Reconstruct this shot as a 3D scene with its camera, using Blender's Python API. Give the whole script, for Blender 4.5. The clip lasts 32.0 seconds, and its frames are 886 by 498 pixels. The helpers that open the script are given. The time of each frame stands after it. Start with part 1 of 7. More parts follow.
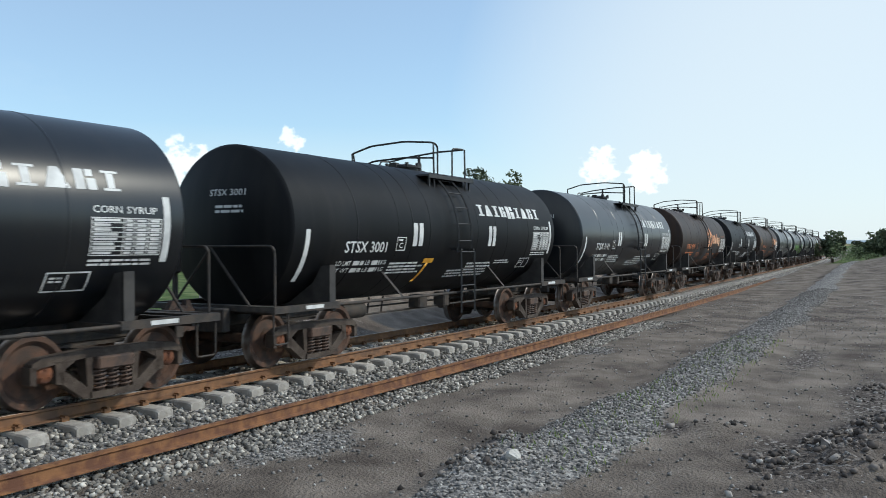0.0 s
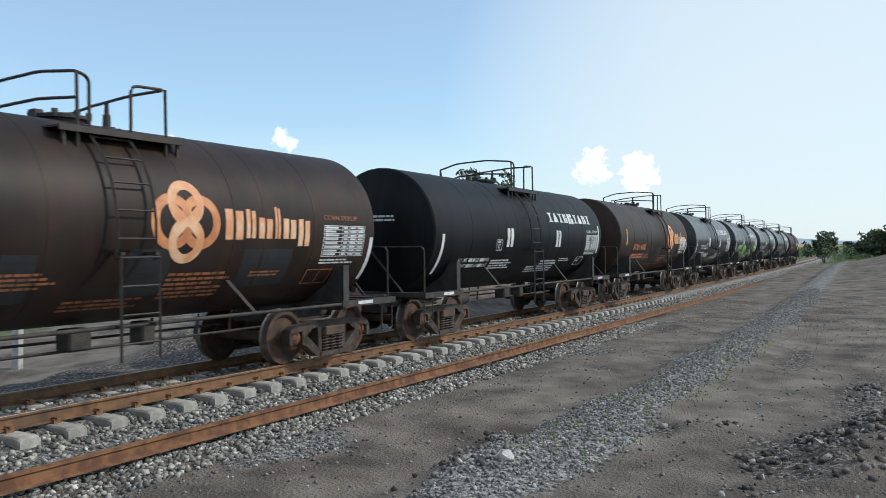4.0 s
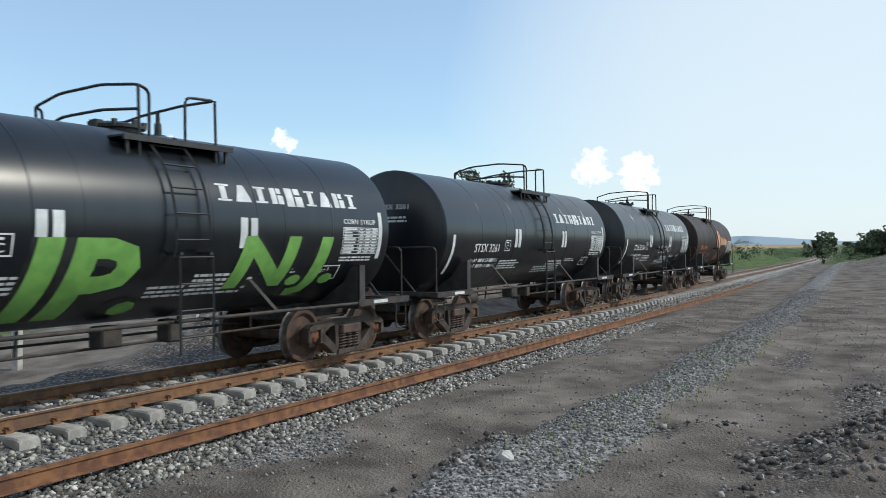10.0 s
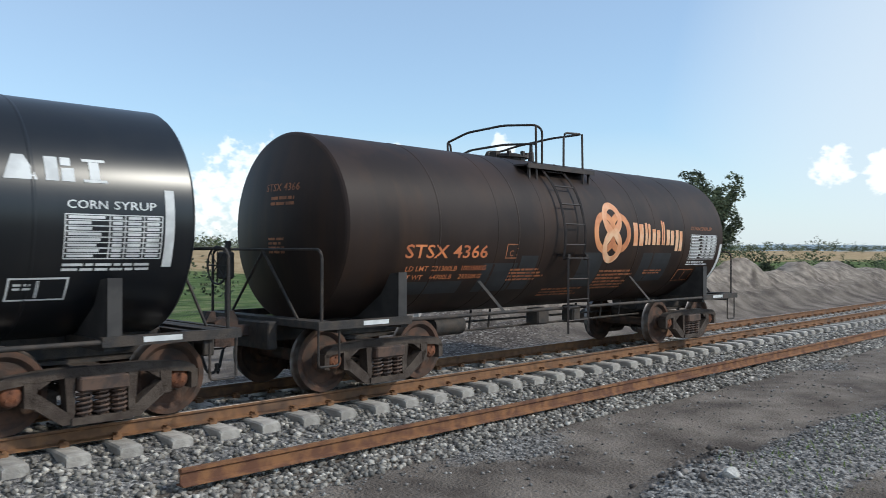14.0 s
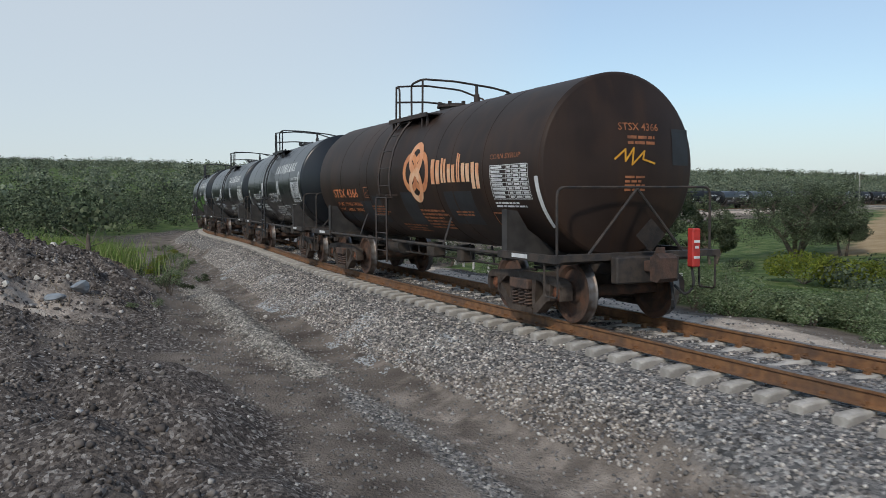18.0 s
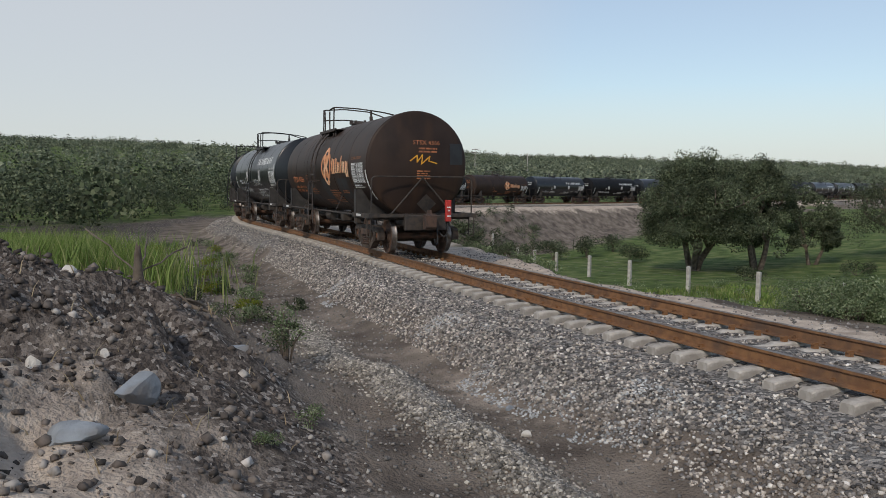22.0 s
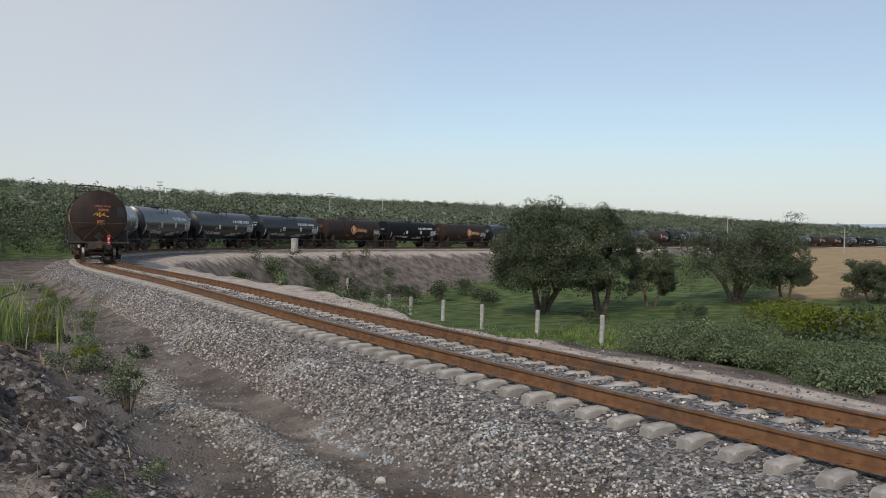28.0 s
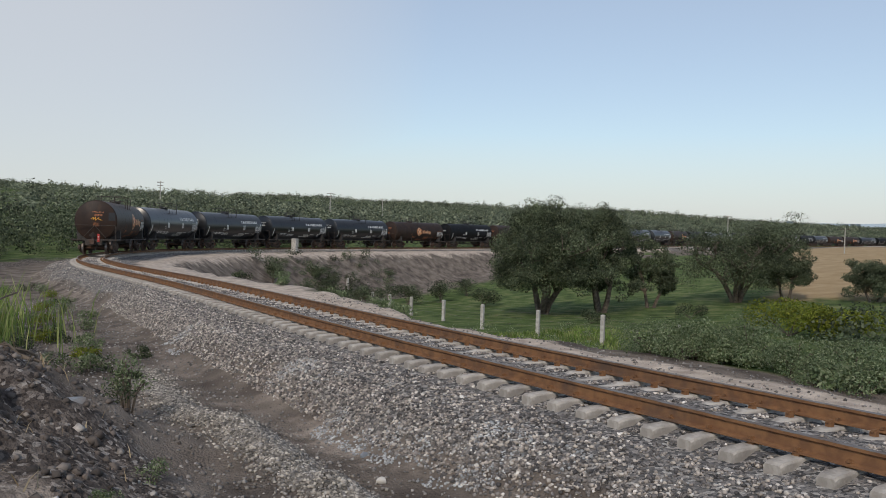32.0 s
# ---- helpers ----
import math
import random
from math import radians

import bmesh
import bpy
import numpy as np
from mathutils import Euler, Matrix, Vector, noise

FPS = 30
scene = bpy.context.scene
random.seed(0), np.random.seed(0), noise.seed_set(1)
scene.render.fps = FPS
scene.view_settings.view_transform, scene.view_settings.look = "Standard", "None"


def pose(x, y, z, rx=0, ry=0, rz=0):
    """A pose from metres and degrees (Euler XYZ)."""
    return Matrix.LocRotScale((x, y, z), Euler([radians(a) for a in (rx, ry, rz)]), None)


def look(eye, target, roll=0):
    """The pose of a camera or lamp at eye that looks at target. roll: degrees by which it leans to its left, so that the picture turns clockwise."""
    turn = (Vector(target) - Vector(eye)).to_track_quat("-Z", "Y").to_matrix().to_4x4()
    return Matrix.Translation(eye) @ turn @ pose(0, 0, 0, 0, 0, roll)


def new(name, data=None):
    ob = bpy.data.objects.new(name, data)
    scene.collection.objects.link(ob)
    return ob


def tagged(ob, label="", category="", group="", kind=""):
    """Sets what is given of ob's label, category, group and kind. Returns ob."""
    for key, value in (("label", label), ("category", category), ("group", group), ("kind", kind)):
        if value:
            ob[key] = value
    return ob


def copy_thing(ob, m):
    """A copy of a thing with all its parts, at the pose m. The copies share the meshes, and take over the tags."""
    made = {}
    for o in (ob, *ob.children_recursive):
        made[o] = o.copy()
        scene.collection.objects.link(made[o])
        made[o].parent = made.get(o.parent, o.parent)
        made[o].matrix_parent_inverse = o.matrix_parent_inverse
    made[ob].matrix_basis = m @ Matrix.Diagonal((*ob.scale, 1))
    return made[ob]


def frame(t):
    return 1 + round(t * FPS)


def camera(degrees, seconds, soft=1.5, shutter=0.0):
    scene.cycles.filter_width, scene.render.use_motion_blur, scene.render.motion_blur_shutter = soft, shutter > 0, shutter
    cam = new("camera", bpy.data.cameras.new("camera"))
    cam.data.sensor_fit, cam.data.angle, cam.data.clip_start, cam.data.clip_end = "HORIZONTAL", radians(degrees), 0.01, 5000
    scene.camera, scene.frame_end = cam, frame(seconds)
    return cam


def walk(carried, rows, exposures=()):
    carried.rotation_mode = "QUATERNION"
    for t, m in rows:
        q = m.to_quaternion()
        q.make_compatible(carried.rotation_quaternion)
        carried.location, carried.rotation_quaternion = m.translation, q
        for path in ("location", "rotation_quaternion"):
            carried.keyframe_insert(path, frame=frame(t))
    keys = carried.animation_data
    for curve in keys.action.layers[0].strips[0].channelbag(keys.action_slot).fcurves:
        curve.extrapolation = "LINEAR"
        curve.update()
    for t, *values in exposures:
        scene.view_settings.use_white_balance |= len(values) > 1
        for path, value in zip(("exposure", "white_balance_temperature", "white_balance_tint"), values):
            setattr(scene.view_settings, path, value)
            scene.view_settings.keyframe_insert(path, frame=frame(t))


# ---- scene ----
cam = camera(56.04, 32.0, soft=0.75, shutter=0.15)

# ---- the line of the railway: x to the right of the first view, the train runs towards -x ----
GAUGE = 0.7525        # half the distance of the rail heads
CAR = 13.1
CARS_AHEAD, CARS_BEHIND = 26, 10
END_X, END_Y, END_AZ = -17.66, -7.38, 141.25   # where the camera ends its way, and looks
CURVE = ((-400, -0.0000), (-250, 0.0000), (-160, 0.0001), (-100, 0.0002), (-60, -0.0002), (-30, 0.0013), (0, 0.0016), (30, 0.0068), (45, -0.0067), (60, 0.0090), (75, 0.0177), (90, 0.0199), (105, 0.0170), (120, 0.0111), (140, 0.0048), (165, 0.0003), (200, -0.0013), (250, -0.0003), (320, 0.0018), (420, 0.0040), (430, 0.0))  # arc length, bend per metre to the right
GRADE = ((-400, 0.0019), (-150, 0.0020), (-60, 0.0043), (0, 0.0012), (30, -0.0086), (60, -0.0153), (90, -0.0136), (130, -0.0103), (180, -0.0026), (260, -0.0040), (420, -0.0067))  # arc length, rise per metre
RULER = np.arange(-460.0, 801.0, 1.0)


def summed(values):
    """The running integral along the ruler, nought at its zero."""
    total = np.concatenate([[0.0], np.cumsum((values[1:] + values[:-1]) / 2)])
    return total - total[460]


HEADING = math.pi - summed(np.interp(RULER, *zip(*CURVE)))
LINE_X, LINE_Y, LINE_Z = summed(np.cos(HEADING)), summed(np.sin(HEADING)), summed(np.interp(RULER, *zip(*GRADE)))


def rail_z(s):
    """Height of the rail head along the line."""
    return float(np.interp(s, RULER, LINE_Z))


def line(s):
    """Place and heading (radians) at the arc length s; s is about -x before the first camera."""
    return float(np.interp(s, RULER, LINE_X)), float(np.interp(s, RULER, LINE_Y)), float(np.interp(s, RULER, HEADING))


def beside(s, off, z):
    """A point off metres to the right of the running train (far side of the track), z over the rail head."""
    x, y, h = line(s)
    return Vector((x + off * math.sin(h), y - off * math.cos(h), rail_z(s) + z))


SPEED = ((0, 8.65), (13.5, 8.65), (14.5, 8.57), (16.5, 9.1), (17.5, 6.96), (18.5, 5.76), (20, 5.6), (21, 4.7), (22.5, 5.4), (24, 4.65), (25.5, 3.65), (28, 3.8), (32, 3.55))
CLOCK = np.linspace(0, 32, 3201)
PACE = np.interp(CLOCK, *zip(*SPEED))
GONE = 0.39 + np.concatenate([[0.0], np.cumsum((PACE[1:] + PACE[:-1]) * 0.005)])


def run(t):
    """Metres that the train has gone at t seconds: steady, then slowing."""
    return float(np.interp(t, CLOCK, GONE))


# ---- the camera's way ----
def aim(x, y, z, azimuth, pitch, roll):
    return pose(x, y, z, 90 + pitch, -roll, azimuth - 90)


PATH = [(t, aim(0, -10.17, 1.94, a, p, r)) for t, a, p, r in (
    (0, 31.12, -0.17, -0.36), (0.5, 31.21, -0.12, -0.35), (1, 30.71, -0.12, -0.42), (2, 30.73, -0.09, -0.45), (3.5, 30.65, -0.12, -0.42), (6, 30.64, -0.07, -0.42), (8, 30.62, -0.07, -0.44), (11, 30.61, -0.08, -0.45), (11.5, 30.38, -0.05, -0.43), (12, 30.01, -0.12, -0.45), (12.5, 30.07, -0.01, -0.45), (13, 31.39, 0.15, -0.35), (13.5, 35.15, 0.08, -0.2), (14, 45.5, 0.2, 0.1), (14.5, 53.56, 0.16, 0.6))]
PATH += [(t, aim(x, y, z, a, p, r)) for t, x, y, z, a, p, r in (
    (16.5, 1.51, -10.73, 1.96, 133.17, -1.37, -0.85),
    (17, -0.60, -9.68, 1.91, 142.18, -2.15, -0.30),
    (17.5, -3.27, -8.71, 1.90, 147.11, -2.44, -0.38),
    (18, -5.96, -8.03, 1.90, 151.03, -3.89, -0.27),
    (18.5, -8.58, -7.48, 1.97, 153.36, -4.75, -0.27),
    (19, -11.06, -7.19, 1.94, 154.04, -5.32, -0.32),
    (19.5, -13.13, -6.86, 1.95, 154.75, -5.62, -0.21),
    (20, -14.84, -6.92, 1.86, 155.25, -5.17, -0.13),
    (20.5, -16.18, -6.99, 1.89, 155.69, -4.90, -0.18))]
PATH += [(t, aim(END_X, END_Y, 1.77, a, p, r)) for t, a, p, r in (
    (21, 152.90, -4.77, 0.34), (21.5, 151.89, -4.80, 0.46), (22, 151.17, -4.84, 0.62), (22.5, 150.42, -4.86, 0.81), (23, 148.89, -3.71, 0.43), (23.5, 147.12, -1.52, 0.67), (24, 143.45, -1.59, 1.13), (24.5, 142.79, -1.52, 1.26), (25, 142.66, -1.63, 1.23), (25.5, 143.05, -1.61, 1.24), (28, 141.23, -1.61, 1.36), (28.5, 141.28, -1.61, 1.33), (32, 141.25, -1.61, 1.32))]
walk(cam, PATH, ((0.0, 0.34, 6350, 5), (13.0, 0.32, 6350, 6), (14.5, 0.26, 6250, 8), (17.0, 0.1, 6300, 9), (19.0, -0.17, 6700, 10), (20.5, -0.28, 6750, 11), (22.0, -0.08, 6950, 13), (32.0, -0.08, 6950, 14)))


def from_end(x, y):
    """Ground coordinates about the end of the camera's way, in which the mound and what lies by it are laid out."""
    a = radians(145.8 - END_AZ)
    dx, dy = x - END_X, y - END_Y
    return math.cos(a) * dx - math.sin(a) * dy - 12.9, math.sin(a) * dx + math.cos(a) * dy - 8.39


def at_end(x, y):
    """The place with these coordinates about the end of the camera's way."""
    a = radians(END_AZ - 145.8)
    dx, dy = x + 12.9, y + 8.39
    return math.cos(a) * dx - math.sin(a) * dy + END_X, math.sin(a) * dx + math.cos(a) * dy + END_Y


# ---- light ----
SUN_AZ, SUN_EL = 305.0, 38.0
world = bpy.data.worlds.new("sky")
scene.world = world
world.use_nodes = True


def paint_sky():
    """A clear sky with thin veils of cloud, whiter low down, and a few small heap clouds."""
    n, l = world.node_tree.nodes, world.node_tree.links
    sky = n.new("ShaderNodeTexSky")
    sky.sky_type, sky.sun_disc = "NISHITA", False
    sky.sun_elevation, sky.sun_rotation = radians(SUN_EL), radians(90 - SUN_AZ)
    sky.air_density, sky.dust_density, sky.ozone_density = 1.0, 0.6, 2.0
    way = n.new("ShaderNodeTexCoord").outputs["Generated"]

    def calc(kind, a, b=None, c=None):
        m = n.new("ShaderNodeMath")
        m.operation = kind
        for i, v in enumerate((a, b, c)):
            if v is None:
                continue
            if isinstance(v, (int, float)):
                m.inputs[i].default_value = v
            else:
                l.new(v, m.inputs[i])
        return m.outputs[0]

    def fog(size, stretch, lo, hi, detail=8.0):
        place = n.new("ShaderNodeMapping")
        place.inputs["Scale"].default_value = stretch
        l.new(way, place.inputs[0])
        tex = n.new("ShaderNodeTexNoise")
        tex.inputs["Scale"].default_value, tex.inputs["Detail"].default_value = size, detail
        l.new(place.outputs[0], tex.inputs["Vector"])
        span = n.new("ShaderNodeMapRange")
        span.interpolation_type = "SMOOTHSTEP"
        span.inputs[1].default_value, span.inputs[2].default_value = lo, hi
        l.new(tex.outputs["Fac"], span.inputs[0])
        return span.outputs[0]

    def towards(azimuth, elevation, lo, hi):
        """1 near that direction, 0 away from it."""
        a, e = radians(azimuth), radians(elevation)
        dot = n.new("ShaderNodeVectorMath")
        dot.operation = "DOT_PRODUCT"
        dot.inputs[1].default_value = (math.cos(e) * math.cos(a), math.cos(e) * math.sin(a), math.sin(e))
        l.new(way, dot.inputs[0])
        span = n.new("ShaderNodeMapRange")
        span.interpolation_type = "SMOOTHSTEP"
        span.inputs[1].default_value, span.inputs[2].default_value = math.cos(radians(lo)), math.cos(radians(hi))
        l.new(dot.outputs["Value"], span.inputs[0])
        return span.outputs[0]

    parts = n.new("ShaderNodeSeparateXYZ")
    l.new(way, parts.inputs[0])
    low = n.new("ShaderNodeMapRange")
    low.interpolation_type = "SMOOTHSTEP"
    low.inputs[1].default_value, low.inputs[2].default_value, low.inputs[3].default_value, low.inputs[4].default_value = -0.02, 0.24, 0.8, 0.0
    l.new(parts.outputs[2], low.inputs[0])
    veil = calc("MAXIMUM", calc("MULTIPLY", fog(1.6, (1.0, 1.0, 3.0), 0.45, 0.8), 0.4), calc("MULTIPLY", calc("MULTIPLY", fog(9.0, (1.0, 1.0, 0.35), 0.35, 0.7), towards(26, 14, 6, 1)), 0.55))
    east = calc("MULTIPLY", towards(2, 5, 36, 6), 0.85)
    west = calc("MULTIPLY", towards(185, 12, 60, 10), 0.8)
    haze = calc("MAXIMUM", calc("ADD", calc("MULTIPLY", towards(150, 5, 100, 30), 0.15), 0.25), calc("MAXIMUM", low.outputs[0], calc("MAXIMUM", veil, calc("MAXIMUM", east, west))))
    puff = calc("MULTIPLY", fog(70.0, (1.0, 1.0, 1.3), 0.25, 0.75, 12.0), 1.2)
    heap = None
    for az, el, size in ((20.4, 5.4, 1.8), (17.3, 5.0, 1.9), (48.3, 5.6, 2.2), (41.4, 7.3, 1.2), (58.6, 4.6, 4.2), (60.5, 3.4, 3.4)):
        spot = towards(az, el, size, 0.0)
        heap = spot if heap is None else calc("MAXIMUM", heap, spot)
    rim = n.new("ShaderNodeMapRange")
    rim.interpolation_type = "SMOOTHSTEP"
    rim.inputs[1].default_value, rim.inputs[2].default_value, rim.inputs[4].default_value = 0.95, 1.6, 0.65
    l.new(calc("ADD", heap, puff), rim.inputs[0])
    heap = calc("MULTIPLY", rim.outputs[0], calc("MINIMUM", calc("MULTIPLY", heap, 4.0), 1.0))
    blue = n.new("ShaderNodeMix")
    blue.data_type, blue.blend_type = "RGBA", "MULTIPLY"
    blue.inputs[0].default_value = 1.0
    l.new(sky.outputs[0], blue.inputs[6])
    blue.inputs[7].default_value = (0.9, 1.08, 1.17, 1)

    def blend(fac, a, colour):
        mix = n.new("ShaderNodeMix")
        mix.data_type = "RGBA"
        l.new(fac, mix.inputs[0]), l.new(a, mix.inputs[6])
        mix.inputs[7].default_value = (*colour, 1)
        return mix.outputs[2]

    last = blend(haze, blue.outputs[2], (5.3, 5.75, 6.15))
    last = blend(heap, last, (8.3, 8.2, 8.1))
    l.new(last, n["Background"].inputs[0])
    n["Background"].inputs[1].default_value = 0.122


paint_sky()
sun = new("sun", bpy.data.lights.new("sun", "SUN"))
sun.data.energy, sun.data.angle, sun.data.color = 2.0, radians(4), (1.0, 0.93, 0.82)
sun.matrix_world = look((0, 0, 0), (-math.cos(radians(SUN_AZ)) * math.cos(radians(SUN_EL)), -math.sin(radians(SUN_AZ)) * math.cos(radians(SUN_EL)), -math.sin(radians(SUN_EL))))


# ---- materials ----
def material(name, base, rough=0.8, metal=0.0, alt=None, streak=None, scale=3.0, detail=8.0, low=0.4, high=0.6, bump=0.0, bump_scale=30.0, island=0.0, specular=0.5, dirt=None, dirt_scale=0.6, dirt_low=0.5, dirt_high=0.75):
    """A surface of two tones by noise, with stains at a second, larger scale, fine relief and a shift of tone from piece to piece."""
    m = bpy.data.materials.new(name)
    m.use_nodes = True
    n, l = m.node_tree.nodes, m.node_tree.links
    out = n["Principled BSDF"]
    out.inputs["Roughness"].default_value = rough
    out.inputs["Metallic"].default_value = metal
    out.inputs["Specular IOR Level"].default_value = specular
    where = n.new("ShaderNodeTexCoord").outputs["Object"]
    colour = n.new("ShaderNodeRGB")
    colour.outputs[0].default_value = (*base, 1)
    last = colour.outputs[0]

    def noise_mask(size, lo, hi, deep):
        tex = n.new("ShaderNodeTexNoise")
        tex.inputs["Scale"].default_value, tex.inputs["Detail"].default_value = size, deep
        l.new(where, tex.inputs["Vector"])
        ramp = n.new("ShaderNodeMapRange")
        ramp.inputs[1].default_value, ramp.inputs[2].default_value = lo, hi
        l.new(tex.outputs["Fac"], ramp.inputs[0])
        return ramp.outputs[0]

    def blend(fac, a, b):
        mix = n.new("ShaderNodeMix")
        mix.data_type = "RGBA"
        l.new(fac, mix.inputs[0])
        l.new(a, mix.inputs[6])
        mix.inputs[7].default_value = (*b, 1)
        return mix.outputs[2]

    if alt:
        last = blend(noise_mask(scale, low, high, detail), last, alt)
    if streak:
        stretch = n.new("ShaderNodeMapping")
        stretch.inputs["Scale"].default_value = (3.2, 3.2, 0.22)
        l.new(where, stretch.inputs[0])
        tex = n.new("ShaderNodeTexNoise")
        tex.inputs["Scale"].default_value, tex.inputs["Detail"].default_value = 1.0, 7
        l.new(stretch.outputs[0], tex.inputs["Vector"])
        span = n.new("ShaderNodeMapRange")
        span.inputs[1].default_value, span.inputs[2].default_value, span.inputs[4].default_value = 0.5, 0.72, 0.8
        l.new(tex.outputs["Fac"], span.inputs[0])
        last = blend(span.outputs[0], last, streak)
    if dirt:
        last = blend(noise_mask(dirt_scale, dirt_low, dirt_high, 6), last, dirt)
    if island:
        geo = n.new("ShaderNodeNewGeometry").outputs["Random Per Island"]
        obj = n.new("ShaderNodeObjectInfo").outputs["Random"]
        add = n.new("ShaderNodeMath")
        l.new(geo, add.inputs[0]), l.new(obj, add.inputs[1])
        wrap = n.new("ShaderNodeMath")
        wrap.operation = "FRACT"
        l.new(add.outputs[0], wrap.inputs[0])
        span = n.new("ShaderNodeMapRange")
        span.inputs[3].default_value, span.inputs[4].default_value = 1 - island, 1 + island
        l.new(wrap.outputs[0], span.inputs[0])
        tone = n.new("ShaderNodeHueSaturation")
        l.new(span.outputs[0], tone.inputs["Value"])
        l.new(last, tone.inputs["Color"])
        last = tone.outputs[0]
    l.new(last, out.inputs["Base Color"])
    if bump:
        tex = n.new("ShaderNodeTexNoise")
        tex.inputs["Scale"].default_value, tex.inputs["Detail"].default_value = bump_scale, 6
        l.new(where, tex.inputs["Vector"])
        rel = n.new("ShaderNodeBump")
        rel.inputs["Strength"].default_value, rel.inputs["Distance"].default_value = bump, 0.05
        l.new(tex.outputs["Fac"], rel.inputs["Height"])
        l.new(rel.outputs[0], out.inputs["Normal"])
    return m


M = {}
M["black"] = material("black_paint", (0.0055, 0.0058, 0.0065), 0.5, specular=0.14, alt=(0.008, 0.0085, 0.01), scale=1.2, streak=(0.014, 0.0135, 0.0135), dirt=(0.013, 0.0125, 0.0125), dirt_scale=0.5, dirt_low=0.55, dirt_high=0.8)
M["gloss"] = material("glossy_black_paint", (0.007, 0.009, 0.012), 0.3, specular=0.5, alt=(0.009, 0.0105, 0.013), scale=1.2, streak=(0.016, 0.016, 0.017), dirt=(0.015, 0.0145, 0.0145), dirt_scale=0.5, dirt_low=0.55, dirt_high=0.8, bump=0.02, bump_scale=1.5)
M["brown"] = material("brown_paint", (0.036, 0.0235, 0.019), 0.5, specular=0.18, alt=(0.025, 0.0165, 0.0135), scale=1.0, streak=(0.05, 0.028, 0.018), dirt=(0.055, 0.031, 0.021), dirt_scale=0.7, dirt_low=0.52, dirt_high=0.75)
M["frame"] = material("sooty_steel", (0.03, 0.026, 0.024), 0.75, alt=(0.06, 0.045, 0.035), scale=6, bump=0.2, bump_scale=40)
M["bogie"] = material("dusty_rusty_casting", (0.085, 0.063, 0.048), 0.85, alt=(0.045, 0.03, 0.022), scale=5, bump=0.3, bump_scale=40)
M["rust"] = material("rusty_hub", (0.2, 0.07, 0.03), 0.85, alt=(0.1, 0.04, 0.022), scale=6, bump=0.2)
M["tread"] = material("polished_tread", (0.24, 0.22, 0.21), 0.5, 0.9, alt=(0.15, 0.12, 0.1), scale=8)
M["rail"] = material("rusty_rail", (0.23, 0.112, 0.048), 0.75, alt=(0.16, 0.075, 0.034), scale=8, dirt=(0.1, 0.06, 0.04), dirt_scale=2, bump=0.15, bump_scale=60)
M["railhead"] = material("worn_rail_head", (0.25, 0.21, 0.18), 0.5, 0.8, alt=(0.19, 0.12, 0.08), scale=5)
M["old_rail"] = material("old_rusty_rail", (0.25, 0.115, 0.048), 0.85, alt=(0.13, 0.055, 0.03), scale=6, bump=0.2, bump_scale=50)
M["concrete"] = material("tie_concrete", (0.5, 0.46, 0.41), 0.9, alt=(0.33, 0.3, 0.265), scale=6, island=0.12, bump=0.3, bump_scale=30)
M["white"] = material("white_lettering", (0.72, 0.72, 0.7), 0.6, alt=(0.55, 0.55, 0.54), scale=4)
M["orange"] = material("orange_lettering", (0.75, 0.25, 0.09), 0.6, alt=(0.5, 0.15, 0.06), scale=5)
M["cream"] = material("cream_mark", (0.8, 0.5, 0.3), 0.6, alt=(0.7, 0.3, 0.14), scale=4)
M["orange_mark"] = material("faded_orange_mark", (0.72, 0.3, 0.12), 0.6, alt=(0.5, 0.17, 0.07), scale=3)
M["wheel"] = material("dusty_wheel", (0.11, 0.055, 0.034), 0.85, alt=(0.055, 0.035, 0.026), scale=5, bump=0.2, bump_scale=40)
M["spring"] = material("rusty_springs", (0.11, 0.065, 0.045), 0.8, alt=(0.05, 0.035, 0.03), scale=9)
M["saddle"] = material("grimy_plate", (0.05, 0.045, 0.042), 0.7, alt=(0.03, 0.027, 0.026), scale=4)
M["coupler"] = material("rusty_coupler", (0.09, 0.05, 0.035), 0.85, alt=(0.045, 0.03, 0.024), scale=7, bump=0.3)
M["rubber"] = material("black_rubber", (0.015, 0.015, 0.016), 0.8, alt=(0.03, 0.028, 0.027), scale=9)
M["fitting_black"] = material("black_fittings", (0.014, 0.014, 0.016), 0.55, alt=(0.03, 0.028, 0.026), scale=6)
M["fitting_gloss"] = M["fitting_black"]
M["fitting_brown"] = material("brown_fittings", (0.028, 0.022, 0.02), 0.65, alt=(0.05, 0.034, 0.027), scale=6)
M["dull_orange"] = material("faded_orange_stencil", (0.42, 0.15, 0.06), 0.7, alt=(0.22, 0.085, 0.04), scale=6)
M["yellow"] = material("yellow_spray", (0.72, 0.36, 0.03), 0.6, alt=(0.6, 0.27, 0.02), scale=7)
M["green"] = material("green_spray", (0.2, 0.42, 0.09), 0.55, alt=(0.15, 0.33, 0.07), scale=4)
M["ink"] = material("dark_outline_spray", (0.008, 0.008, 0.009), 0.5, alt=(0.02, 0.02, 0.02), scale=4)
M["red"] = material("red_marker_paint", (0.5, 0.035, 0.025), 0.5, alt=(0.35, 0.03, 0.025), scale=8)
M["patch"] = material("overpaint", (0.024, 0.026, 0.029), 0.6, alt=(0.018, 0.018, 0.02), scale=3)


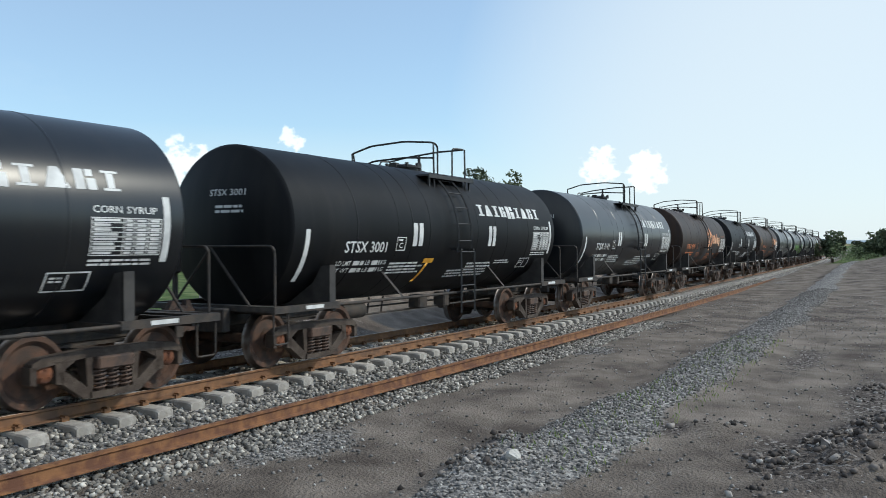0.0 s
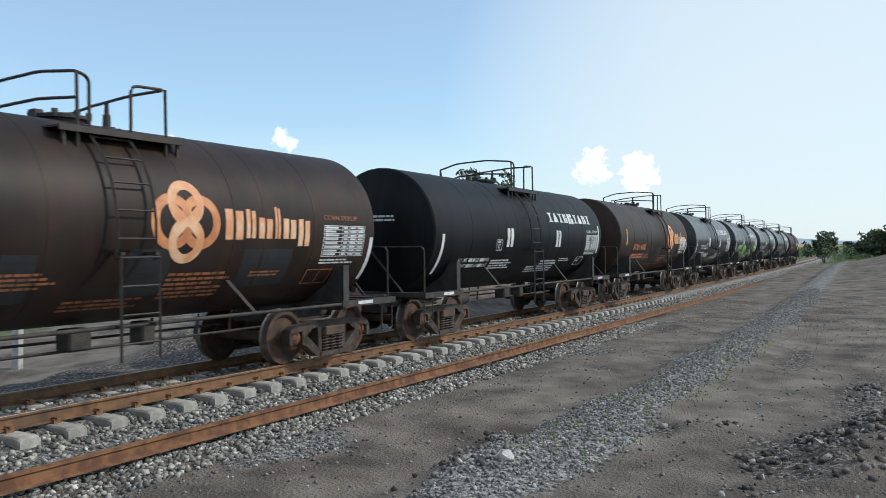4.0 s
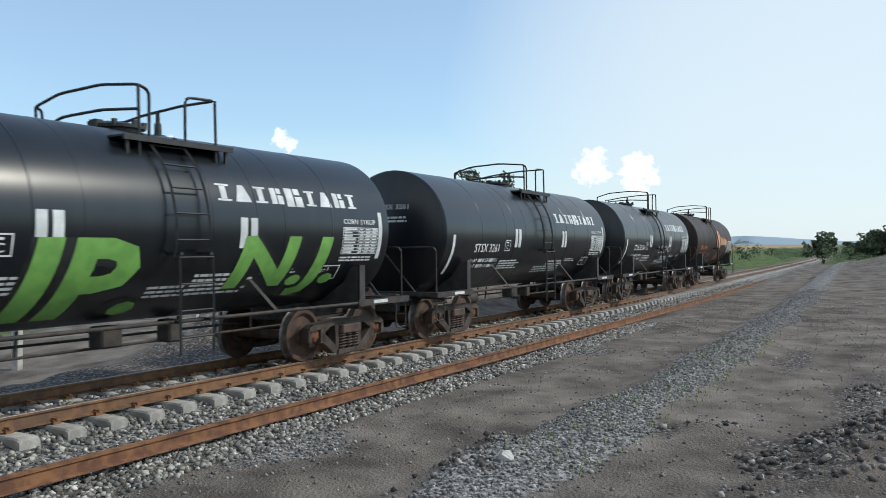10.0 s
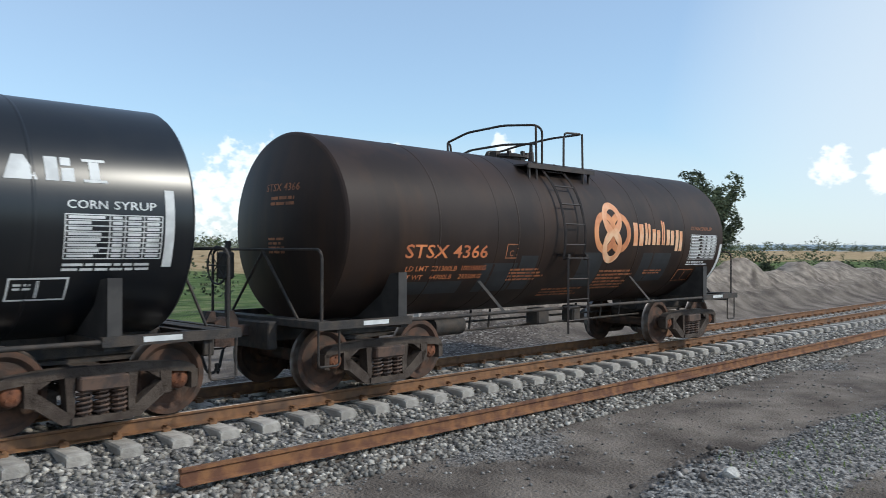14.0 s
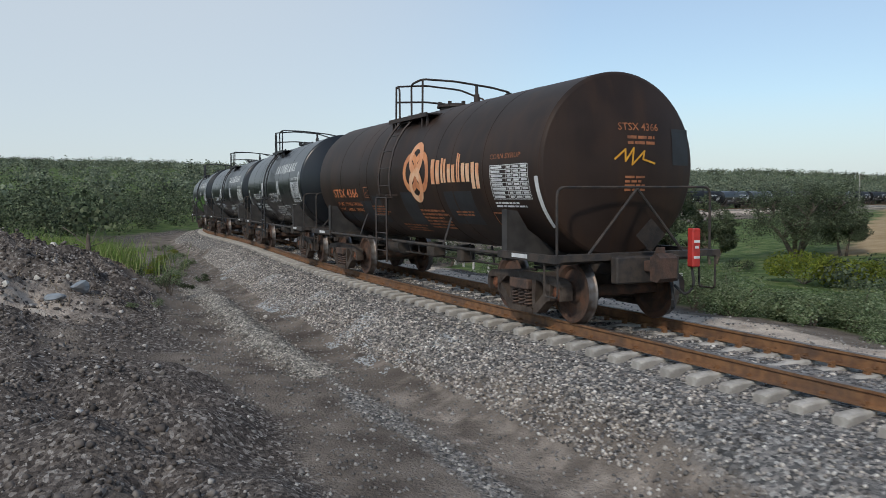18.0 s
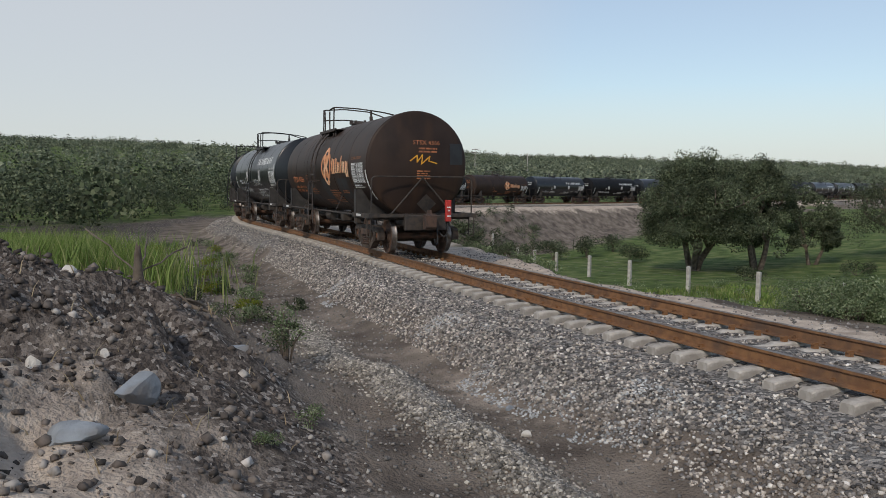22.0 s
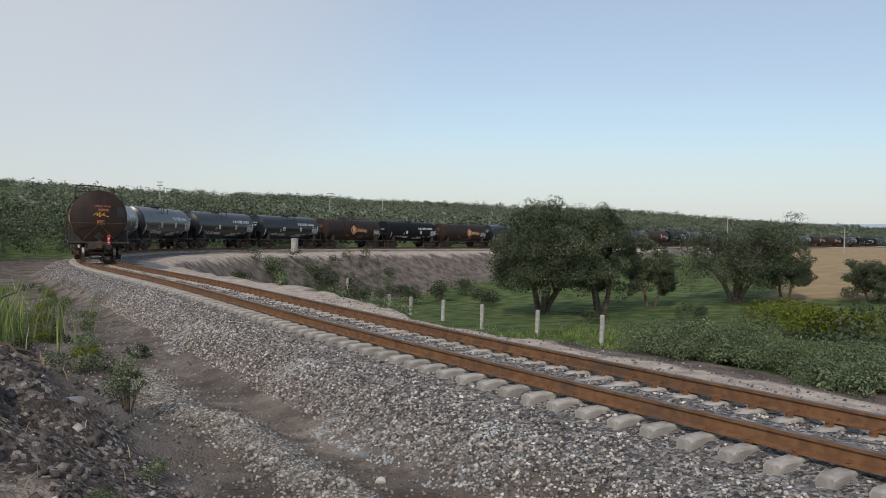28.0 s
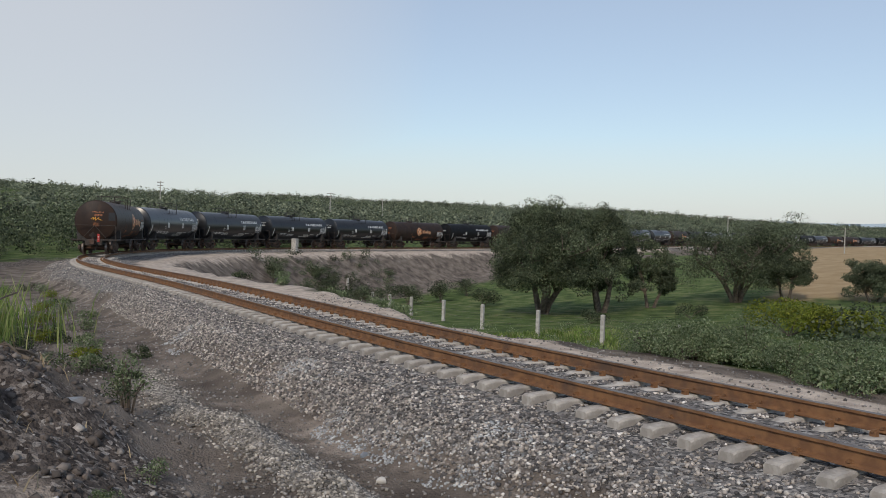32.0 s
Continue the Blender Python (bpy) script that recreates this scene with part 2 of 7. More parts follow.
def ground_material():
    """Dirt, gravel, sand, grass and stubble, each with its own grain, laid by the cover of the ground."""
    m = bpy.data.materials.new("ground")
    m.use_nodes = True
    n, l = m.node_tree.nodes, m.node_tree.links
    out = n["Principled BSDF"]
    out.inputs["Roughness"].default_value = 0.95
    out.inputs["Specular IOR Level"].default_value = 0.1
    where = n.new("ShaderNodeTexCoord").outputs["Object"]

    def grain(kind, size, stops, detail=6.0):
        if kind == "cells":
            tex = n.new("ShaderNodeTexVoronoi")
            tex.inputs["Scale"].default_value = size
            fac = n.new("ShaderNodeSeparateColor")
            l.new(where, tex.inputs["Vector"]), l.new(tex.outputs["Color"], fac.inputs[0])
            value = fac.outputs[0]
        else:
            tex = n.new("ShaderNodeTexNoise")
            tex.inputs["Scale"].default_value, tex.inputs["Detail"].default_value = size, detail
            l.new(where, tex.inputs["Vector"])
            value = tex.outputs["Fac"]
        ramp = n.new("ShaderNodeValToRGB")
        el = ramp.color_ramp.elements
        while len(el) < len(stops):
            el.new(0.5)
        for e, (p, c) in zip(el, stops):
            e.position, e.color = p, (*c, 1)
        l.new(value, ramp.inputs[0])
        return ramp.outputs[0]

    def blend(fac, a, b):
        mix = n.new("ShaderNodeMix")
        mix.data_type = "RGBA"
        l.new(fac, mix.inputs[0]), l.new(a, mix.inputs[6]), l.new(b, mix.inputs[7])
        return mix.outputs[2]

    def mask(name, size=2.5, hard=0.25):
        at = n.new("ShaderNodeAttribute")
        at.attribute_name = name
        tex = n.new("ShaderNodeTexNoise")
        tex.inputs["Scale"].default_value, tex.inputs["Detail"].default_value = size, 8
        l.new(where, tex.inputs["Vector"])
        add = n.new("ShaderNodeMath")
        l.new(at.outputs["Fac"], add.inputs[0]), l.new(tex.outputs["Fac"], add.inputs[1])
        span = n.new("ShaderNodeMapRange")
        span.inputs[1].default_value, span.inputs[2].default_value = 1 - hard, 1 + hard
        l.new(add.outputs[0], span.inputs[0])
        return span.outputs[0]

    soil = grain("noise", 1.1, ((0.32, (0.1, 0.082, 0.07)), (0.5, (0.18, 0.15, 0.126)), (0.68, (0.265, 0.224, 0.187))), 14)
    stones = grain("cells", 24, ((0.0, (0.07, 0.07, 0.07)), (0.45, (0.185, 0.176, 0.168)), (0.8, (0.33, 0.302, 0.278)), (1.0, (0.46, 0.44, 0.41))))
    sand = grain("noise", 3.0, ((0.32, (0.4, 0.33, 0.275)), (0.68, (0.66, 0.56, 0.465))), 14)
    turf = grain("noise", 0.7, ((0.3, (0.045, 0.07, 0.026)), (0.5, (0.095, 0.14, 0.046)), (0.7, (0.19, 0.205, 0.09))), 15)
    straw = grain("noise", 0.5, ((0.3, (0.33, 0.23, 0.12)), (0.7, (0.47, 0.35, 0.21))), 10)
    crumbs = grain("cells", 21, ((0.0, (0.05, 0.042, 0.038)), (0.5, (0.11, 0.092, 0.081)), (0.85, (0.19, 0.163, 0.144)), (1.0, (0.36, 0.33, 0.3))))
    pebble = grain("cells", 38, ((0.0, (0.07, 0.065, 0.06)), (0.5, (0.2, 0.185, 0.17)), (1.0, (0.42, 0.39, 0.36))))
    dots = n.new("ShaderNodeTexVoronoi")
    dots.inputs["Scale"].default_value = 38
    l.new(where, dots.inputs["Vector"])
    near_dot = n.new("ShaderNodeMapRange")
    near_dot.inputs[1].default_value, near_dot.inputs[2].default_value, near_dot.inputs[3].default_value, near_dot.inputs[4].default_value = 0.2, 0.32, 1.0, 0.0
    l.new(dots.outputs["Distance"], near_dot.inputs[0])
    strewn = n.new("ShaderNodeTexNoise")
    strewn.inputs["Scale"].default_value, strewn.inputs["Detail"].default_value = 2.2, 8
    l.new(where, strewn.inputs["Vector"])
    dense = n.new("ShaderNodeMapRange")
    dense.inputs[1].default_value, dense.inputs[2].default_value = 0.52, 0.68
    l.new(strewn.outputs["Fac"], dense.inputs[0])
    both = n.new("ShaderNodeMath")
    both.operation = "MULTIPLY"
    l.new(near_dot.outputs[0], both.inputs[0]), l.new(dense.outputs[0], both.inputs[1])
    last = blend(both.outputs[0], soil, pebble)
    last = blend(mask("rubble"), last, crumbs)
    last = blend(mask("pale"), last, sand)
    last = blend(mask("gravel", 5.0), last, stones)
    last = blend(mask("grass", 0.8), last, turf)
    last = blend(mask("dry", 0.6), last, straw)
    l.new(last, out.inputs["Base Color"])
    rough = n.new("ShaderNodeTexNoise")
    rough.inputs["Scale"].default_value, rough.inputs["Detail"].default_value = 26, 12
    l.new(where, rough.inputs["Vector"])
    rel = n.new("ShaderNodeBump")
    rel.inputs["Strength"].default_value, rel.inputs["Distance"].default_value = 0.9, 0.06
    l.new(rough.outputs["Fac"], rel.inputs["Height"])
    l.new(rel.outputs[0], out.inputs["Normal"])
    return m


def tones(name, stops, rough=0.9, grain=0.0, specular=0.3, sheer=0.0, swing=(0.55, 1.5)):
    """A material whose pieces take one of several tones each."""
    m = bpy.data.materials.new(name)
    m.use_nodes = True
    n, l = m.node_tree.nodes, m.node_tree.links
    out = n["Principled BSDF"]
    out.inputs["Roughness"].default_value, out.inputs["Specular IOR Level"].default_value = rough, specular
    geo = n.new("ShaderNodeNewGeometry").outputs["Random Per Island"]
    ramp = n.new("ShaderNodeValToRGB")
    el = ramp.color_ramp.elements
    while len(el) < len(stops):
        el.new(0.5)
    for e, (p, c) in zip(el, stops):
        e.position, e.color = p, (*c, 1)
    l.new(geo, ramp.inputs[0])
    last = ramp.outputs[0]
    if grain:
        tex = n.new("ShaderNodeTexNoise")
        tex.inputs["Scale"].default_value, tex.inputs["Detail"].default_value = grain, 5
        l.new(n.new("ShaderNodeTexCoord").outputs["Object"], tex.inputs["Vector"])
        span = n.new("ShaderNodeMapRange")
        span.inputs[1].default_value, span.inputs[2].default_value, span.inputs[3].default_value, span.inputs[4].default_value = 0.3, 0.7, *swing
        l.new(tex.outputs["Fac"], span.inputs[0])
        tone = n.new("ShaderNodeHueSaturation")
        l.new(span.outputs[0], tone.inputs["Value"]), l.new(last, tone.inputs["Color"])
        last = tone.outputs[0]
    l.new(last, out.inputs["Base Color"])
    if sheer:
        leaf = n.new("ShaderNodeBsdfTranslucent")
        mix = n.new("ShaderNodeMixShader")
        mix.inputs[0].default_value = sheer
        l.new(last, leaf.inputs[0]), l.new(out.outputs[0], mix.inputs[1]), l.new(leaf.outputs[0], mix.inputs[2])
        l.new(mix.outputs[0], n["Material Output"].inputs[0])
    return m


M["ground"] = ground_material()
M["stones"] = tones("crushed_stone", ((0.0, (0.06, 0.057, 0.057)), (0.3, (0.16, 0.148, 0.142)), (0.6, (0.32, 0.285, 0.255)), (0.85, (0.47, 0.415, 0.36)), (1.0, (0.66, 0.625, 0.58))), 0.85, 9.0)
M["grey_stones"] = tones("grey_crushed_stone", ((0.0, (0.1, 0.093, 0.083)), (0.4, (0.205, 0.188, 0.165)), (0.75, (0.33, 0.3, 0.26)), (1.0, (0.54, 0.5, 0.44))), 0.85, 9.0)
M["pale_stones"] = tones("pale_crushed_stone", ((0.0, (0.27, 0.28, 0.29)), (0.6, (0.4, 0.41, 0.41)), (1.0, (0.53, 0.53, 0.52))), 0.9, 9.0)
M["yard_stones"] = tones("yard_gravel_stone", ((0.0, (0.12, 0.112, 0.105)), (0.4, (0.18, 0.168, 0.156)), (0.8, (0.26, 0.24, 0.222)), (1.0, (0.44, 0.42, 0.39))), 0.9, 9.0)
M["dark_stones"] = tones("dark_rubble", ((0.0, (0.05, 0.043, 0.039)), (0.55, (0.12, 0.1, 0.088)), (0.9, (0.21, 0.182, 0.16)), (1.0, (0.46, 0.43, 0.4))), 0.9, 7.0)
M["leaves"] = tones("mesquite_leaves", ((0.0, (0.038, 0.05, 0.03)), (0.5, (0.072, 0.092, 0.052)), (1.0, (0.15, 0.17, 0.1))), 0.7, 0.55, 0.2, 0.25, (0.4, 1.9))
# distant scrub: aerial haze is mixed into these paler, greyer greens
M["hazed_leaves"] = tones("hazed_scrub_leaves", ((0.0, (0.075, 0.092, 0.07)), (0.5, (0.13, 0.15, 0.105)), (1.0, (0.22, 0.24, 0.16))), 0.9, 0.13, 0.1, 0.25, (0.3, 2.0))
M["scrub"] = tones("scrub_leaves", ((0.0, (0.03, 0.045, 0.024)), (0.5, (0.055, 0.075, 0.038)), (1.0, (0.13, 0.145, 0.085))), 0.8, 0.3, 0.2, 0.2, (0.4, 1.9))
M["weeds"] = tones("weed_leaves", ((0.0, (0.08, 0.115, 0.05)), (0.5, (0.15, 0.2, 0.1)), (1.0, (0.29, 0.33, 0.2))), 0.7, 1.5, 0.2, 0.3)
M["bright"] = tones("bright_bush_leaves", ((0.0, (0.09, 0.12, 0.015)), (0.5, (0.15, 0.18, 0.025)), (1.0, (0.23, 0.24, 0.04))), 0.7, 1.0, 0.2, 0.3)
M["blades"] = tones("grass_blades", ((0.0, (0.1, 0.17, 0.035)), (0.6, (0.18, 0.25, 0.07)), (1.0, (0.31, 0.32, 0.14))), 0.7, 1.0, 0.2, 0.3)
M["straw"] = tones("dry_stalks", ((0.0, (0.2, 0.15, 0.09)), (1.0, (0.36, 0.3, 0.2))), 0.85)
M["bark"] = material("bark", (0.09, 0.07, 0.055), 0.95, alt=(0.16, 0.13, 0.1), scale=4, bump=0.6, bump_scale=12)
M["post"] = material("post_concrete", (0.5, 0.48, 0.44), 0.9, alt=(0.36, 0.34, 0.31), scale=4, bump=0.2)
M["wood"] = material("weathered_post", (0.13, 0.11, 0.09), 0.95, alt=(0.08, 0.065, 0.055), scale=6, bump=0.4)
M["wire"] = material("fence_wire", (0.25, 0.23, 0.21), 0.6, 0.6, alt=(0.18, 0.12, 0.09), scale=3)
M["rock"] = material("blue_grey_rock", (0.27, 0.3, 0.33), 0.85, alt=(0.17, 0.185, 0.2), scale=3, dirt=(0.24, 0.2, 0.17), dirt_scale=2, bump=0.5, bump_scale=10)
M["white_rock"] = material("white_rock", (0.6, 0.57, 0.52), 0.9, alt=(0.45, 0.42, 0.38), scale=5, bump=0.4)
M["masonry"] = material("rubble_masonry", (0.3, 0.27, 0.235), 0.95, alt=(0.19, 0.17, 0.15), scale=5, bump=0.7, bump_scale=8)
# the blue of the air in front of the ranges is put into their colour
M["mountain"] = material("hazed_mountain", (0.34, 0.42, 0.48), 1.0, alt=(0.38, 0.46, 0.52), scale=0.004, specular=0.0)
# houses on the skyline, tinted blue-grey to imitate haze
M["town"] = material("hazed_town", (0.19, 0.24, 0.28), 1.0, alt=(0.15, 0.19, 0.23), scale=0.02, island=0.25, specular=0.0)


# ---- mesh helpers ----
def part(name, bm, material_, parent=None, label="", smooth=0.0):
    me = bpy.data.meshes.new(name)
    bm.to_mesh(me)
    bm.free()
    me.materials.append(material_)
    if smooth:
        me.shade_smooth()
        me.set_sharp_from_angle(angle=radians(smooth))
    ob = new(name, me)
    ob.parent = parent
    if label:
        ob["label"] = label
    return ob


def box(bm, x0, x1, y0, y1, z0, z1, m=None, bevel=0.0):
    v = bmesh.ops.create_cube(bm, size=1)["verts"]
    bmesh.ops.transform(bm, verts=v, matrix=Matrix.Translation(((x0 + x1) / 2, (y0 + y1) / 2, (z0 + z1) / 2)) @ Matrix.Diagonal((x1 - x0, y1 - y0, z1 - z0, 1)))
    if bevel:
        edges = list({e for q in v for e in q.link_edges})
        v = list({q for f in bmesh.ops.bevel(bm, geom=edges, offset=bevel, segments=1, affect="EDGES")["faces"] for q in f.verts} | {q for q in v if q.is_valid})
    if m:
        bmesh.ops.transform(bm, verts=v, matrix=m)
    return v


def tube(bm, points, r, n=6, closed=False):
    """A pipe of radius r along the points."""
    pts = [Vector(p) for p in points]
    rings = []
    for i, p in enumerate(pts):
        a, b = pts[max(i - 1, 0)], pts[min(i + 1, len(pts) - 1)]
        way = (b - a).normalized()
        side = way.cross(Vector((0, 0, 1)) if abs(way.z) < 0.9 else Vector((1, 0, 0))).normalized()
        up = side.cross(way)
        rings.append([bm.verts.new(p + r * (math.cos(2 * math.pi * k / n) * side + math.sin(2 * math.pi * k / n) * up)) for k in range(n)])
    for a, b in zip(rings, rings[1:]):
        for k in range(n):
            bm.faces.new((a[k], a[(k + 1) % n], b[(k + 1) % n], b[k]))
    bm.faces.new(rings[0][::-1]), bm.faces.new(rings[-1])


def lathe(bm, profile, n, m=None, caps=True):
    """Turns (along, radius) round the x axis."""
    rings = []
    for a, r in profile:
        if r < 1e-6:
            rings.append([bm.verts.new((a, 0, 0))])
        else:
            rings.append([bm.verts.new((a, r * math.sin(2 * math.pi * k / n), r * math.cos(2 * math.pi * k / n))) for k in range(n)])
    for a, b in zip(rings, rings[1:]):
        for k in range(n):
            q = (k + 1) % n
            if len(a) == 1:
                bm.faces.new((a[0], b[k], b[q]))
            elif len(b) == 1:
                bm.faces.new((a[k], b[0], a[q]))
            else:
                bm.faces.new((a[k], b[k], b[q], a[q]))
    if caps:
        for ring in (rings[0][::-1], rings[-1]):
            if len(ring) > 1:
                bm.faces.new(ring)
    if m:
        bmesh.ops.transform(bm, verts=[v for ring in rings for v in ring], matrix=m)


def prism(bm, outline, y0, y1, m=None):
    """A flat plate: outline in x, z, from y0 to y1."""
    a = [bm.verts.new((x, y0, z)) for x, z in outline]
    b = [bm.verts.new((x, y1, z)) for x, z in outline]
    bm.faces.new(a), bm.faces.new(b[::-1])
    for i in range(len(a)):
        j = (i + 1) % len(a)
        bm.faces.new((a[i], b[i], b[j], a[j]))
    if m:
        bmesh.ops.transform(bm, verts=a + b, matrix=m)


# ---- ground ----
def smooth01(x):
    x = np.clip(x, 0, 1)
    return x * x * (3 - 2 * x)


LINE = np.stack([LINE_X, LINE_Y, HEADING, LINE_Z, RULER], 1)


def nearest(x, y):
    """Arc length, signed distance (far side of the running track is positive) and rail height at the nearest place of the line."""
    best = np.full(x.shape, 1e12)
    idx = np.zeros(x.shape, int)
    for i in range(0, len(LINE), 3):
        d = (x - LINE[i, 0]) ** 2 + (y - LINE[i, 1]) ** 2
        m = d < best
        best[m], idx[m] = d[m], i
    px, py, h, z, s = LINE[idx].T
    along = (x - px) * np.cos(h) + (y - py) * np.sin(h)
    off = (x - px) * np.sin(h) - (y - py) * np.cos(h)
    return s + along, off, z


def wave(x, y, size, seed=0.0):
    a, b = x / size + seed, y / size - seed * 1.7
    return (np.sin(a + 1.3 * np.sin(b * 0.7 + seed)) * np.cos(b + 1.1 * np.sin(a * 0.8)) + 0.5 * np.sin(2.3 * a + 1.9 * b) * np.cos(1.7 * b - a)) / 1.5


def grit(x, y, size, seed=0):
    """Smooth random relief, its bumps about that size."""
    a, b = x / size, y / size
    i, j = np.floor(a).astype(np.int64), np.floor(b).astype(np.int64)
    u, v = smooth01(a - i), smooth01(b - j)

    def dice(p, q):
        h = (p * 374761393 + q * 668265263 + seed * 974711) & 0xFFFFFFFF
        h = ((h ^ (h >> 13)) * 1274126177) & 0xFFFFFFFF
        return ((h ^ (h >> 16)) & 0xFFFF) / 32768.0 - 1.0

    return (dice(i, j) * (1 - u) + dice(i + 1, j) * u) * (1 - v) + (dice(i, j + 1) * (1 - u) + dice(i + 1, j + 1) * u) * v


def gauss(x, y, cx, cy, sx, sy):
    return np.exp(-((x - cx) / sx) ** 2 - ((y - cy) / sy) ** 2)


def height(x, y):
    s, off, zr = nearest(x, y)
    fine = 0.016 * grit(x, y, 1.1, 1) + 0.014 * grit(x, y, 0.45, 2) + 0.018 * grit(s / 7, off, 0.42, 4) * smooth01((np.abs(off) - 2.6) / 0.6)
    # ballast bed
    bed = zr - 0.235 - np.clip((np.abs(off) - 1.1) / 1.9, 0, 1) * 0.36
    bed = bed - 0.06 * smooth01((np.abs(off) - 0.84) / 0.15) * smooth01((1.6 - np.abs(off)) / 0.3)
    bed = bed + 0.03 * smooth01((0.62 - np.abs(off)) / 0.15)
    west = smooth01((-x - 2) / 12)
    # near side: yard, then the ditch and path beside the ballast slope
    yard = -0.52 + 0.05 * wave(x, y, 4.0) + fine
    yard = yard + 0.10 * np.exp(-((off + 6.3) / 0.65) ** 2) * (1 - west) * (1 + 0.3 * wave(x, y, 0.7, 8.0)) - 0.07 * np.exp(-((off + 5.2) / 0.5) ** 2) * (1 - west)
    for cx, cy, r, h in ((11.0, -7.65, 0.55, 0.16), (10.6, -9.4, 0.9, 0.2), (9.6, -9.3, 0.5, 0.16), (12.3, -9.7, 0.7, 0.2), (8.4, -5.9, 0.6, 0.14), (7.6, -5.7, 0.5, 0.12), (8.9, -5.6, 0.5, 0.1)):
        yard = yard + gauss(x, y, cx, cy, r, r * 0.7) * h * (1 + 0.5 * wave(x, y, 0.16, 7.0))
    slope = zr - 0.4 - 0.56 * smooth01((-off - 1.4) / 1.9)
    drift = 3.95 + 0.28 * wave(x, y, 2.4, 6.0) + 0.12 * wave(x, y, 0.8, 2.0)
    path = slope - 0.04 * np.exp(-((off + 3.2) / 0.5) ** 2) + 0.22 * np.exp(-((off + drift) / 0.33) ** 2) * smooth01((-x - 17) / 4) * smooth01((32 + x) / 5) * (1 + 0.35 * wave(x, y, 0.5, 3.0)) + 1.8 * fine
    path = path + 0.42 * smooth01((-off - 5.2 + 0.4 * wave(x, y, 2.2, 5.0)) / 1.1) * smooth01((-x - 1) / 4) * smooth01((22 + x) / 5) * (1 + 0.35 * grit(x, y, 0.9, 13) + 0.3 * grit(x, y, 0.4, 14))
    near = yard * (1 - west) + path * west
    ex, ey = from_end(x, y)
    mound = 1.85 * gauss(ex, ey, -23.6, -9.7, 6.3, 2.8) + 0.35 * gauss(ex, ey, -23.8, -7.1, 2.4, 1.1)
    mound = mound * (1 + 0.22 * grit(x, y, 1.3, 5) + 0.19 * grit(x, y, 0.6, 6) + 0.14 * grit(x, y, 0.33, 7))
    near = near + mound + 2.6 * gauss(x, y, 92, -13, 34, 9)
    # hills outside the bend
    rise = smooth01((s - 62) / 70) * np.clip(-off - 7, 0, 420)
    ahead, aside = -0.827 * (ex + 12.9) + 0.562 * (ey + 8.39), 0.562 * (ex + 12.9) + 0.827 * (ey + 8.39)
    rise = rise * (1 - 0.36 * smooth01((aside / np.maximum(ahead, 1.0) - 0.2) / 0.32))
    near = near + rise * 0.0545 + rise / 420 * 2.5 * wave(x, y, 60, 1.0)
    # far side: sandy strip, then the valley with its field
    floor = -1.0 - 3.7 * smooth01((22 - x) / 50) - 1.9 * smooth01((-x - 45) / 45) + 0.2 * wave(x, y, 9.0)
    field = smooth01((y - 45) / 60) * smooth01((x + 150 + 0.25 * y) / 70)
    floor = floor + 3.4 * field + 0.004 * np.clip(y - 150, 0, 500)
    strip = 3.7 + 1.3 * smooth01((s - 34) / 14) + 1.3 * smooth01((x - 4) / 8) + 0.35 * wave(x, y, 4.0, 3.0) + 0.25 * wave(x, y, 1.1, 1.0)
    shelf = 2.4 * (1 - smooth01((s - 27) / 5)) * smooth01((6 - x) / 6)
    bank = zr - 0.5 - np.clip(off - strip - shelf, 0, 400) / 1.55 - 0.1 * np.clip(off - strip, 0, 3) + 0.05 * grit(s, off / 6, 0.9, 9) + 0.03 * grit(x, y, 0.7, 10)
    berm = 2.5 * np.exp(-((off - 7.0) / 1.9) ** 2) * smooth01((x - 12) / 10) * smooth01((75 - x) / 25) * (1 + 0.25 * wave(x, y, 2.0, 5.0) + 0.1 * wave(x, y, 0.6, 1.0))
    far = np.maximum(floor, bank) + berm + fine
    k = smooth01((np.abs(off) - 1.9) / 0.9)
    return bed * (1 - k) + np.where(off < 0, near, far) * k


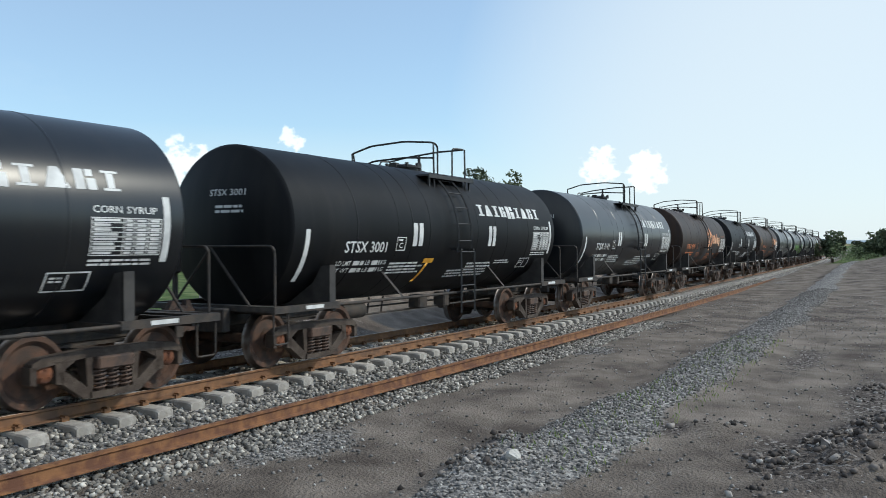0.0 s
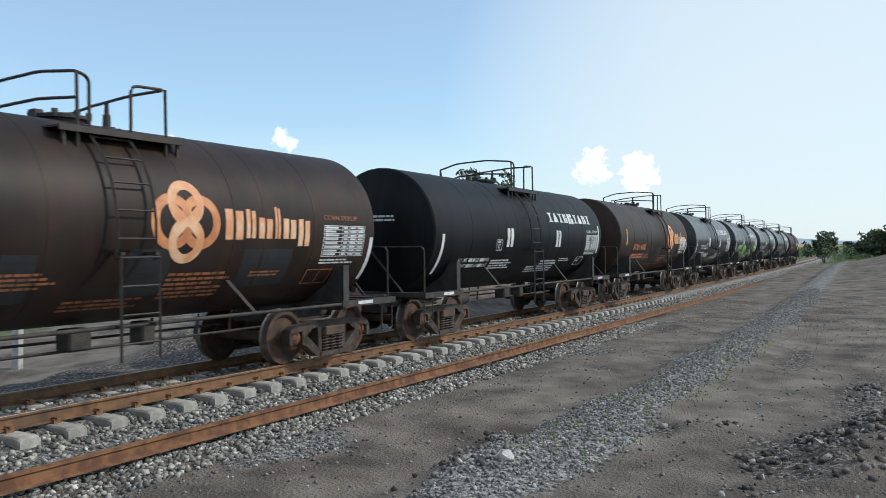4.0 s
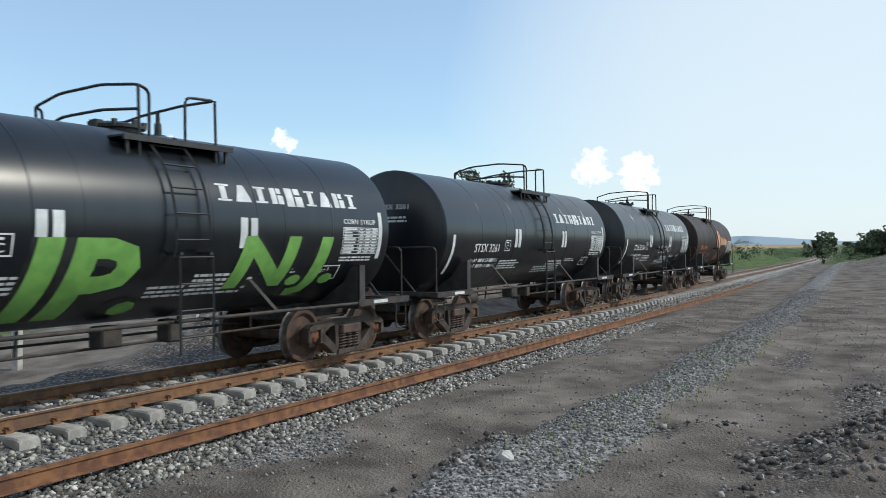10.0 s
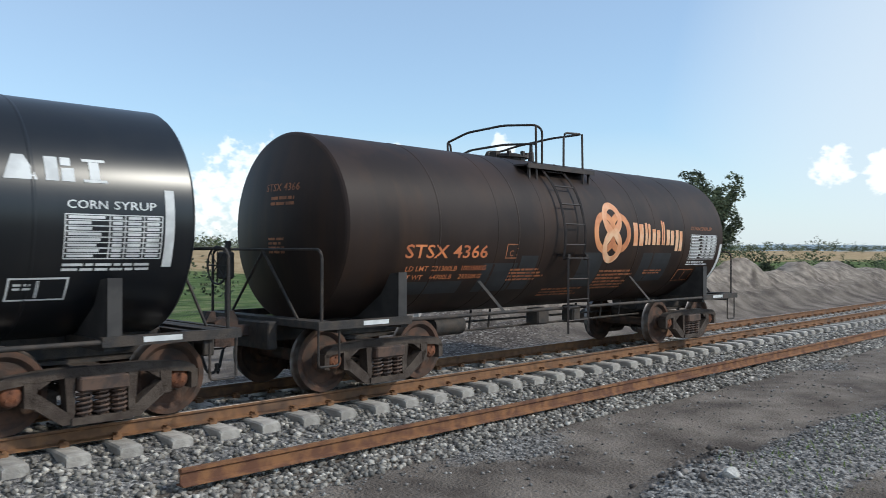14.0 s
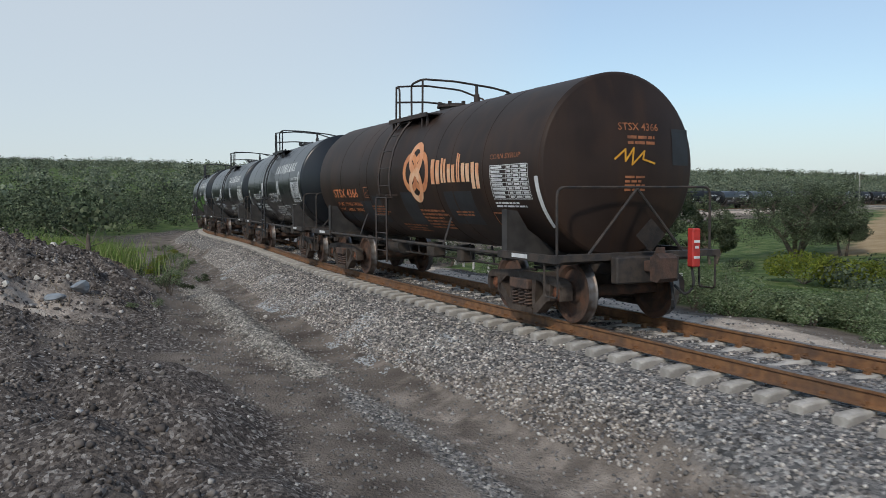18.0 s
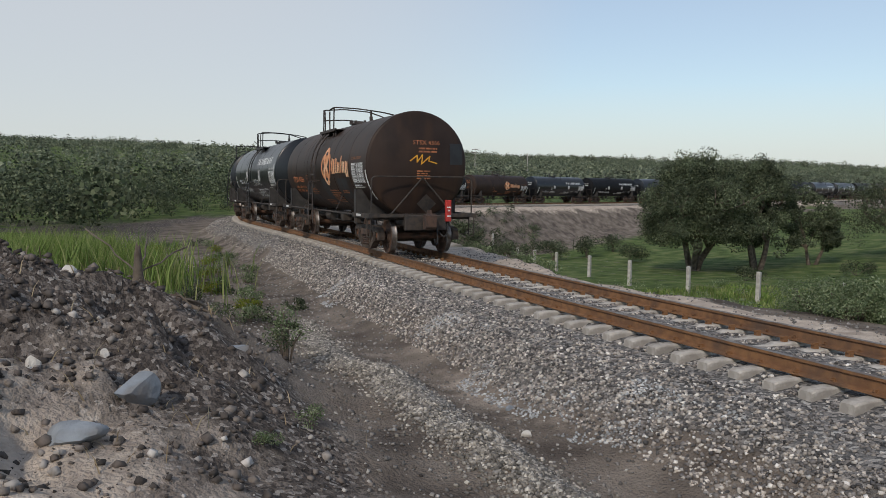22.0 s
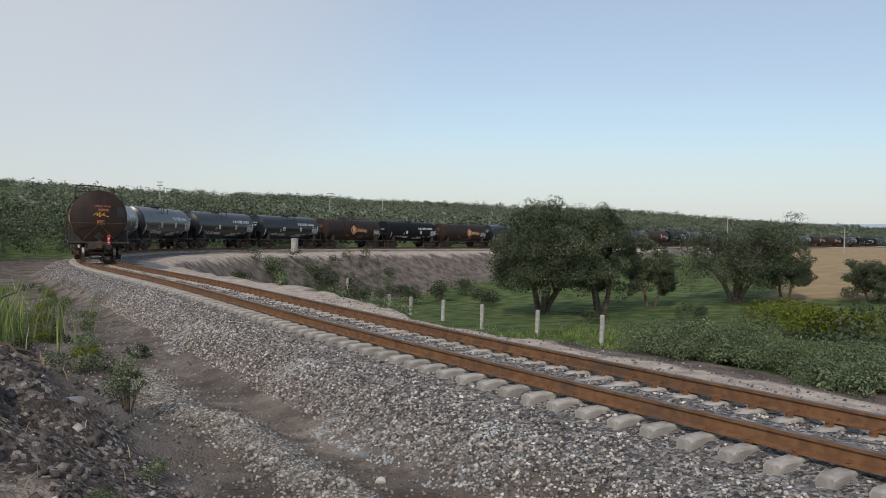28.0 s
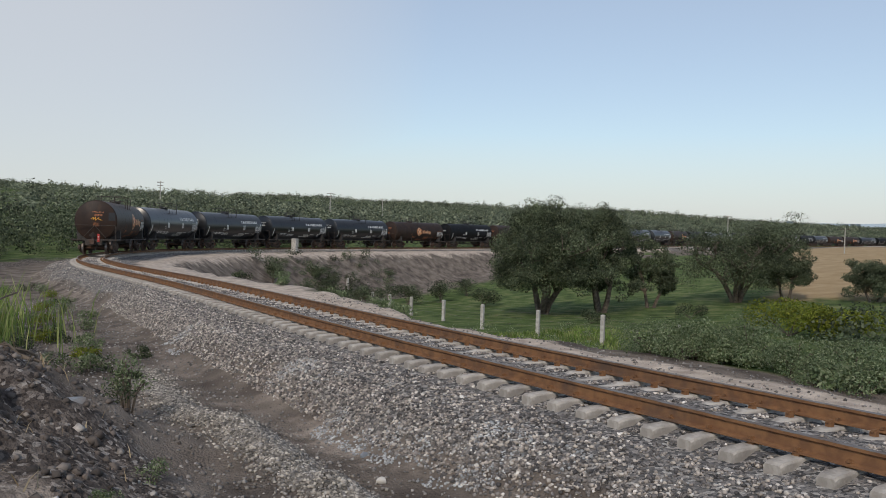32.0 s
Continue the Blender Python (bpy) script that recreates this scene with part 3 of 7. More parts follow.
def cover(x, y):
    """How much grass, gravel, dry stubble, pale sand and dark rubble lies at each place; rubble also paints the train's
    shade.
    """
    s, off, zr = nearest(x, y)
    west = smooth01((-x - 2) / 12)
    n1, n2 = wave(x, y, 5.0, 1.0), wave(x, y, 1.4, 3.0)
    gravel = smooth01((2.6 + 0.35 * n2 - np.abs(off)) / 0.6)
    gravel = np.maximum(gravel, (1 - west) * smooth01((0.75 + 0.25 * n2 - np.abs(off + 6.35)) / np.where(off > -6.3, 0.15, 0.45)))
    gravel = np.maximum(gravel, (1 - west) * 0.75 * smooth01((n1 + 0.6 * n2 - 0.25 - 0.35 * np.abs(off + 3.4)) / 0.5) * (off < 0))
    gravel = np.maximum(gravel, west * smooth01((2.6 + 0.3 * n2 + off) / 0.4) * (off < 0))
    gravel = np.maximum(gravel, west * smooth01((0.42 + 0.25 * n2 - np.abs(off + 3.95 + 0.28 * wave(x, y, 2.4, 6.0))) / 0.35) * smooth01((32 + x) / 5))
    pale = 0.34 * west * np.clip(1.4 - np.abs(off + 3.0) / 0.7, 0, 1) * smooth01((n1 + n2 + 0.6) / 0.8)
    pale = np.maximum(pale, 0.75 * gauss(*from_end(x, y), -18.6, -8.9, 2.6, 1.8) * smooth01((n2 + 0.5) / 0.6))
    pale = np.maximum(pale, smooth01((off - 2.2) / 0.6) * smooth01((4.3 + 1.4 * smooth01((s - 34) / 14) + 1.4 * smooth01((x - 4) / 8) - off + 0.4 * n2) / 0.8))
    pale = pale * np.where(off > 0, smooth01((5 - x) / 6), 1.0)
    bend_bank = smooth01((s - 45) / 20) * (off > 4)
    grass = smooth01((off - 4.6 - 13 * smooth01((x + 1) / 7)) / 1.5) * (1 - 0.35 * smooth01(n1 + 0.5 * n2))
    grass = np.where(bend_bank > 0.3, smooth01((-zr * 0 + off - 13) / 4) + 0.7 * smooth01((n1 + 0.4 * n2 - 0.15) / 0.4) * smooth01((s - 105) / 15), grass)
    berm = np.exp(-((off - 7.2) / 2.4) ** 2) * smooth01((x - 10) / 10) * smooth01((75 - x) / 20)
    grass = np.clip(grass - 1.6 * berm, 0, 1)
    pale = np.maximum(pale, 0.42 * berm)
    hills = smooth01((s - 62) / 30) * smooth01((-off - 6 - 2 * n1) / 5)
    verge = smooth01((n1 + 0.7 * n2 - 0.1) / 0.5) * smooth01((-off - 5.0) / 2.0) * smooth01((-x - 28) / 6)
    grass = np.maximum(grass, np.maximum(hills, verge))
    ex, ey = from_end(x, y)
    ahead, aside = -0.827 * (ex + 12.9) + 0.562 * (ey + 8.39), 0.562 * (ex + 12.9) + 0.827 * (ey + 8.39)
    dry = smooth01((ahead - 66 - 5 * n1) / 12) * smooth01((aside - 0.37 * ahead - 2 * n1) / 5) * (off > 12)
    dry = np.maximum(dry, smooth01((y - 60 - 6 * n1) / 14) * smooth01((x + 45) / 12) * (off > 12))
    rubble = 0.95 * gauss(*from_end(x, y), -22.5, -10.0, 8.0, 3.6) * smooth01((n2 + 0.7) / 0.8)
    rubble = np.maximum(rubble, 0.7 * smooth01((n2 - 0.25) / 0.4) * (1 - west) * smooth01((-off - 7.4) / 1.0) * smooth01((14 - x) / 5))
    rubble = np.maximum(rubble, np.clip(sum(gauss(x, y, a, b, p, q) for a, b, p, q in ((10.2, -8.8, 1.4, 0.7), (12.4, -9.5, 1.2, 0.6), (15.2, -9.1, 1.8, 0.5), (19.0, -7.6, 2.2, 0.4), (10.8, -7.12, 0.5, 0.25))), 0, 0.8))
    grass = np.maximum(grass, smooth01((x - 95 - 12 * n1) / 25) * (np.abs(off) > 3.5))
    rubble = np.maximum(rubble, 0.95 * smooth01((-off - 5.0 + 0.5 * n2) / 0.8) * smooth01((-x - 1) / 4) * smooth01((n2 + 1.0) / 0.8))
    # the train's shadow on the far side, painted with the dark rubble tone
    rubble = np.maximum(rubble, 0.85 * smooth01((off - 1.9) / 0.5) * smooth01((9 - off) / 2) * smooth01((x + 3) / 4) * smooth01((22 - x) / 6))
    return grass, gravel, dry, pale, rubble


def graded(spans):
    out = []
    for a, b, step in spans:
        out += list(np.arange(a, b, step))
    return np.array(out + [spans[-1][1]])


def ground_sheet():
    gx = graded(((-4500, -900, 300), (-900, -300, 30), (-300, -130, 6), (-130, -45, 1.2), (-45, 30, 0.2), (30, 45, 0.5), (45, 120, 1.2), (120, 300, 6), (300, 900, 30), (900, 4500, 300)))
    gy = graded(((-4500, -600, 300), (-600, -100, 40), (-100, -20, 4), (-20, -16, 0.6), (-16, 4, 0.16), (4, 8, 0.3), (8, 60, 1.0), (60, 160, 2.5), (160, 400, 10), (400, 900, 30), (900, 4500, 300)))
    X, Y = np.meshgrid(gx, gy)
    Z = height(X.ravel(), Y.ravel())
    co = np.stack([X.ravel(), Y.ravel(), Z], 1)
    w, h = len(gx), len(gy)
    i = np.arange(w * h).reshape(h, w)
    quads = np.stack([i[:-1, :-1], i[:-1, 1:], i[1:, 1:], i[1:, :-1]], -1).reshape(-1, 4)
    me = bpy.data.meshes.new("ground")
    me.from_pydata(co.tolist(), [], quads.tolist())
    me.shade_smooth()
    for name, values in zip(("grass", "gravel", "dry", "pale", "rubble"), cover(X.ravel(), Y.ravel())):
        me.attributes.new(name, "FLOAT", "POINT").data.foreach_set("value", np.clip(values, 0, 1).astype(np.float32))
    me.materials.append(M["ground"])
    return tagged(new("ground", me), "bare grey-brown dirt ground with gravel, ruts and grassy valley", "ground", kind="structure")


ground = ground_sheet()


# ---- track ----
def sweep(name, profile, spans, material_, parent, off, label=""):
    """Sweeps an outline (across, over the rail head) along the line."""
    bm = bmesh.new()
    rings = []
    for s in spans:
        rings.append([bm.verts.new(beside(s, off + a, b)) for a, b in profile])
    n = len(profile)
    for a, b in zip(rings, rings[1:]):
        for k in range(n):
            bm.faces.new((a[k], b[k], b[(k + 1) % n], a[(k + 1) % n]))
    bm.faces.new(rings[0]), bm.faces.new(rings[-1][::-1])
    bmesh.ops.recalc_face_normals(bm, faces=bm.faces)
    return part(name, bm, material_, parent, label, smooth=35)


RAIL = [(-0.075, -0.172), (0.075, -0.172), (0.075, -0.160), (0.012, -0.142), (0.009, -0.045), (0.035, -0.032), (0.036, -0.004),
        (-0.036, -0.004), (-0.035, -0.032), (-0.009, -0.045), (-0.012, -0.142), (-0.075, -0.160)]
HEAD = [(-0.036, -0.004), (0.036, -0.004), (0.034, 0.0), (-0.034, 0.0)]
track = tagged(new("railway_track"), "railway track with rusty brown steel rails on concrete ties", "track", kind="structure")
SPANS = [*np.arange(-400, -40, 12.0), *np.arange(-40, 60, 4.0), *np.arange(60, 140, 2.0), *np.arange(140, 620, 10.0)]
for side in (-1, 1):
    r = sweep("rail", RAIL, SPANS, M["rail"], track, side * GAUGE)
    sweep("rail_head", HEAD, SPANS, M["railhead"], r, side * GAUGE, "worn bright rail head")


def tie_mesh():
    bm = bmesh.new()
    stations = [(-1.3, 0.135, -0.215), (-1.25, 0.14, -0.195), (-0.5, 0.13, -0.182), (-0.35, 0.11, -0.21), (0.35, 0.11, -0.21), (0.5, 0.13, -0.182), (1.25, 0.14, -0.195), (1.3, 0.135, -0.215)]
    rings = []
    for y, w, top in stations:
        rings.append([bm.verts.new((x, y, z)) for x, z in ((-w, -0.42), (w, -0.42), (w * 0.95, top - 0.02), (w * 0.8, top), (-w * 0.8, top), (-w * 0.95, top - 0.02))])
    for a, b in zip(rings, rings[1:]):
        for k in range(6):
            bm.faces.new((a[k], a[(k + 1) % 6], b[(k + 1) % 6], b[k]))
    bm.faces.new(rings[0][::-1]), bm.faces.new(rings[-1])
    bmesh.ops.recalc_face_normals(bm, faces=bm.faces)
    concrete_faces = len(bm.faces)
    for side in (-1, 1):
        for foot in (-0.105, 0.105):
            y = side * GAUGE + foot
            box(bm, -0.05, 0.05, y - 0.035, y + 0.035, -0.19, -0.135)
            box(bm, -0.02, 0.02, y - 0.055, y + 0.055, -0.14, -0.115)
    bm.faces.ensure_lookup_table()
    for f in bm.faces[concrete_faces:]:
        f.material_index = 1
    me = bpy.data.meshes.new("tie")
    bm.to_mesh(me)
    bm.free()
    me.materials.append(M["concrete"]), me.materials.append(M["rail"])
    return me


def at_line(s, off=0.0, z=0.0):
    """A pose on the line, its x against the run of the train."""
    p = beside(s, off, z)
    slope = math.degrees(math.atan2(rail_z(s + 1) - rail_z(s - 1), 2))
    return pose(p.x, p.y, p.z, 0, slope, math.degrees(line(s)[2]) - 180)


TIE = tie_mesh()


# ---- tank cars: x along the car (the train runs to -x), z from the rail head ----
TANK_R, TANK_Z, TANK_L = 1.38, 2.31, 5.42
WHEEL_R, AXLES, PIVOT = 0.457, 0.915, 4.5


def tank_profile():
    """A cylinder with crisp knuckles and shallow dished heads."""
    half = [(-TANK_L - 0.26 * (1 - (k / 8) ** 2) - 0.05, TANK_R * 0.965 * k / 8) for k in range(9)]
    half += [(-TANK_L - 0.03, TANK_R * 0.985), (-TANK_L, TANK_R)]
    for seam in (3.7, 1.85):
        half += [(-seam - 0.02, TANK_R), (-seam - 0.01, TANK_R + 0.005), (-seam + 0.01, TANK_R + 0.005), (-seam + 0.02, TANK_R)]
    return half + [(0.0, TANK_R)] + [(-a, r) for a, r in reversed(half)]


def on_tank(u, v, lift=0.004):
    """A point of the near side of the tank: u along it, v up its girth from mid-height."""
    a = v / TANK_R
    return Vector((u, -(TANK_R + lift) * math.cos(a), TANK_Z + (TANK_R + lift) * math.sin(a)))


def on_head(u, v, end, lift=0.006):
    """A point of a head: u to the right and v up as one looks at it."""
    k = min(1.0, math.hypot(u, v) / (TANK_R * 0.965))
    x = TANK_L + 0.05 + 0.26 * (1 - k * k) + lift
    return Vector((end * x, end * u, TANK_Z + v))


def wrap(bm, place):
    """Cuts a flat figure into strips and lays it on the tank."""
    vs = [v.co.y for v in bm.verts]
    y = math.floor(min(vs) / 0.1) * 0.1 + 0.1
    while y < max(vs):
        bmesh.ops.bisect_plane(bm, geom=[*bm.verts, *bm.edges, *bm.faces], plane_co=(0, y, 0), plane_no=(0, 1, 0))
        y += 0.1
    for v in bm.verts:
        v.co = place(v.co.x, v.co.y)
    return bm


def flat(bm, u0, u1, v0, v1, lean=0.0):
    bm.faces.new([bm.verts.new((u + lean * (v - v0), v, 0)) for u, v in ((u0, v0), (u1, v0), (u1, v1), (u0, v1))])


def words(text, width, height, u, v, offset=0.0, shear=0.0):
    """Flat letters of Blender's own font, of that width and cap height, from the lower left (u, v)."""
    curve = bpy.data.curves.new("words", "FONT")
    curve.body, curve.size, curve.offset, curve.shear, curve.resolution_u = text, 1.0, offset, shear, 2
    ob = bpy.data.objects.new("words", curve)
    me = bpy.data.meshes.new_from_object(ob)
    bm = bmesh.new()
    bm.from_mesh(me)
    bpy.data.objects.remove(ob), bpy.data.curves.remove(curve), bpy.data.meshes.remove(me)
    xs, ys = [p.co.x for p in bm.verts], [p.co.y for p in bm.verts]
    x0, y0 = min(xs), min(ys)
    sx, sy = width / (max(xs) - x0), height / (max(ys) - y0)
    for p in bm.verts:
        p.co = ((p.co.x - x0) * sx + u, (p.co.y - y0) * sy + v, 0)
    return bm


def strokes(lines, w):
    """Flat brush strokes of width w along rows of points."""
    bm = bmesh.new()
    for row in lines:
        for (a, b), (c, d) in zip(row, row[1:]):
            way = Vector((c - a, d - b)).normalized()
            n = Vector((-way.y, way.x)) * w / 2
            e = way * w / 3
            bm.faces.new([bm.verts.new((p[0], p[1], 0)) for p in ((a - n.x - e.x, b - n.y - e.y), (c - n.x + e.x, d - n.y + e.y), (c + n.x + e.x, d + n.y + e.y), (a + n.x - e.x, b + n.y - e.y))])
    return bm


def bars(bm, u0, u1, v0, v1, rows, seed, ragged=0.3, gap=0.45):
    """Lines of writing too small to read: rows of short bars."""
    rnd = random.Random(seed)
    step = (v1 - v0) / rows
    for i in range(rows):
        v = v1 - (i + 1) * step
        u, end = u0, u1 - rnd.random() * ragged * (u1 - u0)
        while u < end:
            w = rnd.uniform(0.06, 0.22)
            flat(bm, u, min(u + w, end), v + step * gap * 0.5, v + step * (1 - gap * 0.5))
            u += w + 0.025


def table_of_dates(bm, u0, u1, v0, v1, seed):
    """The ruled panel of inspection dates."""
    for i in range(9):
        v = v0 + (v1 - v0) * i / 8
        flat(bm, u0, u1, v - 0.006, v + 0.006)
    for k in (0, 0.44, 0.6, 0.8, 1.0):
        u = u0 + (u1 - u0) * k
        flat(bm, u - 0.006, u + 0.006, v0, v1)
    rnd = random.Random(seed)
    for i in range(8):
        v = v0 + (v1 - v0) * (i + 0.28) / 8
        h = (v1 - v0) / 8 * 0.5
        for a, b in ((0.03, rnd.uniform(0.25, 0.42)), (0.47, 0.57), (0.63, 0.77), (0.83, 0.97)):
            flat(bm, u0 + (u1 - u0) * a, u0 + (u1 - u0) * b, v, v + h)


def hollow(bm, u0, u1, v0, v1, w=0.02):
    flat(bm, u0, u1, v0, v0 + w), flat(bm, u0, u1, v1 - w, v1)
    flat(bm, u0, u0 + w, v0, v1), flat(bm, u1 - w, u1, v0, v1)


def ring_arc(bm, cu, cv, ru, rv, w, a0, a1, n=20):
    row = []
    for i in range(n + 1):
        a = a0 + (a1 - a0) * i / n
        row.append([bm.verts.new((cu + (ru + s) * math.cos(a), cv + (rv + s) * math.sin(a), 0)) for s in (-w / 2, w / 2)])
    for p, q in zip(row, row[1:]):
        bm.faces.new((p[0], p[1], q[1], q[0]))


def wheel_mesh():
    """A wheelset: axle and two flanged wheels, with bright treads."""
    bm = bmesh.new()
    turn = Matrix.Rotation(radians(90), 4, "Z")
    lathe(bm, [(-0.98, 0.07), (-0.8, 0.075), (-0.6, 0.085), (0.6, 0.085), (0.8, 0.075), (0.98, 0.07)], 12, turn)
    tread = []
    for s in (-1, 1):
        prof = [(0.835, 0.1), (0.835, 0.16), (0.775, 0.19), (0.76, 0.33), (0.815, 0.385), (0.815, 0.43), (0.812, 0.448), (0.72, WHEEL_R), (0.695, WHEEL_R + 0.012), (0.682, WHEEL_R + 0.028), (0.67, WHEEL_R + 0.02), (0.668, 0.39), (0.715, 0.34), (0.735, 0.2), (0.68, 0.17), (0.68, 0.1)]
        before = len(bm.faces)
        lathe(bm, [(s * a, r) for a, r in prof], 36, turn, caps=False)
        bm.faces.ensure_lookup_table()
        for f in bm.faces[before:]:
            r = [math.hypot(v.co.x, v.co.z) for v in f.verts]
            if min(r) > 0.44:
                tread.append(f.index if f.index >= 0 else 0)
                f.material_index = 1
    bmesh.ops.recalc_face_normals(bm, faces=bm.faces)
    me = bpy.data.meshes.new("wheelset")
    bm.to_mesh(me)
    bm.free()
    me.materials.append(M["wheel"]), me.materials.append(M["tread"])
    me.shade_smooth()
    me.set_sharp_from_angle(angle=radians(35))
    return me


def side_frame_mesh():
    """The cast truss of a bogie: chords, columns and pedestals with openings between them."""
    bm = bmesh.new()
    t = 0.085
    top = [(-1.12, 0.50), (-1.10, 0.60), (-0.98, 0.66), (-0.5, 0.70), (0.5, 0.70), (0.98, 0.66), (1.10, 0.60), (1.12, 0.50), (1.0, 0.545), (0.72, 0.575), (0.4, 0.60), (-0.4, 0.60), (-0.72, 0.575), (-1.0, 0.545)]
    prism(bm, top, -t, t)
    for s in (-1, 1):
        prism(bm, [(s * 1.13, 0.56), (s * 1.13, 0.36), (s * 1.05, 0.34), (s * 1.05, 0.56)], -t, t)
        prism(bm, [(s * 0.80, 0.60), (s * 0.80, 0.33), (s * 0.70, 0.31), (s * 0.66, 0.58)], -t, t)
        prism(bm, [(s * 0.78, 0.47), (s * 0.72, 0.32), (s * 0.42, 0.10), (s * 0.30, 0.10), (s * 0.30, 0.21), (s * 0.38, 0.24), (s * 0.66, 0.46)], -t, t)
        prism(bm, [(s * 0.40, 0.62), (s * 0.37, 0.22), (s * 0.29, 0.20), (s * 0.29, 0.62)], -t, t)
        prism(bm, [(s * 0.66, 0.60), (s * 0.66, 0.50), (s * 0.56, 0.56), (s * 0.5, 0.61)], -t * 0.9, t * 0.9)
    prism(bm, [(-0.33, 0.09), (0.33, 0.09), (0.33, 0.17), (-0.33, 0.17)], -t * 1.3, t * 1.3)
    bmesh.ops.recalc_face_normals(bm, faces=bm.faces)
    me = bpy.data.meshes.new("side_frame")
    bm.to_mesh(me)
    bm.free()
    me.materials.append(M["bogie"])
    return me


def spring_mesh():
    """Three coil springs side by side under the bolster end."""
    bm = bmesh.new()
    for x in (-0.19, 0.0, 0.19):
        for y in (-0.06,):
            pts = [(x + 0.075 * math.cos(a), y + 0.075 * math.sin(a), 0.18 + 0.25 * i / 44) for i in range(45) for a in (2 * math.pi * i / 9,)]
            tube(bm, pts, 0.017, 4)
            lathe(bm, [(0.17, 0.045), (0.44, 0.045)], 6, Matrix.Translation((x, y, 0)) @ Matrix.Rotation(radians(-90), 4, "Y"))
    box(bm, -0.27, 0.27, -0.17, 0.12, 0.44, 0.60, bevel=0.02)
    me = bpy.data.meshes.new("spring_nest")
    bm.to_mesh(me)
    bm.free()
    me.materials.append(M["spring"])
    return me


def cap_mesh():
    bm = bmesh.new()
    turn = Matrix.Rotation(radians(90), 4, "Z")
    lathe(bm, [(-0.09, 0.10), (-0.06, 0.115), (0.03, 0.115), (0.05, 0.095), (0.07, 0.03), (0.075, 0.0)], 14, turn)
    box(bm, -0.12, 0.12, -0.12, 0.02, -0.02, 0.14, bevel=0.02)
    for k in range(3):
        a = radians(90 + 120 * k)
        lathe(bm, [(0.05, 0.018), (0.075, 0.018)], 6, Matrix.Translation((0.055 * math.cos(a), 0, 0.055 * math.sin(a))) @ turn)
    bmesh.ops.recalc_face_normals(bm, faces=bm.faces)
    me = bpy.data.meshes.new("axle_cap")
    bm.to_mesh(me)
    bm.free()
    me.materials.append(M["rust"])
    return me


WHEEL, FRAME, SPRING, CAP = wheel_mesh(), side_frame_mesh(), spring_mesh(), cap_mesh()


def child(name, mesh, parent, m):
    ob = new(name, mesh)
    ob.parent = parent
    ob.matrix_basis = m
    return ob


def bend_points(points, r=0.1, n=4):
    """Rounds the corners of a row of points."""
    pts = [Vector(p) for p in points]
    out = [pts[0]]
    for a, b, c in zip(pts, pts[1:], pts[2:]):
        u, w = (a - b), (c - b)
        k = min(r, u.length * 0.45, w.length * 0.45)
        p, q = b + u.normalized() * k, b + w.normalized() * k
        for i in range(n + 1):
            t = i / n
            out.append((1 - t) ** 2 * p + 2 * t * (1 - t) * b + t * t * q)
    return out + [pts[-1]]


def pipe(name, rows, r, material_, parent, label="", n=6):
    bm = bmesh.new()
    for row in rows:
        tube(bm, row, r, n)
    return part(name, bm, material_, parent, label, smooth=50)


def bogie_of(car, end):
    bm = bmesh.new()
    box(bm, -0.2, 0.2, -0.95, 0.95, 0.42, 0.66, bevel=0.03)
    lathe(bm, [(0.64, 0.25), (0.76, 0.25)], 16, Matrix.Rotation(radians(-90), 4, "Y"))
    box(bm, -0.75, 0.75, -0.04, 0.04, 0.3, 0.38)
    for s in (-1, 1):
        box(bm, s * 0.42 - 0.05, s * 0.42 + 0.05, -0.8, 0.8, 0.28, 0.42)
    bogie = part("bogie", bm, M["bogie"], car)
    bogie.matrix_basis = pose(end * PIVOT, 0, 0)
    for s in (-1, 1):
        child("side_frame", FRAME, bogie, pose(0, s * 1.02, 0.0))
        child("spring_nest", SPRING, bogie, pose(0, s * 1.02, 0, 0, 0, 0 if s < 0 else 180))
        for a in (-1, 1):
            child("axle_cap", CAP, bogie, pose(a * AXLES, s * 1.02, WHEEL_R, 0, 0, 180 if s < 0 else 0))
    for a in (-1, 1):
        w = child("wheelset", WHEEL, bogie, pose(a * AXLES, 0, WHEEL_R))
        WHEELS.append((w, a * AXLES))
    return bogie


WHEELS = []


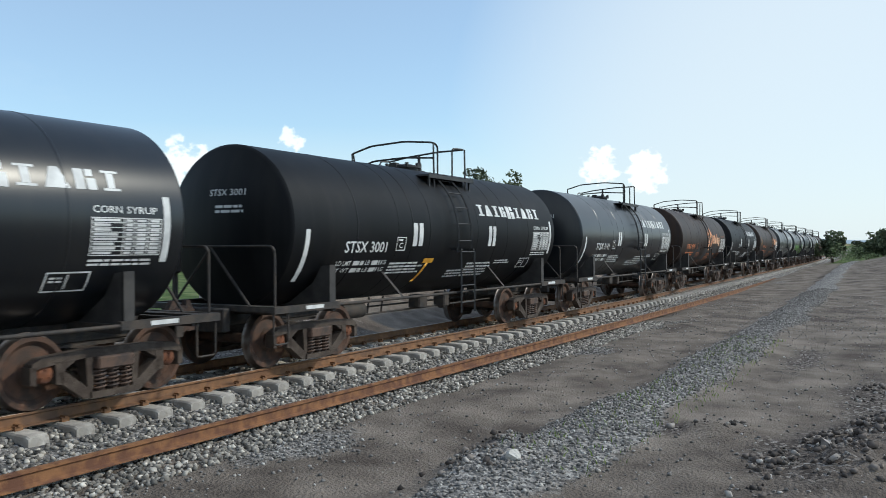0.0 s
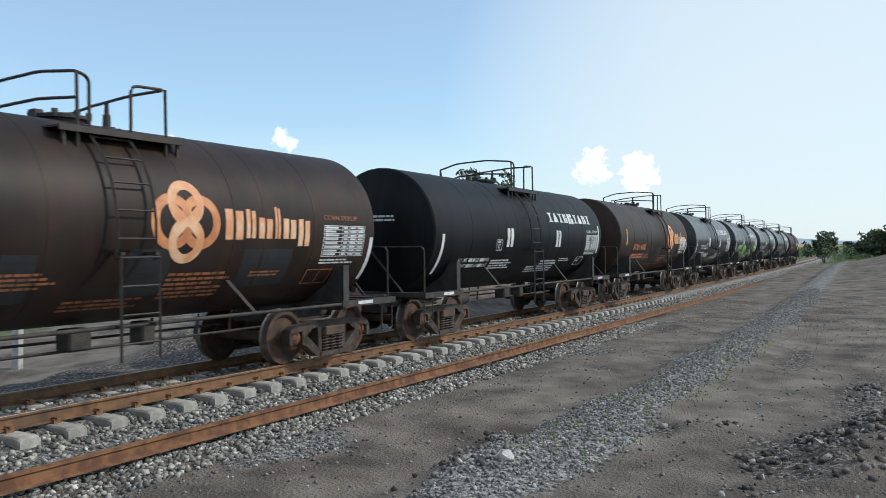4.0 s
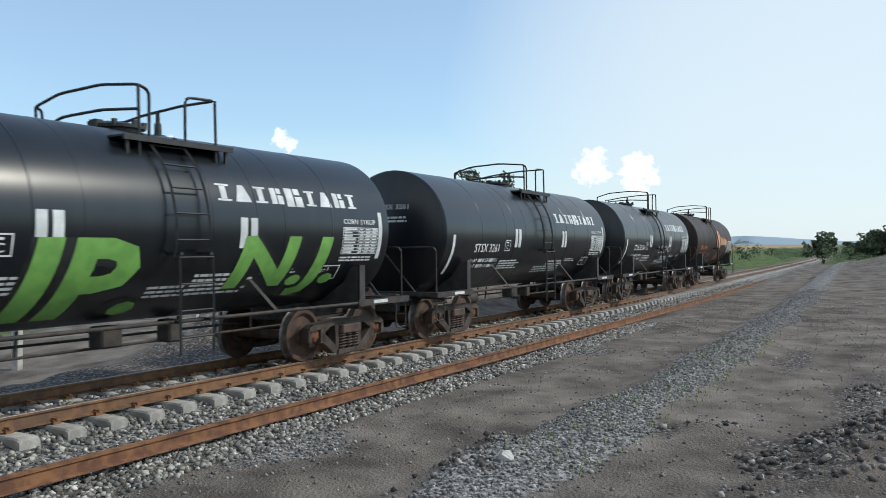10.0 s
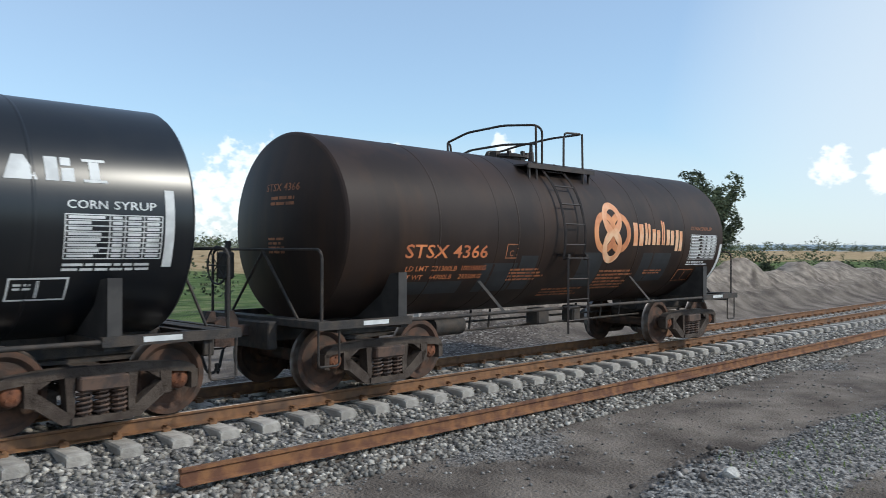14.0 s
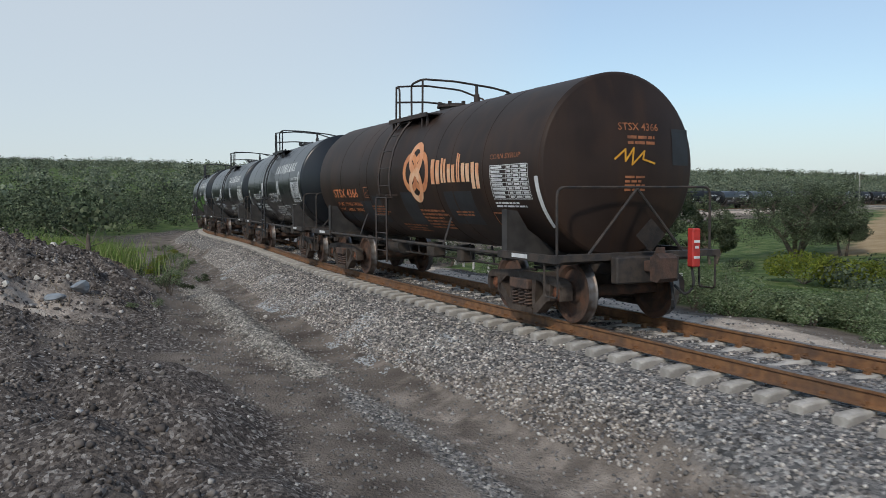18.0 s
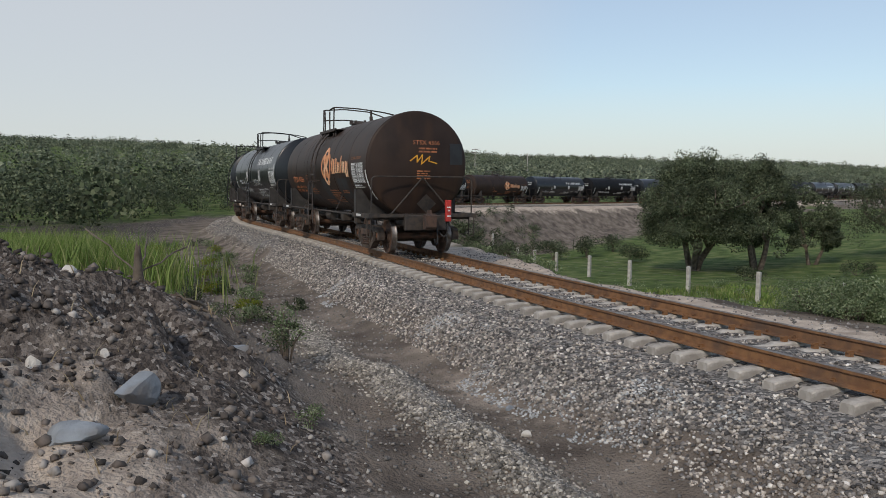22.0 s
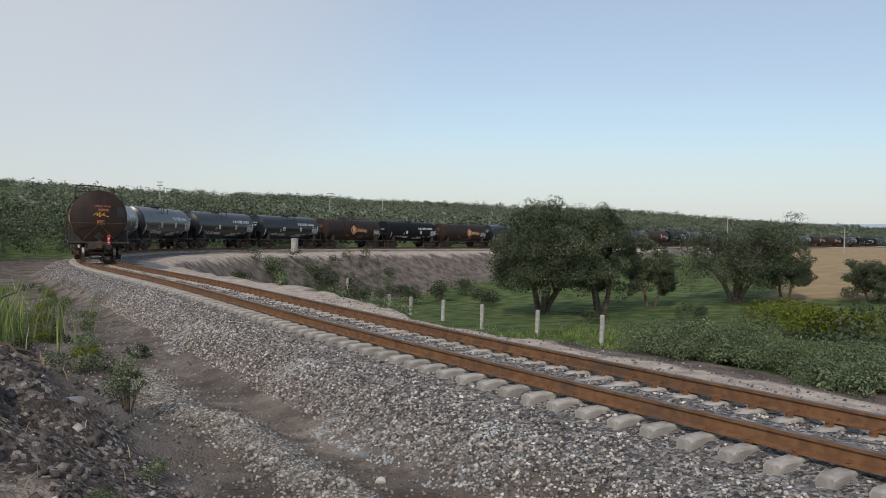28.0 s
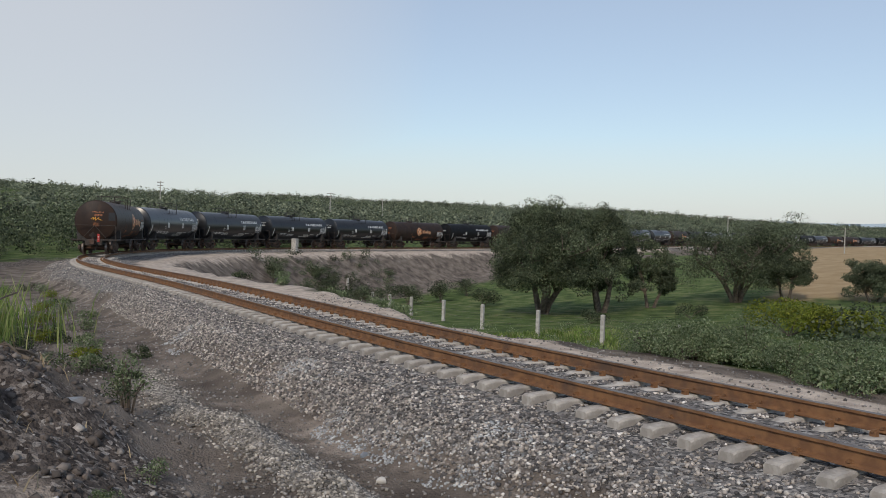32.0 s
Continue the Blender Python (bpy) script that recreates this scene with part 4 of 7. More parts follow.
def end_gear(car, e):
    """Platform, stub sill, coupler, handrail and steps at one end."""
    bm = bmesh.new()
    box(bm, *sorted((e * 3.5, e * 6.15)), -0.31, 0.31, 0.70, 1.0, bevel=0.02)
    box(bm, *sorted((e * 3.7, e * 5.3)), -0.42, 0.42, 0.66, 0.70)
    box(bm, *sorted((e * 6.0, e * 6.16)), -0.55, 0.55, 0.62, 1.0, bevel=0.02)
    part("stub_sill", bm, M["frame"], car)
    for span in ((4.35, 6.0, -1.46, -1.38, 0.93, 1.04), (4.35, 6.0, 1.38, 1.46, 0.93, 1.04)):
        bm = bmesh.new()
        box(bm, *sorted((e * span[0], e * span[1])), *span[2:])
        part("side_angle", bm, M["frame"], car)
    bm = bmesh.new()
    box(bm, *sorted((e * 5.9, e * 6.0)), -1.38, 1.38, 0.95, 1.04)
    part("end_beam", bm, M["frame"], car)
    bm = bmesh.new()
    box(bm, *sorted((e * 5.66, e * 5.9)), -1.38, 1.38, 1.0, 1.03)
    part("walkway", bm, M["frame"], car)
    for x in (4.45, 5.6):
        bm = bmesh.new()
        box(bm, e * x - 0.06, e * x + 0.06, -1.4, 1.4, 0.88, 1.0)
        part("crossbearer", bm, M["frame"], car)
    bm = bmesh.new()
    box(bm, *sorted((e * 4.8, e * 5.25)), -1.465, -1.462, 0.96, 1.02)
    part("data_stencil", bm, M["white"], car)
    for s in (-1, 1):
        bm = bmesh.new()
        prism(bm, [(e * 4.42, 0.95), (e * 4.58, 0.95), (e * 4.58, 1.66), (e * 4.42, 1.66)], s * 1.38, s * 1.42)
        a = [(s * 1.40, 0.95), (s * 1.40, 1.66), (s * 1.24, 1.64), (s * 1.05, 1.35), (s * 0.55, 1.02), (s * 0.3, 0.95)]
        for x in (e * 4.43, e * 4.57):
            vs = [bm.verts.new((x + d, y, z)) for d in (-0.01, 0.01) for y, z in a]
            n = len(a)
            bm.faces.new(vs[:n]), bm.faces.new(vs[n:][::-1])
            for i in range(n):
                j = (i + 1) % n
                bm.faces.new((vs[i], vs[j], vs[n + j], vs[n + i]))
        bmesh.ops.recalc_face_normals(bm, faces=bm.faces)
        part("saddle", bm, M["saddle"], car)
        loop = bend_points([(e * 5.96, s * 1.40, 0.98), (e * 5.96, s * 1.40, 0.45), (e * 5.62, s * 1.40, 0.45), (e * 5.62, s * 1.40, 0.95)], 0.06)
        pipe("sill_step", [loop], 0.016, M["frame"], car)
    rail = bend_points([(e * 5.88, -1.36, 1.0), (e * 5.88, -1.36, 1.98), (e * 5.88, 1.36, 1.98), (e * 5.88, 1.36, 1.0)], 0.14, 5)
    brace = [[(e * 5.88, 0, 1.96), (e * 5.88, s * 0.85, 1.02)] for s in (-1, 1)]
    pipe("end_handrail", [rail, *brace], 0.021, M["frame"], car)
    bm = bmesh.new()
    box(bm, *sorted((e * 6.1, e * 6.42)), -0.09, 0.09, 0.78, 0.94, bevel=0.02)
    prism(bm, [(e * 6.38, 0.68), (e * 6.52, 0.66), (e * 6.6, 0.72), (e * 6.6, 1.0), (e * 6.5, 1.06), (e * 6.38, 1.0)], -0.16, 0.13)
    prism(bm, [(e * 6.3, 1.0), (e * 6.38, 1.14), (e * 6.44, 1.14), (e * 6.46, 1.0)], -0.05, 0.05)
    bmesh.ops.recalc_face_normals(bm, faces=bm.faces)
    coupler = part("coupler", bm, M["coupler"], car)
    hose = bend_points([(e * 6.2, 0.22, 0.78), (e * 6.36, 0.24, 0.62), (e * 6.46, 0.2, 0.3), (e * 6.52, 0.12, 0.28), (e * 6.57, 0.08, 0.42)], 0.12)
    pipe("air_hose", [hose], 0.022, M["rubber"], coupler)


def tank_car(kind):
    car = new("tank_car")
    paint = M[kind]
    bm = bmesh.new()
    lathe(bm, tank_profile(), 72, Matrix.Translation((0, 0, TANK_Z)))
    bmesh.ops.recalc_face_normals(bm, faces=bm.faces)
    part("tank", bm, paint, car, smooth=12)
    for u in (-2.35, -1.15, 0.95, 2.5):
        bm = bmesh.new()
        lathe(bm, [(u - 0.03, TANK_R - 0.01), (u - 0.025, TANK_R + 0.003), (u + 0.025, TANK_R + 0.003), (u + 0.03, TANK_R - 0.01)], 72, Matrix.Translation((0, 0, TANK_Z)), caps=False)
        part("jacket_seam", bm, paint, car, smooth=60)
    for e in (-1, 1):
        bogie_of(car, e)
        end_gear(car, e)
    for s in (-1, 1):
        pipe("side_pipe", [[(-4.4, s * 1.42, 0.985), (4.4, s * 1.42, 0.985)]], 0.028, M["frame"], car, n=8)
        for u, d in ((-2.25, -0.3), (2.25, -0.3)):
            bm = bmesh.new()
            y0, y1 = s * 1.42, s * 1.1
            vs = [bm.verts.new(p) for p in ((u - 0.04, y0, 0.97), (u + 0.04, y0, 0.97), (u + d + 0.04, y1, 1.5), (u + d - 0.04, y1, 1.5))]
            f = bm.faces.new(vs)
            bmesh.ops.solidify(bm, geom=[f], thickness=0.03)
            part("pipe_strut", bm, M["frame"], car)
    # brake rigging under the tank
    bm = bmesh.new()
    lathe(bm, [(-2.9, 0.02), (-2.9, 0.16), (-2.2, 0.16), (-2.2, 0.02)], 14, Matrix.Translation((0, -0.35, 0.72)))
    part("brake_cylinder", bm, M["frame"], car, smooth=40)
    rods = [[(-3.6, -0.3, 0.6), (3.6, -0.3, 0.62)], [(-3.4, 0.35, 0.68), (3.4, 0.35, 0.66)]]
    rods += [[(u, -0.3, 0.6), (u, -0.35, 0.95)] for u in (-1.9, -1.4, 1.2, 2.1, 2.8)]
    for rod in rods:
        pipe("brake_rod", [rod], 0.022, M["frame"], car)
    for span in ((-0.35, 0.0, -0.6, -0.3, 0.62, 0.92), (0.9, 1.15, -0.5, -0.2, 0.58, 0.92)):
        bm = bmesh.new()
        box(bm, *span, bevel=0.03)
        part("brake_reservoir", bm, M["frame"], car)
    # hand brake at the leading end
    bm = bmesh.new()
    box(bm, -6.12, -6.06, 0.55, 0.62, 1.0, 2.1)
    box(bm, -6.2, -6.05, 0.45, 0.72, 1.55, 1.95, bevel=0.03)
    stand = part("brake_stand", bm, M["frame"], car)
    bm = bmesh.new()
    ring = [(-6.26, 0.585 + 0.27 * math.cos(2 * math.pi * i / 20), 1.75 + 0.27 * math.sin(2 * math.pi * i / 20)) for i in range(21)]
    tube(bm, ring, 0.016, 5)
    for i in range(4):
        a = math.pi * i / 4
        tube(bm, [(-6.26, 0.585 - 0.27 * math.cos(a), 1.75 - 0.27 * math.sin(a)), (-6.26, 0.585 + 0.27 * math.cos(a), 1.75 + 0.27 * math.sin(a))], 0.01, 4)
    part("brake_wheel", bm, M["frame"], stand)
    # ladder
    def rail_of(u):
        pts = []
        for i in range(9):
            a = radians(58 - 9.5 * i)
            r = TANK_R + 0.10 + 0.05 * max(0, (i - 5) / 3)
            pts.append((u, -r * math.cos(a), TANK_Z + r * math.sin(a)))
        return pts + [(u, -1.56, 1.85), (u, -1.56, 0.55)]
    bm = bmesh.new()
    for u in (-0.56, 0.04):
        for row in (rail_of(u),):
            for a, b in zip(row, row[1:]):
                tube(bm, [a, b], 0.024, 4)
    for z in (0.985, 1.9):
        box(bm, -0.56, -0.50, -1.56, -1.32, z - 0.02, z + 0.02)
        box(bm, -0.02, 0.04, -1.56, -1.32, z - 0.02, z + 0.02)
    ladder = part("ladder", bm, M["fitting_" + kind], car)
    row = [Vector(p) for p in rail_of(0.0)]
    dist, acc, nxt = 0.0, 0.0, 0.28
    for a, b in zip(row, row[1:]):
        seg = (b - a).length
        while nxt < acc + seg:
            p = a.lerp(b, (nxt - acc) / seg)
            bm = bmesh.new()
            tube(bm, [(-0.56, p.y, p.z), (0.04, p.y, p.z)], 0.014, 5)
            part("rung", bm, M["fitting_" + kind], ladder)
            nxt += 0.36
        acc += seg
    # platform, manway, valve and railing on top
    bm = bmesh.new()
    box(bm, -1.05, 0.95, -1.05, -0.6, 3.46, 3.485)
    box(bm, -1.05, 0.95, -1.07, -1.04, 3.42, 3.5)
    for i in range(12):
        box(bm, -1.0 + i * 0.165, -0.98 + i * 0.165, -1.04, -0.62, 3.485, 3.497)
    for u in (-0.95, 0.85):
        prism(bm, [(u - 0.02, 3.46), (u + 0.02, 3.46), (u + 0.02, 3.16), (u - 0.02, 3.16)], -1.02, -0.98)
    part("top_platform", bm, M["fitting_" + kind], car)
    bm = bmesh.new()
    up = Matrix.Translation((-0.2, 0.12, 0)) @ Matrix.Rotation(radians(-90), 4, "Y")
    lathe(bm, [(3.54, 0.34), (3.73, 0.34), (3.73, 0.40), (3.775, 0.40), (3.78, 0.34), (3.82, 0.2), (3.825, 0.0)], 24, up)
    for i in range(8):
        a = 2 * math.pi * i / 8
        box(bm, -0.03, 0.03, -0.03, 0.03, 3.74, 3.84, Matrix.Translation((-0.2 + 0.37 * math.cos(a), 0.12 + 0.37 * math.sin(a), 0)))
    box(bm, -0.62, -0.5, 0.04, 0.2, 3.69, 3.83)
    bmesh.ops.recalc_face_normals(bm, faces=bm.faces)
    part("manway", bm, M["fitting_" + kind], car, "dark bolted manway cover")
    bm = bmesh.new()
    vp = Matrix.Translation((0.62, 0.2, 0)) @ Matrix.Rotation(radians(-90), 4, "Y")
    lathe(bm, [(3.58, 0.09), (3.7, 0.09), (3.7, 0.13), (3.74, 0.13), (3.75, 0.06), (3.92, 0.055), (3.94, 0.035), (4.1, 0.03), (4.11, 0.0)], 12, vp)
    bmesh.ops.recalc_face_normals(bm, faces=bm.faces)
    part("safety_valve", bm, M["fitting_" + kind], car)
    low = TANK_Z + math.sqrt(TANK_R ** 2 - 0.98 ** 2)
    for rows in (
        [bend_points([(-0.58, -1.0, 3.44), (-0.58, -1.0, 4.13), (-0.76, -1.0, 4.19), (-0.8, -0.3, 4.25), (-0.84, 0.55, 4.2), (-0.88, 1.05, 4.05), (-0.76, 1.08, 4.02), (-0.7, 1.05, low - 0.1)], 0.12), [(-0.76, -1.02, 3.16), (-0.76, -1.0, 4.19)], [(-0.88, 1.02, low - 0.1), (-0.88, 1.04, 4.05)], bend_points([(-0.76, -1.0, 3.86), (-0.8, -0.3, 3.9), (-0.84, 0.5, 3.86), (-0.86, 0.95, 3.7)], 0.1)],
        [bend_points([(0.06, -1.0, 3.44), (0.06, -1.0, 4.14), (0.64, -1.0, 4.17), (0.64, -0.3, 4.16), (0.62, 0.55, 4.08), (0.6, 1.0, 4.0), (0.24, 1.05, 3.99), (0.16, 1.05, low - 0.1)], 0.12), [(0.64, -1.02, 3.16), (0.64, -1.0, 4.17)], [(0.6, 1.0, low - 0.1), (0.6, 1.0, 4.0)]],
    ):
        pipe("top_railing", rows, 0.022, M["fitting_" + kind], car)
    LETTERING[kind](car)
    return car


def lay(car, name, bm, material_, label="", place=on_tank, both=False):
    """Lays a flat figure on the tank; both: the same again on its other side, where it reads from there."""
    if both:
        other = part(name, wrap(bm.copy(), lambda u, v: Matrix.Rotation(math.pi, 3, "Z") @ place(u, v)), material_, car, label)
        if name == "stencil_text":
            other["kind"] = "stuff"
    return part(name, wrap(bm, place), material_, car, label)


def mark_block(bm, u, w, v0, v1, kind):
    """One plain shape of the owner's mark: a footed stem, a wedge or a block."""
    h = v1 - v0
    if kind == "b":
        flat(bm, u, u + w * 0.45, v0, v1), flat(bm, u + w * 0.55, u + w, v0, v0 + h * 0.55), flat(bm, u + w * 0.55, u + w * 0.9, v0 + h * 0.65, v1)
    elif kind == "w":
        bm.faces.new([bm.verts.new((a, b, 0)) for a, b in ((u, v0), (u + w, v0), (u + w * 0.65, v1), (u + w * 0.3, v1))])
    else:
        top = 0.94
        flat(bm, u + w * 0.3, u + w * 0.68, v0 + h * 0.13, v1 - h * 0.13)
        flat(bm, u + w * 0.06, u + w * 0.94, v0, v0 + h * 0.12), flat(bm, u + w * 0.06, u + w * top, v1 - h * 0.12, v1)


def letter_black(car):
    u = 1.05
    for i, w in enumerate((0.31, 0.33, 0.31, 0.28, 0.40, 0.29, 0.33, 0.29, 0.28)):
        bm = bmesh.new()
        mark_block(bm, u, w, 0.36 if i != 4 else 0.33, 0.63 if i != 4 else 0.65, "swsbbswbs"[i])
        lay(car, "mark_block", bm, M["white"], both=True)
        u += w + 0.075
    for u in (-1.75, -1.53, 1.55, 1.77):
        bm = bmesh.new()
        flat(bm, u - 0.075, u + 0.075, -0.34, 0.12)
        lay(car, "stripe_mark", bm, M["white"], "white upright stripe", both=True)
    for u, low_, high_ in ((-5.08, -1.0, -0.06), (5.14, -0.55, 0.32)):
        bm = bmesh.new()
        flat(bm, u - 0.055, u + 0.055, low_, high_)
        lay(car, "reflector_strip", bm, M["white"], both=True)
    bm = bmesh.new()
    table_of_dates(bm, 4.0, 5.05, -0.45, 0.02, 3)
    bars(bm, 4.0, 5.0, -0.6, -0.49, 2, 8)
    lay(car, "date_panel", bm, M["white"], both=True)
    for text, w, u in (("CORN", 0.42, 4.02), ("SYRUP", 0.47, 4.51)):
        lay(car, "commodity_word", words(text, w, 0.09, u, 0.08, 0.008), M["white"], "lettering " + text, both=True)
    bm = bmesh.new()
    hollow(bm, 3.5, 4.1, -0.95, -0.66, 0.022)
    hollow(bm, 3.78, 3.81, -0.91, -0.7, 0.012)
    bars(bm, 3.56, 3.74, -0.82, -0.72, 2, 4)
    lay(car, "placard_frame", bm, M["white"], both=True)
    bm = bmesh.new()
    for first, second, v in (("LD", "LMT", -0.71), ("LT", "WT", -0.86)):
        for word, w, u in ((first, 0.15, -4.15), (second, 0.24, -3.95), ("LB", 0.15, -3.27), ("KG", 0.16, -2.76)):
            lay(car, "weight_word", words(word, w, 0.095, u, v, 0.006), M["white"], "lettering " + word, both=True)
        bars(bm, -3.65, -3.33, v, v + 0.09, 1, 1, 0.0, 0.0)
        bars(bm, -3.07, -2.81, v, v + 0.09, 1, 1, 0.0, 0.0)
    bars(bm, -2.45, -1.2, -0.95, -0.66, 4, 5)
    bars(bm, -0.0, 0.85, -1.15, -0.9, 3, 6)
    bars(bm, 0.75, 2.0, -1.15, -0.72, 5, 7)
    bars(bm, 2.1, 2.95, -0.8, -0.68, 2, 9)
    lay(car, "stencil_text", bm, M["white"], both=True)["kind"] = "stuff"
    bm = words("C", 0.12, 0.11, -2.3, -0.38, 0.01)
    hollow(bm, -2.4, -2.08, -0.43, -0.16, 0.02)
    bars(bm, -2.35, -2.13, -0.25, -0.19, 1, 2)
    lay(car, "plate_mark", bm, M["white"], both=True)
    for end in (-1, 1):
        bm = bmesh.new()
        bars(bm, -0.05, 0.6, 0.2, 0.36, 2, 12)
        lay(car, "head_stencil", bm, M["white"], place=lambda u, v, end=end: on_head(u, v, end))


def letter_brown(car):
    for cu, cv, ru, rv, ink, lift in ((0.68, 0.02, 0.3, 0.32, "orange_mark", 0.004), (1.18, 0.02, 0.3, 0.32, "orange_mark", 0.005), (0.93, 0.28, 0.25, 0.26, "cream", 0.007), (0.93, -0.24, 0.25, 0.26, "cream", 0.008)):
        bm = bmesh.new()
        ring_arc(bm, cu, cv, ru, rv, 0.14, 0, 2 * math.pi, 28)
        lay(car, "emblem_ring", bm, M[ink], "cream ring" if ink == "cream" else "orange ring", place=lambda u, v, lift=lift: on_tank(u, v, lift), both=True)
    for a in (45, 135, 225, 315):
        c, d = math.cos(radians(a)), math.sin(radians(a))
        lay(car, "emblem_petal", strokes([[(0.93 + 0.04 * c, 0.02 + 0.04 * d), (0.93 + 0.26 * c, 0.02 + 0.26 * d)]], 0.07), M["cream"], place=lambda u, v: on_tank(u, v, 0.01), both=True)
    u = 1.66
    for w, h0, h1 in ((0.36, -0.22, 0.23), (0.2, -0.2, 0.24), (0.3, -0.2, 0.12), (0.12, -0.2, 0.3), (0.3, -0.2, 0.12), (0.28, -0.32, 0.12)):
        bm = bmesh.new()
        flat(bm, u, u + w * 0.42, h0, h1), flat(bm, u + w * 0.58, u + w, h0, h0 + (h1 - h0) * 0.95)
        lay(car, "mark_block", bm, M["cream"], both=True)
        u += w + 0.07
    for text, w, u in (("CORN", 0.42, 3.95), ("SYRUP", 0.47, 4.43)):
        lay(car, "commodity_word", words(text, w, 0.08, u, 0.13, 0.004), M["dull_orange"], "lettering " + text, both=True)
    bm = bmesh.new()
    table_of_dates(bm, 3.95, 5.12, -0.5, 0.03, 11)
    lay(car, "date_panel", bm, M["white"], both=True)
    bm = bmesh.new()
    bars(bm, 3.95, 5.0, -0.65, -0.54, 2, 22)
    lay(car, "date_note", bm, M["white"], both=True)
    bm = bmesh.new()
    hollow(bm, 3.72, 4.4, -1.05, -0.74, 0.02), hollow(bm, 4.05, 4.08, -1.01, -0.78, 0.012)
    bars(bm, -1.9, -0.85, -0.9, -0.64, 4, 15)
    bars(bm, 0.75, 1.95, -1.2, -0.7, 6, 16)
    bars(bm, 2.35, 3.15, -0.84, -0.72, 2, 17)
    bars(bm, -0.7, 0.6, -1.35, -1.1, 3, 18)
    lay(car, "stencil_text", bm, M["dull_orange"], both=True)["kind"] = "stuff"
    bm = words("C", 0.1, 0.1, -2.04, -0.43, 0.01)
    hollow(bm, -2.13, -1.84, -0.47, -0.22, 0.02)
    lay(car, "plate_mark", bm, M["dull_orange"], both=True)
    bm = bmesh.new()
    flat(bm, 5.29, 5.39, -1.0, -0.16)
    lay(car, "reflector_strip", bm, M["white"], both=True)
    for end in (-1, 1):
        bm = bmesh.new()
        bars(bm, -0.05, 0.55, 0.28, 0.44, 2, 12)
        bars(bm, -0.1, 0.3, -0.4, -0.15, 4, 13)
        lay(car, "head_stencil", bm, M["dull_orange"], place=lambda u, v, end=end: on_head(u, v, end))
    for u0, u1, v0, v1 in ((-4.3, -2.95, -1.12, -0.86), (-2.6, -1.75, -1.12, -0.55), (-1.7, -1.25, -1.1, -0.42), (0.02, 0.72, -1.1, -0.36), (2.1, 3.2, -1.02, -0.36)):
        bm = bmesh.new()
        flat(bm, u0, u1, v0, v1)
        lay(car, "paint_patch", bm, M["patch"], "darker overpainted patch", place=lambda u, v: on_tank(u, v, 0.002))


LETTERING = {"black": letter_black, "gloss": letter_black, "brown": letter_brown}
LIVERY = {k: "gloss" for k in range(-CARS_AHEAD, CARS_BEHIND)}
LIVERY.update({k: "black" for k in (0, 3, -5, -8, -12, -13, -18, -22)})
LIVERY.update({k: "brown" for k in (2, 4, 9, -4, -9, -15, -16, -21)})
NUMBERS = {0: "STSX 3001", 1: "STSX 3141", 2: "STSX 4345", 4: "STSX 4502", 5: "STSX 51228", 6: "STSX 4064", 7: "STSX 3261", 8: "STSX 52166", 9: "STSX 4366"}
PROTO = {kind: tank_car(kind) for kind in ("black", "gloss", "brown")}
CARS = {}
for k in reversed(range(-CARS_AHEAD, CARS_BEHIND)):
    proto = PROTO[LIVERY[k]]
    CARS[k] = proto if proto not in CARS.values() else copy_thing(proto, Matrix())


